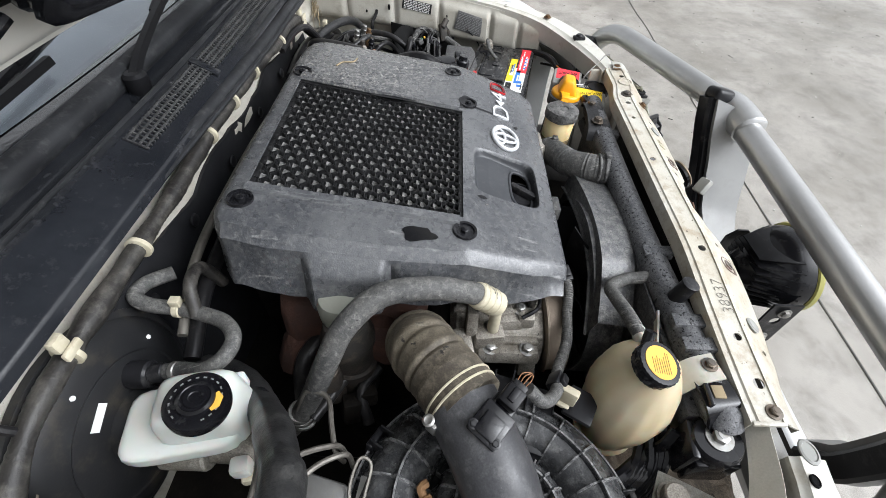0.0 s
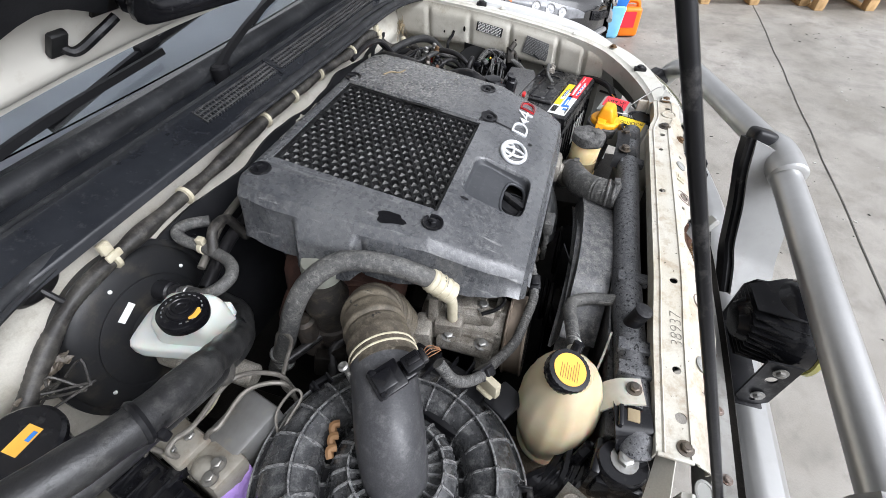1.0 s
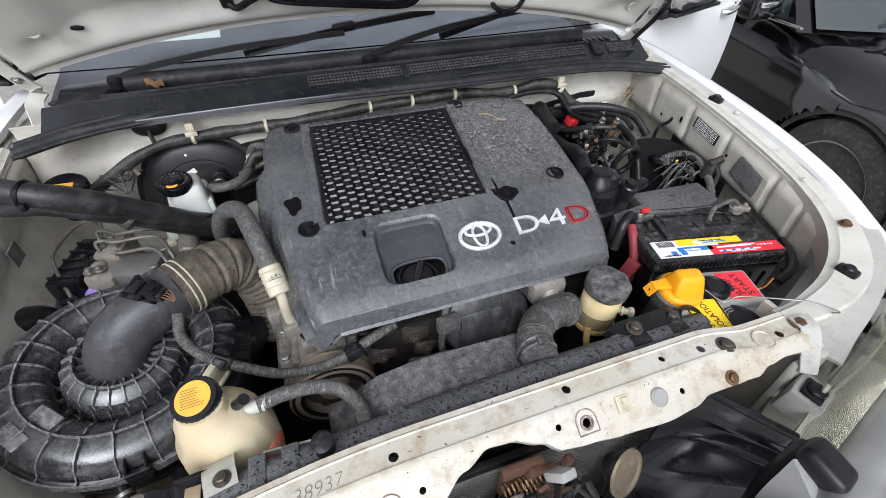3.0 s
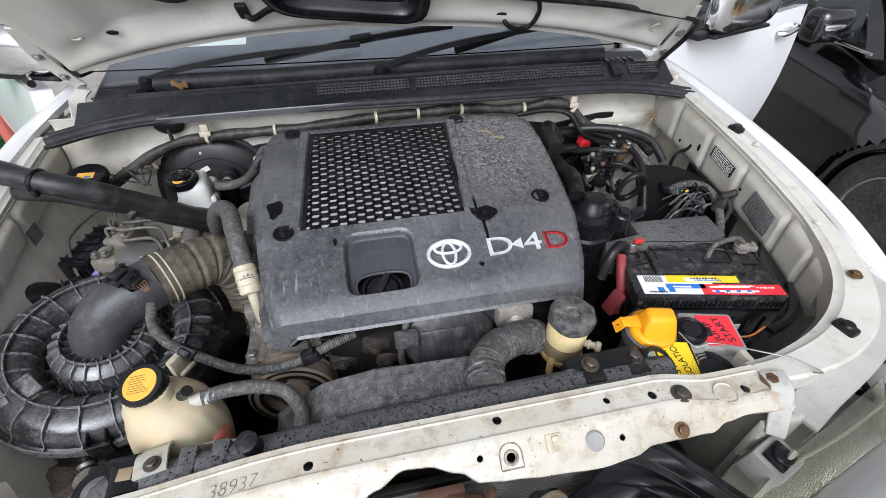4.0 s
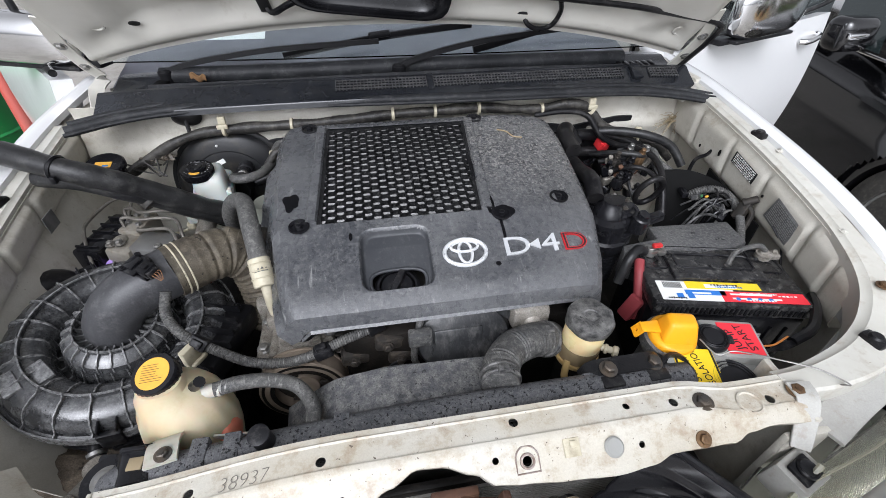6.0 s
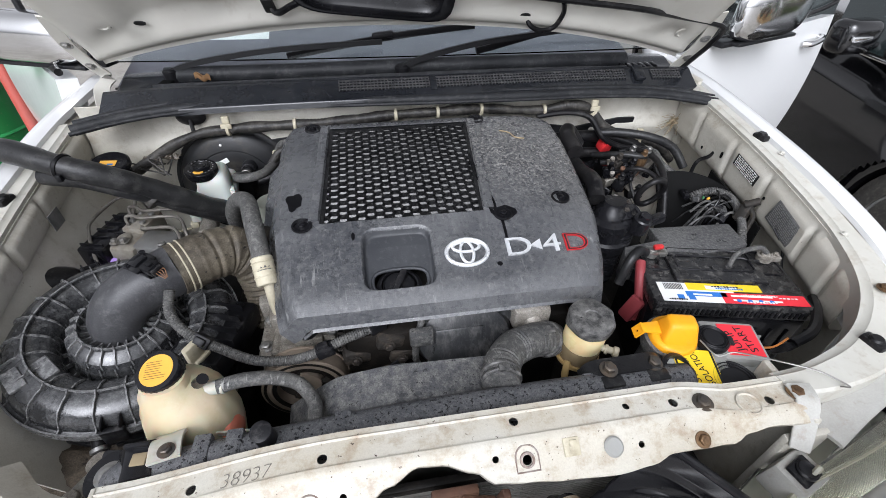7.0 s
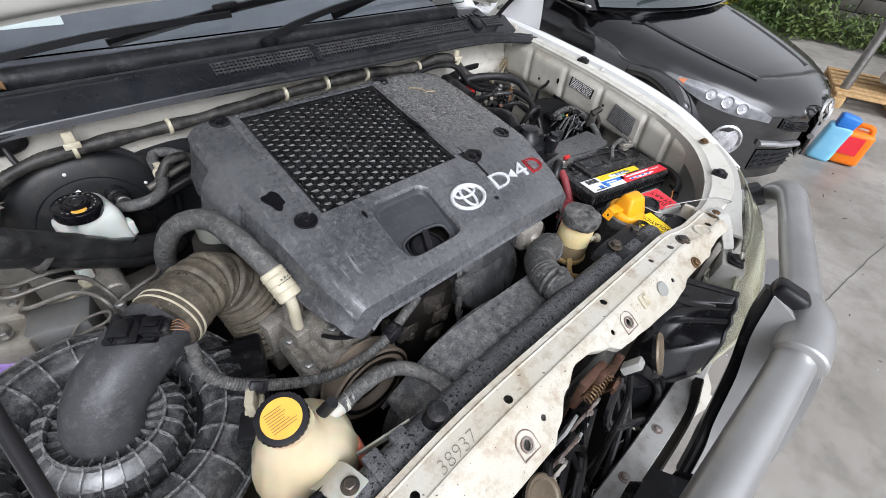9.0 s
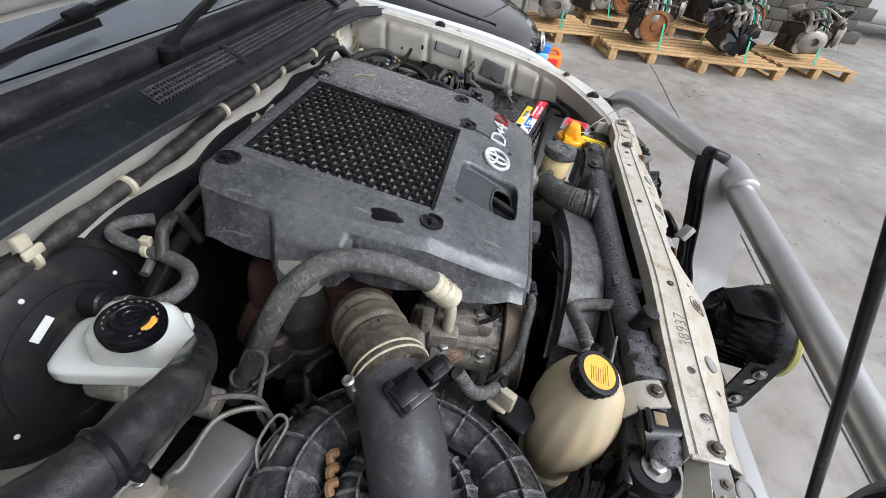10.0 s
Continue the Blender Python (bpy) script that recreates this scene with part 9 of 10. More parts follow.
    s.lathe([(0.0135, 0), (0.0135, 0.004), (0.011, 0.006), (0.008, 0.004), (0, 0.004)], Matrix.Translation((0.371, -0.399, 1.034)), 18)
    part("mount_clip", s, PLASTIC, mt_)
# loose wiring and torn trim before the condenser
rnd = random.Random(21)
for i in range(12):
    s = Shape()
    x = rnd.uniform(-0.2, 0.04)
    s.tube([(x, -0.375, 0.97), (x + rnd.uniform(-0.06, 0.06), -0.40, 0.90), (x + rnd.uniform(-0.1, 0.1), -0.44, 0.82), (x + rnd.uniform(-0.12, 0.12), -0.42, 0.70)], rnd.uniform(0.004, 0.008), 7, 6)
    solo("hanging_wire", s, [RUBBER, CONDUIT, GLOSSBLACK][i % 3], "loose black wire hanging before the condenser", "wire", "wires before the condenser")
s = Shape()
s.strip([(0.235, -0.494, 0.82), (0.205, -0.49, 0.81), (0.165, -0.487, 0.79), (0.11, -0.487, 0.765), (0.06, -0.49, 0.735), (0.0, -0.497, 0.69)], lambda t: [(-0.03 + 0.018 * min(1, 2.2 * t), 0.002), (0.034 - 0.018 * min(1, 2.2 * t), 0.002), (0.034 - 0.018 * min(1, 2.2 * t), -0.002), (-0.03 + 0.018 * min(1, 2.2 * t), -0.002)], 6, up=(0.1, -0.6, 0.8))
s.plate([(0, 0), (0.045, 0.012), (0.06, 0.035), (0.03, 0.062), (-0.012, 0.05), (-0.02, 0.02)], 0.003, basis((0.222, -0.51, 0.80), (0.1, -0.6, 0.8), (1, 0, 0)), [(0.032, 0.045, 0.004)])
solo("torn_trim", s, CREAM, "bent cream painted steel strap before the condenser", "bracket")
s = Shape()
s.box((0.18, -0.432, 0.802), (0.042, 0.03, 0.032), 0.005, (10, 20, 30))
s.box((0.186, -0.44, 0.82), (0.018, 0.02, 0.014), 0.003, (10, 20, 30))
s.cyl((0.18, -0.442, 0.812), (0.182, -0.45, 0.822), 0.007, n=12, bev=0.001)
solo("white_connector", s, CLIP, "cream plastic connector hanging on wires", "connector")

for pts, r, mt, lb in (([(0.10, -0.415, 0.90), (0.12, -0.43, 0.85), (0.10, -0.44, 0.79), (0.085, -0.45, 0.72)], 0.006, CONDUIT, "dark braided cable hanging below the horn"),
                       ([(0.135, -0.42, 0.88), (0.15, -0.435, 0.82), (0.14, -0.45, 0.74)], 0.005, CONDUIT, "dark braided cable hanging below the horn"),
                       ([(0.02, -0.42, 0.86), (0.06, -0.445, 0.80), (0.05, -0.45, 0.755), (0.0, -0.45, 0.74), (-0.035, -0.44, 0.765)], 0.011, CREAM, "curved cream steel hook below the latch"),
                       ([(-0.25, -0.43, 0.78), (-0.1, -0.455, 0.80), (0.02, -0.47, 0.765), (0.12, -0.49, 0.70)], 0.0055, RUBBER, "black cable sagging before the condenser")):
    s = Shape()
    s.tube(pts, r, 9, 7, flat=0.5 if mt is CREAM else 1.0)
    solo("steel_hook" if mt is CREAM else "hanging_cable", s, mt, lb, "hook" if mt is CREAM else "cable")
for i, (x, z, w_, h_, a, mt) in enumerate(((-0.165, 1.0, 0.05, 0.03, 20, UPRIGHT), (-0.12, 0.985, 0.02, 0.075, 30, WORN), (-0.06, 1.005, 0.016, 0.06, -25, RUST), (-0.03, 0.975, 0.05, 0.014, 35, RUST), (-0.19, 0.955, 0.016, 0.11, 25, WORN), (-0.14, 0.93, 0.09, 0.012, -30, UPRIGHT), (-0.2, 0.91, 0.02, 0.09, 40, CREAM))):
    s = Shape()
    s.box((x, -0.37 - 0.003 * i, z), (w_, 0.005, h_), 0.0015, (10, a, 8))
    if w_ < 0.03:
        s.bolt((x, -0.374 - 0.003 * i, z + 0.02), (0, -1, 0.2), 0.005, 0.004)
    part("latch_bar", s, mt, lt)
# long pressed channel and dark strip between condenser and bumper
ch = thing("bumper_support", (-0.2, -0.46, 0.72), "long pale grey steel channel behind the bumper", "bumper support")
s = Shape()
s.strip([(-0.85, -0.43, 0.85), (-0.6, -0.447, 0.85), (-0.2, -0.462, 0.85), (0.1, -0.462, 0.85), (0.3, -0.45, 0.85)], [(-0.021, 0.0), (-0.019, 0.004), (0.019, 0.004), (0.021, 0.0), (0.021, -0.05), (0.018, -0.05), (0.018, -0.001), (-0.018, -0.001), (-0.018, -0.07), (-0.021, -0.07)], 6)
part("channel", s, surf("galvanised_channel", (0.42, 0.42, 0.405), 0.5, 0.4, col2=(0.33, 0.32, 0.3), s1=9, dust=(0.14, 0.12, 0.09), amt=0.3, s2=30, bump=0.1), ch)
# edge strip, near-black to stand for the shaded gap beside the bumper pan
s = Shape()
s.strip([(-0.85, -0.46, 0.84), (-0.6, -0.477, 0.84), (-0.2, -0.492, 0.842), (0.1, -0.49, 0.85), (0.2, -0.47, 0.87)], [(-0.008, 0.0), (0.004, 0.006), (0.008, 0.0), (0.006, -0.12), (-0.006, -0.12)], 6)
part("edge_strip", s, SHADOWMETAL, ch, "dark edge strip, near-black for the gap beside the bumper")
for i in range(6):
    s = Shape()
    x = -0.55 + 0.12 * i
    s.bolt((x, -0.463 + 0.012 * abs(x + 0.1), 0.8545), (0, 0, 1), 0.006, 0.004)
    part("rivet", s, WORN, ch)

# ---- bull bar and driving lamps ----
bull = thing("bull_bar", (MID, -0.56, 0.55), "polished alloy bull bar with black rubber edged uprights", "bull bar")
R = 0.0265
s = Shape()
s.tube([(-1.0, -0.512, 1.055), (-0.8, -0.516, 1.063), (-0.6, -0.521, 1.069), (-0.3, -0.529, 1.078), (0.0, -0.536, 1.087), (0.15, -0.538, 1.091)], R, 26, 5)
part("top_tube", s, ALLOY, bull)
for k in (1, -1):
    s = Shape()
    if k > 0:
        pts = [(0.17, -0.527, 1.105), (0.40, -0.468, 1.092), (0.58, -0.422, 1.081), (0.65, -0.402, 1.073), (0.70, -0.378, 1.05), (0.73, -0.355, 1.0), (0.74, -0.34, 0.92), (0.745, -0.335, 0.70)]
    else:
        pts = [(-0.98, -0.512, 1.056), (-1.06, -0.49, 1.04), (-1.12, -0.44, 0.97), (-1.13, -0.42, 0.70)]
    s.tube(pts, 0.0275, 24, 7)
    part("wing_tube", s, ALLOY, bull)
s = Shape()
s.tube([(0.105, -0.541, 1.093), (0.118, -0.54, 1.095), (0.16, -0.535, 1.100), (0.20, -0.523, 1.104), (0.235, -0.511, 1.102)], lambda d, t: R + 0.0078 * min(1.0, (d / t) / 0.04) * (0.5 + 0.5 * math.cos(math.pi * max(0.0, (d / t - 0.55) / 0.45))), 32, 14)
part("collar", s, ALLOY, bull, "cast alloy collar joining the tubes")
for k in (1, -1):
    rear = [(0.188, -0.478, 1.125), (0.167, -0.483, 1.07), (0.148, -0.503, 0.99), (0.118, -0.522, 0.89), (0.084, -0.533, 0.84), (0.05, -0.541, 0.795)]
    fore = [(0.165, -0.57, 1.1), (0.155, -0.585, 1.05), (0.14, -0.6, 0.97), (0.11, -0.61, 0.88), (0.078, -0.615, 0.83), (0.045, -0.62, 0.79)]
    if k < 0:
        rear, fore = ([(-0.55 - 0.6 * (x - 0.188), y, z) for x, y, z in q] for q in (rear, fore))
    ra, fa = catmull(rear, 6), catmull(fore, 6)
    s = Shape()
    s.grid(lambda u, v: ra[round(u * 30)].lerp(fa[round(u * 30)], v), 30, 4, 0.03, flip=(k > 0))
    up = part("upright", s, UPRIGHT, bull, "flat alloy upright plate")
    s = Shape()
    s.strip([(x + 0.004 * k, y + 0.008, z) for x, y, z in rear], [(-0.022, -0.03), (-0.022, 0.006), (-0.016, 0.011), (0.016, 0.011), (0.022, 0.006), (0.022, -0.03)], 8, up=(0.0, 1.0, 0.25))
    s.box((rear[0][0] + 0.002, rear[0][1] - 0.012, rear[0][2] + 0.006), (0.044, 0.05, 0.028), 0.01, (14, 12 * k, 12), 3)
    part("rubber_edge", s, PLASTIC, up, "thick black rubber edging")
s = Shape()


def bumper(u, v):
    x = lerp(-0.95, 0.95, u)
    prof = [(-0.53, 0.77), (-0.565, 0.79), (-0.6, 0.79), (-0.622, 0.765), (-0.63, 0.65), (-0.615, 0.52)]
    g = v * 5
    j = min(int(g), 4)
    a, b = prof[j], prof[j + 1]
    sweep = 0.22 * max(0, abs(x - MID) - 0.45) ** 1.5
    return Vector((x, lerp(a[0], b[0], g - j) + sweep, lerp(a[1], b[1], g - j) - 0.04))


s.grid(bumper, 30, 15, 0.004)
part("lower_bumper", s, ALLOY, bull, "broad polished alloy bumper pan")
for k in (1, -1):
    x = -0.15 if k < 0 else -0.66
    dl = thing("driving_lamp", (x, -0.54, 0.80), "black finned driving lamp with yellow lens rim", "driving lamp", "driving lamps")
    ax = basis((x, -0.56, 0.945), (0.05, -1, 0.12)) @ Matrix.Scale(0.9, 4)
    s = Shape()
    s.lathe([(0.0, -0.10), (0.035, -0.10), (0.055, -0.075), (0.09, -0.02), (0.094, 0.0), (0.094, 0.018), (0.086, 0.02)], ax, 36)
    part("housing", s, GLOSSBLACK, dl)
    for i in range(11):
        s = Shape()
        xx = -0.075 + 0.015 * i
        h = math.sqrt(max(0.0, 0.094 ** 2 - xx ** 2))
        s.raw([(xx - 0.0015, -h, -0.005), (xx - 0.0015, h, -0.005), (xx - 0.0015, h * 0.6, -0.085), (xx - 0.0015, -h * 0.6, -0.085), (xx + 0.0015, -h, -0.005), (xx + 0.0015, h, -0.005), (xx + 0.0015, h * 0.6, -0.085), (xx + 0.0015, -h * 0.6, -0.085)], [(0, 1, 2, 3), (7, 6, 5, 4), (0, 4, 5, 1), (1, 5, 6, 2), (2, 6, 7, 3), (3, 7, 4, 0)], ax @ Matrix.Rotation(radians(90), 4, "Z"))
        part("cooling_fin", s, PLASTIC, dl)
    s = Shape()
    s.lathe([(0.088, 0.018), (0.098, 0.02), (0.1, 0.028), (0.094, 0.034), (0.0, 0.038)], ax, 36)
    part("lens", s, surf("pale_yellow_lens", (0.75, 0.72, 0.25), 0.2, trans=0.4, bump=0.0), dl, "pale yellow lens cover")
    s = Shape()
    for d in (-1, 1):
        s.plate([(-0.028, -0.07), (0.028, -0.07), (0.028, 0.05), (0.012, 0.07), (-0.012, 0.07), (-0.028, 0.05)], 0.004, basis((x + 0.10 * d, -0.535, 0.88), (d, 0, 0), (0, 1, 0)), [(0, 0.05, 0.006), (0.0, -0.02, 0.01)])
    s.box((x, -0.535, 0.81), (0.21, 0.05, 0.005), 0.001)
    br = part("bracket", s, PLASTIC, dl)
    for d in (-1, 1):
        for z in (0.93, 0.85):
            s = Shape()
            s.bolt((x + 0.103 * d, -0.535, z), (d, 0, 0), 0.008)
            part("bolt", s, STEEL, br)


# ---- the yard: black car parked alongside ----
CARPAINT = surf("black_car_paint", (0.003, 0.003, 0.0035), 0.14, col2=(0.005, 0.005, 0.006), s1=2, spec=0.5, coat=1.0, bump=0.0, dust=(0.03, 0.029, 0.028), amt=0.1, s2=3, rvar=0.06)
TYRE = surf("dusty_tyre_rubber", (0.03, 0.029, 0.027), 0.85, col2=(0.055, 0.052, 0.047), s1=8, bump=0.3, dust=(0.13, 0.12, 0.1), amt=0.3)
DARKGLASS = surf("dark_car_glass", (0.02, 0.028, 0.028), 0.04, bump=0.0, spec=0.8, rvar=0.02, coat=0.5)
LAMPGLASS = surf("clear_lamp_cover", (0.22, 0.225, 0.235), 0.08, bump=0.0, col2=(0.1, 0.102, 0.108), s1=9, coat=0.8)
SCREENGLASS = surf("tinted_car_windscreen", (0.045, 0.058, 0.058), 0.05, bump=0.0, spec=1.0, rvar=0.02, coat=1.0, col2=(0.025, 0.032, 0.032), s1=2)
LAMPCHROME = surf("lamp_reflector_metal", (0.6, 0.6, 0.61), 0.25, 0.8, bump=0.0, col2=(0.35, 0.35, 0.36), s1=30)
CX, CY = 3.08, -0.22
car = thing("parked_car", (CX, CY + 2.3, 0), "dusty black hatchback SUV parked beside the pickup", "car")
CAR_AT = Matrix.Translation((2.94, -0.205, 0)) @ Matrix.Rotation(radians(-9), 4, "Z") @ Matrix.Translation((-CX, -CY, 0))
WID = [(0.0, 0.10), (0.03, 0.26), (0.10, 0.42), (0.22, 0.56), (0.40, 0.70), (0.62, 0.82), (0.9, 0.90), (1.5, 0.925), (3.4, 0.925), (4.2, 0.86), (4.5, 0.72), (4.62, 0.5)]
TOPZ = [(0.0, 0.64), (0.05, 0.69), (0.15, 0.74), (0.35, 0.80), (0.7, 0.88), (1.1, 0.97), (1.9, 1.05), (3.4, 1.05), (4.2, 1.05), (4.5, 1.0), (4.62, 0.9)]


def car_pt(y, q, k):
    """A point of the car's lower body; q from the sill (0) over the shoulder to the centre line (1)."""
    w, zt = piece(y, WID), piece(y, TOPZ)
    low = piece(y, [(0.0, 0.24), (0.3, 0.2), (4.6, 0.28)])
    rows = [(0.0, (0.95, low)), (0.18, (1.0, low + 0.12)), (0.42, (1.0, low + 0.62 * (zt - low))), (0.6, (0.97, low + 0.86 * (zt - low))), (0.72, (0.86, zt - 0.03)), (0.86, (0.45, zt)), (1.0, (0.0, zt + 0.012))]
    for (a, p), (b, r) in zip(rows, rows[1:]):
        if q <= b:
            t = (q - a) / (b - a)
            return Vector((CX + k * w * lerp(p[0], r[0], t), CY + y, lerp(p[1], r[1], t)))
    return Vector((CX, CY + y, zt))


s = Shape()
YS = [0, 0.015, 0.03, 0.06, 0.1, 0.16, 0.22] + [0.25 + 0.025 * i for i in range(40)] + [1.3, 1.6, 2.0, 2.5, 3.0, 3.15] + [3.2 + 0.03 * i for i in range(29)] + [4.1, 4.2, 4.4, 4.5, 4.58, 4.62]
QS = [0, 0.045, 0.09, 0.135, 0.18, 0.2, 0.22, 0.24, 0.26, 0.28, 0.3, 0.32, 0.34, 0.36, 0.38, 0.4, 0.42, 0.46, 0.5, 0.55, 0.6, 0.64, 0.68, 0.72, 0.79, 0.86, 0.93, 1.0]
cols = [(q, -1) for q in QS] + [(q, 1) for q in reversed(QS[:-1])]


def arch(p):
    for wy in (0.72, 3.62):
        if (p.y - CY - wy) ** 2 + (p.z - 0.36) ** 2 < 0.395 ** 2 and abs(p.x - CX) > 0.6:
            return True
    return False


verts, faces = [], []
for y in YS:
    for q, k in cols:
        verts.append(car_pt(y, q, k))
nc = len(cols)
for i in range(len(YS) - 1):
    for j in range(nc - 1):
        f = (i * nc + j, (i + 1) * nc + j, (i + 1) * nc + j + 1, i * nc + j + 1)
        if not arch(sum((verts[n] for n in f), Vector()) / 4):
            faces.append(f)
s.raw(verts, faces)
part("body", s, CARPAINT, car, angle=50)
# glasshouse
s = Shape()


def roof_pt(u, v):
    y = lerp(1.0, 4.35, u) + 0.22 * (2 * v - 1) ** 2 * max(0.0, 1 - u / 0.3)
    h = piece(u, [(0.0, -0.05), (0.06, 0.1), (0.25, 0.48), (0.4, 0.57), (0.7, 0.56), (0.88, 0.42), (1.0, 0.0)])
    a = (v - 0.5) * 2
    w = piece(y, WID) * (0.94 - 0.26 * h / 0.57)
    return Vector((CX + a * w, CY + y, 1.03 + h * (1 - 0.10 * a * a)))


s.grid(roof_pt, 30, 14)
part("roof", s, CARPAINT, car)
s = Shape()
s.grid(lambda u, v: roof_pt(0.004 + 0.256 * u, 0.04 + 0.92 * v) + V(0, -0.012, 0.012), 10, 12)
part("windscreen", s, SCREENGLASS, car, "sloping windscreen reflecting the sky")
for k in (-1, 1):
    s = Shape()
    zt = 1.5
    w0, w1 = 0.905, 0.70
    for ya, yb, yc, yd in ((1.28, 1.62, 1.90, 1.62), (1.68, 2.45, 2.45, 1.98), (2.52, 3.35, 3.3, 2.52)):
        s.raw([(CX + k * w0, CY + ya, 1.03), (CX + k * w0, CY + yb, 1.03), (CX + k * w1, CY + yc, zt), (CX + k * w1, CY + yd, zt)], [(0, 1, 2, 3)])
    part("side_window", s, DARKGLASS, car)
    s = Shape()
    s.tube([(CX + k * 0.93, CY + 1.15, 1.02), (CX + k * 0.935, CY + 2.3, 1.03), (CX + k * 0.92, CY + 3.5, 1.05)], 0.007, 8, 3)
    part("window_trim", s, CHROME, car, "bright window trim strip")
    s = Shape()
    s.box((CX + k * 1.03, CY + 1.36, 1.10), (0.21, 0.13, 0.15), 0.045, (0, 0, -12 * k), 4)
    s.box((CX + k * 0.93, CY + 1.38, 1.06), (0.1, 0.06, 0.03), 0.01)
    mir = part("door_mirror", s, CARPAINT, car)
    s = Shape()
    s.box((CX + k * 1.05, CY + 1.282, 1.105), (0.11, 0.02, 0.026), 0.008, (0, 0, 12 * -k))
    part("mirror_lamp", s, CHROME, mir, "clear indicator strip")
    for wy in (0.72, 3.62):
        wm = basis((CX + k * (0.735 if wy < 1 else 0.80), CY + wy, 0.355), (k, 0, 0), (0, 1, 0))
        s = Shape()
        s.lathe([(0.24, -0.11), (0.33, -0.11), (0.352, -0.085), (0.355, 0.06), (0.345, 0.09), (0.30, 0.105), (0.245, 0.10), (0.24, 0.08)], wm, 40)
        wh = part("wheel", s, TYRE, car, "dusty black tyre")
        s = Shape()
        s.lathe([(0.242, -0.08), (0.242, 0.085), (0.232, 0.085), (0.225, 0.02), (0.07, 0.03), (0.06, 0.07), (0.0, 0.075)], wm, 36)
        for n in range(10):
            s.box((0.145, 0, 0.06), (0.17, 0.03, 0.03), 0.008, m=wm @ Matrix.Rotation(2 * math.pi * n / 10, 4, "Z"))
        part("rim", s, ALLOY, wh, "silver multi-spoke rim")
        s = Shape()
        s.lathe([(0.37, -0.12), (0.372, 0.11), (0.385, 0.12), (0.41, 0.124), (0.43, 0.118), (0.435, 0.06), (0.41, -0.12)], wm, 60)
        s.lathe([(0.40, -0.25), (0.40, -0.22), (0.0, -0.22)], wm, 36)
        part("wheel_arch", s, CARPAINT, car)
    # head lamp and fog lamp follow the body
    def on_body(y, q, k=k, d=0.008):
        p = car_pt(y, q, k)
        n = (car_pt(y + 0.02, q, k) - car_pt(y - 0.02 if y > 0.02 else 0, q, k)).cross(car_pt(y, min(q + 0.03, 1), k) - car_pt(y, q - 0.03, k)).normalized()
        c = Vector((CX, CY + 1.5, 0.6))
        if n.dot(p - c) < 0:
            n = -n
        return p + n * d
    s = Shape()
    s.grid(lambda u, v: on_body(lerp(0.1, 0.55, u), 0.562 + 0.05 * u + (v - 0.5) * 0.13 * math.sin(math.pi * (0.1 + 0.84 * u)) ** 0.8, d=0.007), 20, 10)
    hlm = part("headlamp", s, LAMPGLASS, car, "clear headlamp with chrome inside and amber corner", 60)
    for yy, r in ((0.22, 0.03), (0.29, 0.034), (0.37, 0.03)):
        s = Shape()
        p = on_body(yy, 0.578 + 0.1 * (yy - 0.22), d=0.012)
        s.lathe([(r, 0.0), (r * 0.95, 0.006), (r * 0.8, 0.004), (r * 0.72, -0.006), (0.0, 0.004)], basis(p, (k * 0.85, -0.45, 0.3)), 22)
        part("lamp_reflector", s, LAMPCHROME, hlm)
    s = Shape()
    s.grid(lambda u, v: on_body(lerp(0.51, 0.545, u), 0.61 + (v - 0.5) * 0.035 * (1.15 - u), d=0.011), 4, 4)
    part("amber_corner", s, surf("amber_lens", (0.4, 0.12, 0.04), 0.2, bump=0.0), hlm)
    s = Shape()
    p = on_body(0.22, 0.34, d=0.004)
    s.lathe([(0.085, -0.02), (0.092, 0.004), (0.082, 0.01), (0.07, -0.002), (0.0, 0.006)], basis(p, (k * 0.75, -0.65, 0.1)), 28)
    part("fog_lamp", s, LAMPCHROME, car)
for q0, q1, ymax in ((0.50, 0.60, 0.065), (0.10, 0.30, 0.09)):
    for k in (-1, 1):
        s = Shape()
        s.grid(lambda u, v: car_pt(ymax * u, lerp(q0, q1, v), k) + V(0, -0.008, 0), 12, 6)
        gr = part("grille", s, DARKIN, car, "black mesh grille opening")
        for j in range(1, 4):
            s = Shape()
            q = lerp(q0, q1, j / 4)
            s.tube([car_pt(ymax * 0.95 * u / 8, q + (0.008 if u % 2 else -0.008), k) + V(0, -0.014, 0) for u in range(9)], 0.006, 5, 1)
            part("grille_bar", s, PLASTIC, gr)
SATIN = surf("satin_grey_trim", (0.3, 0.3, 0.3), 0.35, 0.5, bump=0.0)
for k in (-1, 1):
    s = Shape()
    s.tube([car_pt(0.1 * u / 6, 0.36, k) + V(0, -0.012, 0) for u in range(7)], 0.022, 8, 2, flat=0.8)
    part("bumper_strip", s, SATIN, car, "satin grey bumper strip")
s = Shape()
lm_ = basis((CX, CY - 0.02, 0.655), (0, -1, 0.25), (1, 0, 0))
pts = [lm_ @ Vector((0.075 * math.cos(2 * math.pi * i / 36), 0.062 * math.sin(2 * math.pi * i / 36), 0.006)) for i in range(37)]
s.tube(pts, 0.010, 8, 1)
s.tube([lm_ @ Vector(p) for p in ((-0.06, 0.03, 0.004), (-0.03, 0.03, 0.008), (0, -0.01, 0.012), (0.03, 0.03, 0.008), (0.06, 0.03, 0.004))], 0.009, 8, 4)
part("front_badge", s, CHROME, car, "round chrome badge")
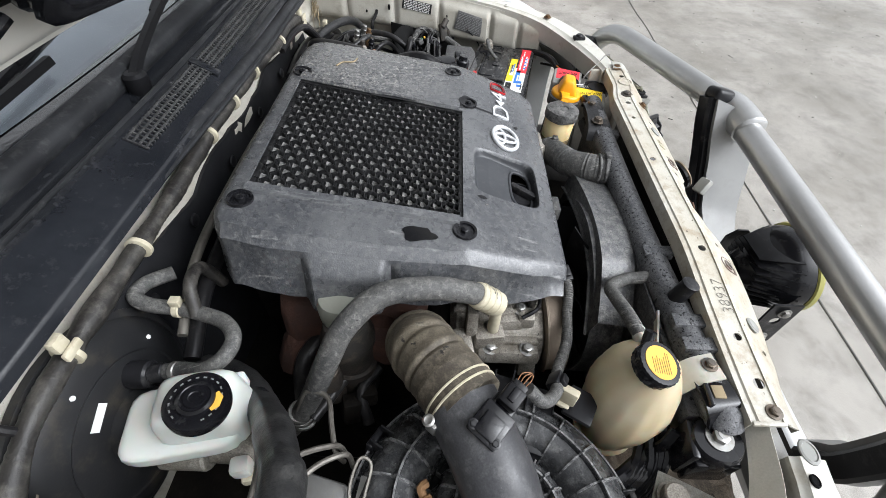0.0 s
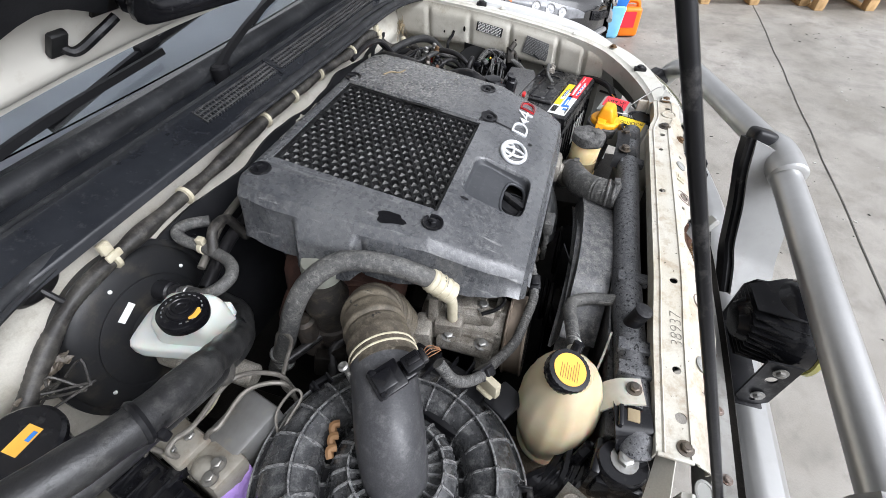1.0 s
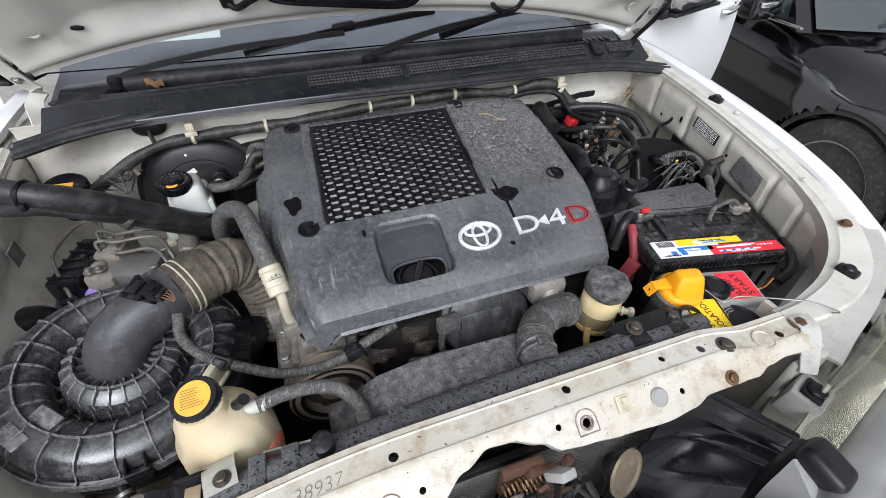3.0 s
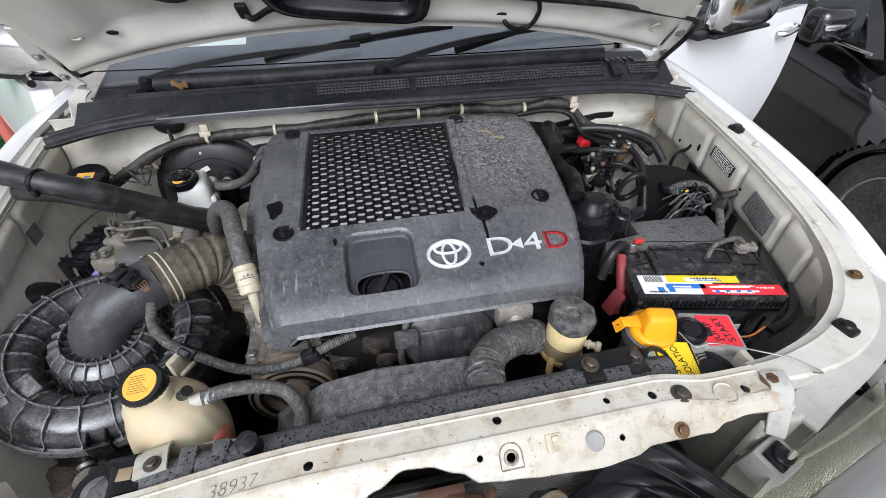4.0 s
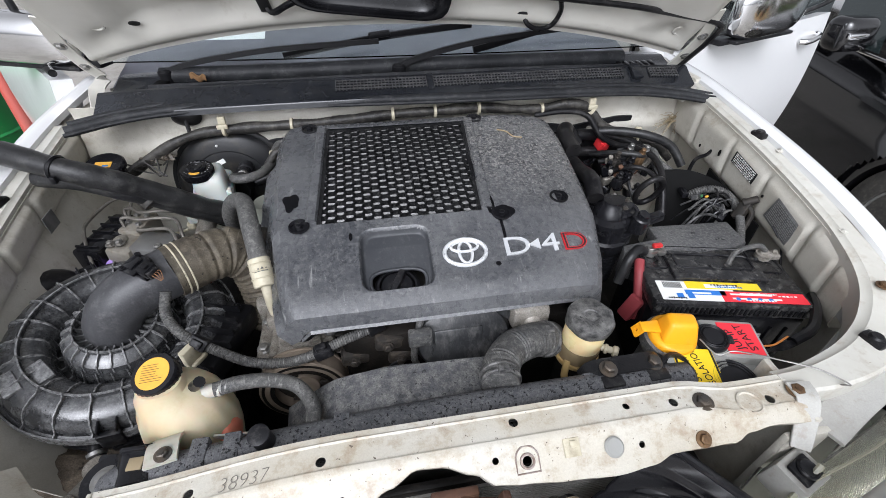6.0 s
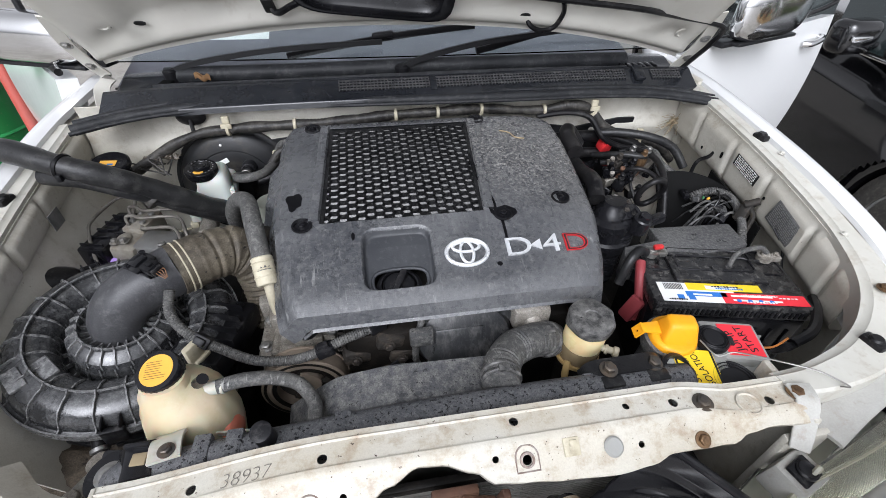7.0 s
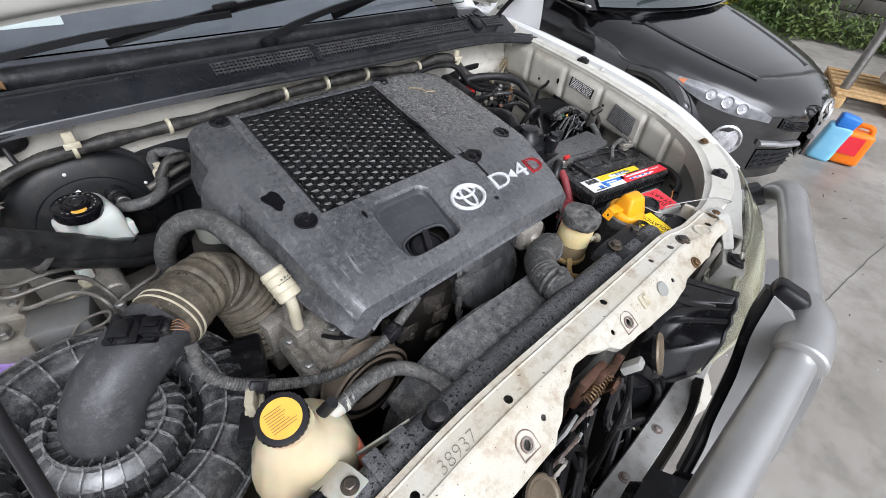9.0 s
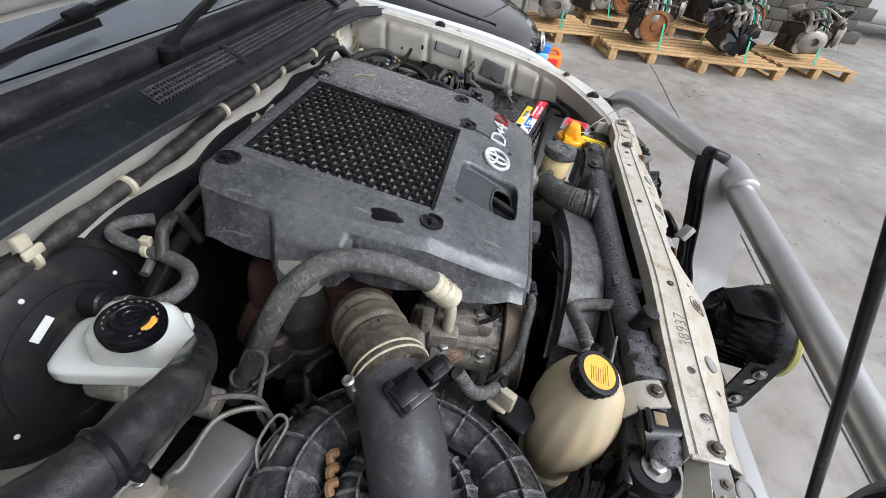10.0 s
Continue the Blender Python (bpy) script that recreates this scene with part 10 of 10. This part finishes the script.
for k in (-1, 1):
    s = Shape()
    s.strip([car_pt(y, q, k) + V(0, 0, 0.004) for y, q in ((0.3, 0.84), (0.5, 0.83), (0.75, 0.82), (1.0, 0.81))], [(-0.03, -0.004), (-0.004, 0.005), (0.004, 0.005), (0.03, -0.004)], 6)
    part("hood_crease", s, CARPAINT, car)
s = Shape()
s.tube([(CX - 0.5, CY + 1.1, 1.06), (CX - 0.1, CY + 1.08, 1.07), (CX + 0.25, CY + 1.09, 1.07)], 0.012, 6, 4)
part("wiper", s, PLASTIC, car)

car.matrix_world = CAR_AT @ car.matrix_world

# ---- pallets with scrap engines ----
PINE = surf("pale_pallet_pine", (0.5, 0.33, 0.16), 0.75, col2=(0.4, 0.25, 0.11), s1=5, bump=0.3, s3=90, dust=(0.25, 0.17, 0.09), amt=0.25, s2=12, island=0.12, stretch=(1, 6, 1))


def pallet(at, yaw):
    p = thing("pallet", (0, 0, 0), "pale pine pallet carrying scrap engines", "pallet", "engine pallets")
    deck = None
    for i in range(7):
        if deck is None:
            s = Shape()
            s.box((0, 0, 0), (0.10, 1.16, 0.018), 0.002)
            b = part("deck_board", s, PINE, p)
            deck = b.data
        else:
            b = part("deck_board", None, PINE, p, me=deck)
        b.matrix_basis = Matrix.Translation((-0.5 + 0.167 * i, 0, 0.135))
    mesh = None
    for x in (-0.5, 0, 0.5):
        for y in (-0.53, 0, 0.53):
            if mesh is None:
                s = Shape()
                s.box((0, 0, 0), (0.10, 0.10, 0.085), 0.003)
                b = part("block", s, PINE, p)
                mesh = b.data
            else:
                b = part("block", None, PINE, p, me=mesh)
            b.matrix_basis = Matrix.Translation((x, y, 0.062))
    mesh = None
    for y in (-0.53, 0, 0.53):
        for z in (0.01, 0.115):
            if mesh is None:
                s = Shape()
                s.box((0, 0, 0), (1.10, 0.09, 0.018), 0.002)
                b = part("runner", s, PINE, p)
                mesh = b.data
            else:
                b = part("runner", None, PINE, p, me=mesh)
            b.matrix_basis = Matrix.Translation((0, y, z))
    p.matrix_world = Matrix.Translation(at) @ Matrix.Rotation(radians(yaw), 4, "Z")
    return p


first = pallet((5.99, -1.72, 0), 11)
for x, y, a in ((6.25, -0.47, 16), (6.08, -2.86, 13), (6.62, -4.05, 15), (7.6, -1.6, 5), (7.8, -3.1, -8)):
    copy_thing(first, Matrix.Translation((x, y, 0)) @ Matrix.Rotation(radians(a), 4, "Z"))
STRAP = surf("green_strap", (0.03, 0.36, 0.22), 0.5, bump=0.1)


def scrap_engine(at, yaw, seed, kind):
    rnd = random.Random(seed)
    e = thing("scrap_engine", (0, 0, 0), {0: "scrap car engine with pulleys and alloy housing strapped to a pallet", 1: "scrap engine with rusty flywheel on a pallet", 2: "black scrap engine with plastic cooling fan on a pallet"}[kind], "engine", "scrap engines")
    s = Shape()
    s.box((0.05, 0, 0.24), (0.5, 0.34, 0.34), 0.02, (rnd.uniform(-6, 6), rnd.uniform(-6, 6), 0))
    s.box((0.08, 0, 0.44), (0.46, 0.24, 0.12), 0.03, (rnd.uniform(-8, 8), 0, 0))
    for i in range(6):
        s.box((rnd.uniform(-0.2, 0.3), rnd.choice((-0.18, 0.18)), rnd.uniform(0.15, 0.45)), (rnd.uniform(0.06, 0.14), 0.06, rnd.uniform(0.06, 0.12)), 0.012, (rnd.uniform(-20, 20), 0, rnd.uniform(-20, 20)))
    part("block", s, IRON, e)
    s = Shape()
    for i in range(5):
        s.box((rnd.uniform(-0.25, 0.3), rnd.uniform(-0.2, 0.2), rnd.uniform(0.3, 0.58)), (rnd.uniform(0.08, 0.2), rnd.uniform(0.08, 0.16), rnd.uniform(0.05, 0.12)), 0.02, (rnd.uniform(-25, 25), rnd.uniform(-25, 25), rnd.uniform(0, 90)))
    for i in range(4):
        y = -0.12 + 0.08 * i
        s.tube([(0.1, y, 0.48), (-0.02, y, 0.56), (-0.14, y, 0.52), (-0.2, y, 0.4)], 0.025, 8, 4)
    part("intake_manifold", s, CAST, e)
    fm_ = basis((-0.24, 0, 0.25), (-1, 0, 0.05), (0, 1, 0))
    s = Shape()
    if kind == 1:
        s.lathe([(0.0, 0.0), (0.185, 0.0), (0.185, 0.03), (0.15, 0.035), (0.14, 0.022), (0.06, 0.022), (0.05, 0.035), (0.0, 0.035)], fm_, 36)
        part("flywheel", s, surf("orange_rust", (0.28, 0.12, 0.04), 0.8, 0.2, col2=(0.18, 0.08, 0.035), s1=12, bump=0.3), e, "rusty flywheel")
    elif kind == 2:
        for n in range(9):
            mm_ = fm_ @ Matrix.Rotation(2 * math.pi * n / 9, 4, "Z")
            s = Shape()
            s.grid(lambda u, v: mm_ @ Vector((0.05 + 0.16 * u, (v - 0.5) * 0.085, 0.03 + 0.03 * (v - 0.5))), 4, 3, 0.004)
            part("fan_blade", s, PLASTIC, e)
        s = Shape()
        s.lathe([(0.0, 0.0), (0.06, 0.0), (0.06, 0.05), (0.03, 0.06), (0.0, 0.06)], fm_, 24)
        part("fan_hub", s, PLASTIC, e, "black plastic fan hub")
    else:
        s.lathe([(0.19, -0.04), (0.17, 0.02), (0.12, 0.05), (0.06, 0.05), (0.05, 0.0), (0.0, 0.0)], fm_ @ Matrix.Diagonal((1.1, 0.85, 1, 1)), 24)
        part("gearbox_housing", s, CAST, e, "open alloy gearbox housing")
    for i, (y, z, r) in enumerate(((0.13, 0.40, 0.05), (-0.14, 0.34, 0.06), (0.15, 0.16, 0.07))):
        s = Shape()
        s.lathe([(r, 0), (r, 0.012), (r * 0.85, 0.02), (r, 0.028), (r, 0.035), (r * 0.3, 0.035), (0, 0.03)], basis((-0.22, y, z), (-1, 0, 0)), 22)
        part("pulley", s, BOLT if i % 2 else CAST, e)
    for i in range(16):
        s = Shape()
        a = Vector((rnd.uniform(-0.25, 0.32), rnd.uniform(-0.24, 0.24), rnd.uniform(0.3, 0.6)))
        b = Vector((rnd.uniform(-0.3, 0.32), rnd.uniform(-0.28, 0.28), rnd.uniform(0.15, 0.55)))
        s.tube([a, a.lerp(b, 0.3) + V(rnd.uniform(-0.1, 0.1), rnd.uniform(-0.1, 0.1), 0.1), a.lerp(b, 0.7) + V(rnd.uniform(-0.1, 0.1), rnd.uniform(-0.1, 0.1), 0.05), b], rnd.uniform(0.008, 0.022), 7, 5)
        part("hose", s, [RUBBER, PLASTIC, HOSE, CAST][i % 4], e)
    s = Shape()
    s.strip([(-0.36, -0.12, 0.0), (-0.2, -0.1, 0.42), (0.0, -0.02, 0.62), (0.2, 0.08, 0.5), (0.4, 0.14, 0.0)], [(-0.013, 0.004), (0.013, 0.004), (0.013, 0.0), (-0.013, 0.0)], 4)
    part("strap", s, STRAP, e, "green ratchet strap")
    e.matrix_world = Matrix.Translation(at) @ Matrix.Rotation(radians(yaw), 4, "Z")
    return e


for i, (x, y, yaw, kind) in enumerate(((6.25, -0.5, 0, 0), (5.91, -1.72, 8, 1), (6.03, -2.85, 8, 2), (6.57, -4.0, 6, 0), (7.6, -1.6, 10, 1), (7.8, -3.0, 30, 2), (7.3, -4.6, 60, 0), (7.5, -2.3, 80, 0), (7.75, -3.6, 15, 1), (7.3, -1.1, 40, 0))):
    scrap_engine((x, y, 0.146 if i < 4 else 0.15), yaw, 40 + i, kind)

# ---- wall, plants, post and clutter behind ----
BLOCK = surf("mossy_concrete_block", (0.13, 0.12, 0.105), 0.85, col2=(0.07, 0.068, 0.058), s1=2.5, bump=0.4, dust=(0.06, 0.08, 0.04), amt=0.2, s2=5, island=0.15)
wall = thing("retaining_wall", (9.2, 2, 0), "low mossy concrete block wall at the yard's edge", "wall", kind="structure")
s = Shape()
s.box((0, 0, 0.1), (0.22, 0.40, 0.19), 0.008)
blk = None
for r in range(4):
    for i in range(26):
        if blk is None:
            b = part("block", s, BLOCK, wall)
            blk = b.data
        else:
            b = part("block", None, BLOCK, wall, me=blk)
        b.matrix_basis = Matrix.Translation((9.3, -6.2 + 0.41 * i + (0.2 if r % 2 else 0), 0.2 * r))
LEAF = surf("mixed_green_foliage", (0.06, 0.11, 0.025), 0.55, col2=(0.12, 0.16, 0.045), s1=1.4, bump=0.0, dust=(0.2, 0.18, 0.07), amt=0.2, s2=4)


def shrub(at, w, d, h, n, seed, leaf=0.05):
    rnd = random.Random(seed)
    verts, faces = [], []
    for i in range(n):
        a, rr, z = rnd.uniform(0, 6.28), rnd.random() ** 0.5, rnd.random() ** 1.4
        c = Vector((at[0] + w * rr * math.cos(a), at[1] + d * rr * math.sin(a), at[2] + 0.04 + h * z * (0.55 + 0.45 * noise.noise(Vector((a, rr * 2, seed))) + 0.3)))
        q = Euler((rnd.uniform(-1, 1), rnd.uniform(-1, 1), rnd.uniform(0, 6.28))).to_matrix()
        l, ww = leaf * rnd.uniform(0.6, 1.6), leaf * rnd.uniform(0.25, 0.5)
        k = len(verts)
        verts += [c + q @ Vector(v) for v in ((-l, 0, 0), (0, ww, 0.01), (l, 0, -0.02), (0, -ww, 0.01))]
        faces.append((k, k + 1, k + 2, k + 3))
    s = Shape()
    s.raw(verts, faces)
    return s


for i, (x, y, w, d, h, n, lf) in enumerate(((8.7, 1.6, 0.5, 0.9, 1.1, 2600, 0.05), (8.9, 0.3, 0.3, 0.9, 0.45, 1400, 0.04), (9.0, -1.4, 0.4, 1.0, 0.7, 1600, 0.05), (9.9, 0.6, 0.6, 2.2, 1.6, 3600, 0.07), (9.9, -2.8, 0.6, 2.0, 1.5, 3000, 0.07), (8.9, -3.2, 0.3, 1.2, 0.5, 1200, 0.04), (10.4, 3.8, 0.9, 1.8, 2.4, 3600, 0.08))):
    solo("shrub", shrub((x, y, 0.0), w, d, h, n, 60 + i, lf), LEAF, "overgrown green weeds along the wall", "shrub", "weeds")
s = Shape()
s.cyl((5.82, -0.08, 0.0), (5.80, -0.10, 2.6), 0.045, n=16)
s.box((5.82, -0.08, 0.01), (0.16, 0.16, 0.02), 0.004)
solo("steel_post", s, STEEL, "grey galvanised steel post standing in the yard", "post")
s = Shape()
s.box((9.0, 2.2, 0.9), (0.08, 0.08, 1.8), 0.006)
solo("yellow_bollard", s, L_YEL, "yellow painted post among the weeds", "post")
s = Shape()
for i in range(9):
    s.box((9.3 + 0.02 * (i % 3), 0.6 + 0.06 * (i % 4), 0.82 + 0.035 * (i // 3)), (0.12, 0.5, 0.03), 0.004, (0, 0, 8 * (i % 5) - 12))
solo("brick_stack", s, RUST, "stack of red-brown scrap boards on the wall", "boards")
ORANGE = surf("orange_plastic", (0.85, 0.2, 0.01), 0.35, col2=(0.75, 0.17, 0.01), bump=0.05)
jc = thing("jerry_can", (4.12, -0.44, 0), "bright orange plastic jerry can on the concrete", "jerry can")
s = Shape()
s.box((4.12, -0.44, 0.14), (0.15, 0.2, 0.26), 0.03, (0, 0, 15), 4)
s.tube([(4.12, -0.51, 0.26), (4.12, -0.49, 0.31), (4.12, -0.41, 0.31), (4.12, -0.38, 0.26)], 0.02, 8, 5)
part("can_body", s, ORANGE, jc)
s = Shape()
s.cyl((4.12, -0.365, 0.26), (4.12, -0.35, 0.305), 0.026, n=16, bev=0.004)
part("cap", s, REDPLASTIC, jc)
s = Shape()
s.box((4.035, -0.44, 0.17), (0.003, 0.13, 0.14), 0, (0, 0, 15))
part("label_panel", s, L_RED, jc)
bb_ = thing("blue_bag", (4.05, -0.30, 0), "blue and white plastic bag leaning by the car", "bag")
s = Shape()
s.box((4.05, -0.30, 0.15), (0.12, 0.17, 0.30), 0.03, (6, 0, 10), 4)
part("bag_body", s.wobble(0.01, 18), surf("pale_blue_plastic", (0.2, 0.5, 0.72), 0.4, col2=(0.28, 0.58, 0.78), bump=0.2, s3=40), bb_)
s = Shape()
s.box((4.05, -0.33, 0.33), (0.10, 0.14, 0.10), 0.02, (6, 0, 18), 3)
part("bag_top", s.wobble(0.012, 18, 4), L_BLUE, bb_)
# white van and stacked panels beyond the engines
van = thing("white_van", (11.0, -7.6, 0), "white van parked beyond the scrap engines", "van")
s = Shape()
s.box((11.0, -7.6, 1.0), (1.8, 3.6, 1.5), 0.2, seg=4)
part("van_body", s, WHITE, van)
s = Shape()
s.box((10.08, -7.6, 1.35), (0.02, 2.8, 0.5), 0.01)
part("van_window", s, DARKGLASS, van)
s = Shape()
for y in (-8.8, -6.4):
    s.lathe([(0.0, 0), (0.33, 0), (0.33, 0.2), (0, 0.2)], basis((10.1, y, 0.33), (1, 0, 0)), 28)
part("van_tyre", s, TYRE, van)
for i, (x, y, h, mt, lean) in enumerate(((8.3, -0.9, 1.6, WHITE, 18), (8.4, -1.5, 1.7, DARKIN, 10), (8.4, -2.1, 1.7, PLATEGREY, -8), (8.5, -2.5, 1.7, GREYCASE, 6))):
    s = Shape()
    s.box((x, y, h / 2 - 0.02), (0.06, 0.28, h), 0.02, (lean, 6, 0))
    solo("scrap_door", s, mt, "scrap vehicle door standing on edge behind the engines", "scrap door", "scrap doors")

# ---- beyond the pickup's other side ----
s = Shape()
s.lathe([(0.0, 0.0), (0.30, 0.0), (0.305, 0.02), (0.295, 0.04), (0.295, 0.29), (0.305, 0.30), (0.295, 0.31), (0.295, 0.58), (0.305, 0.59), (0.295, 0.60), (0.295, 0.86), (0.305, 0.88), (0.285, 0.875), (0.0, 0.87)], Matrix.Translation((-2.3, 2.05, 0)), 40)
solo("steel_drum", s, surf("green_drum_paint", (0.02, 0.22, 0.06), 0.35, col2=(0.02, 0.16, 0.05), bump=0.05, dust=(0.2, 0.19, 0.15), amt=0.1), "green painted steel drum in the yard", "drum")
s = Shape()
s.tube([(-1.86, 1.82, 0.0), (-1.92, 1.98, 0.85), (-2.0, 2.15, 1.6)], 0.035, 12, 3)
solo("red_post", s, surf("faded_red_paint", (0.42, 0.08, 0.06), 0.5, col2=(0.35, 0.1, 0.08), bump=0.1), "leaning faded red steel pole", "pole")
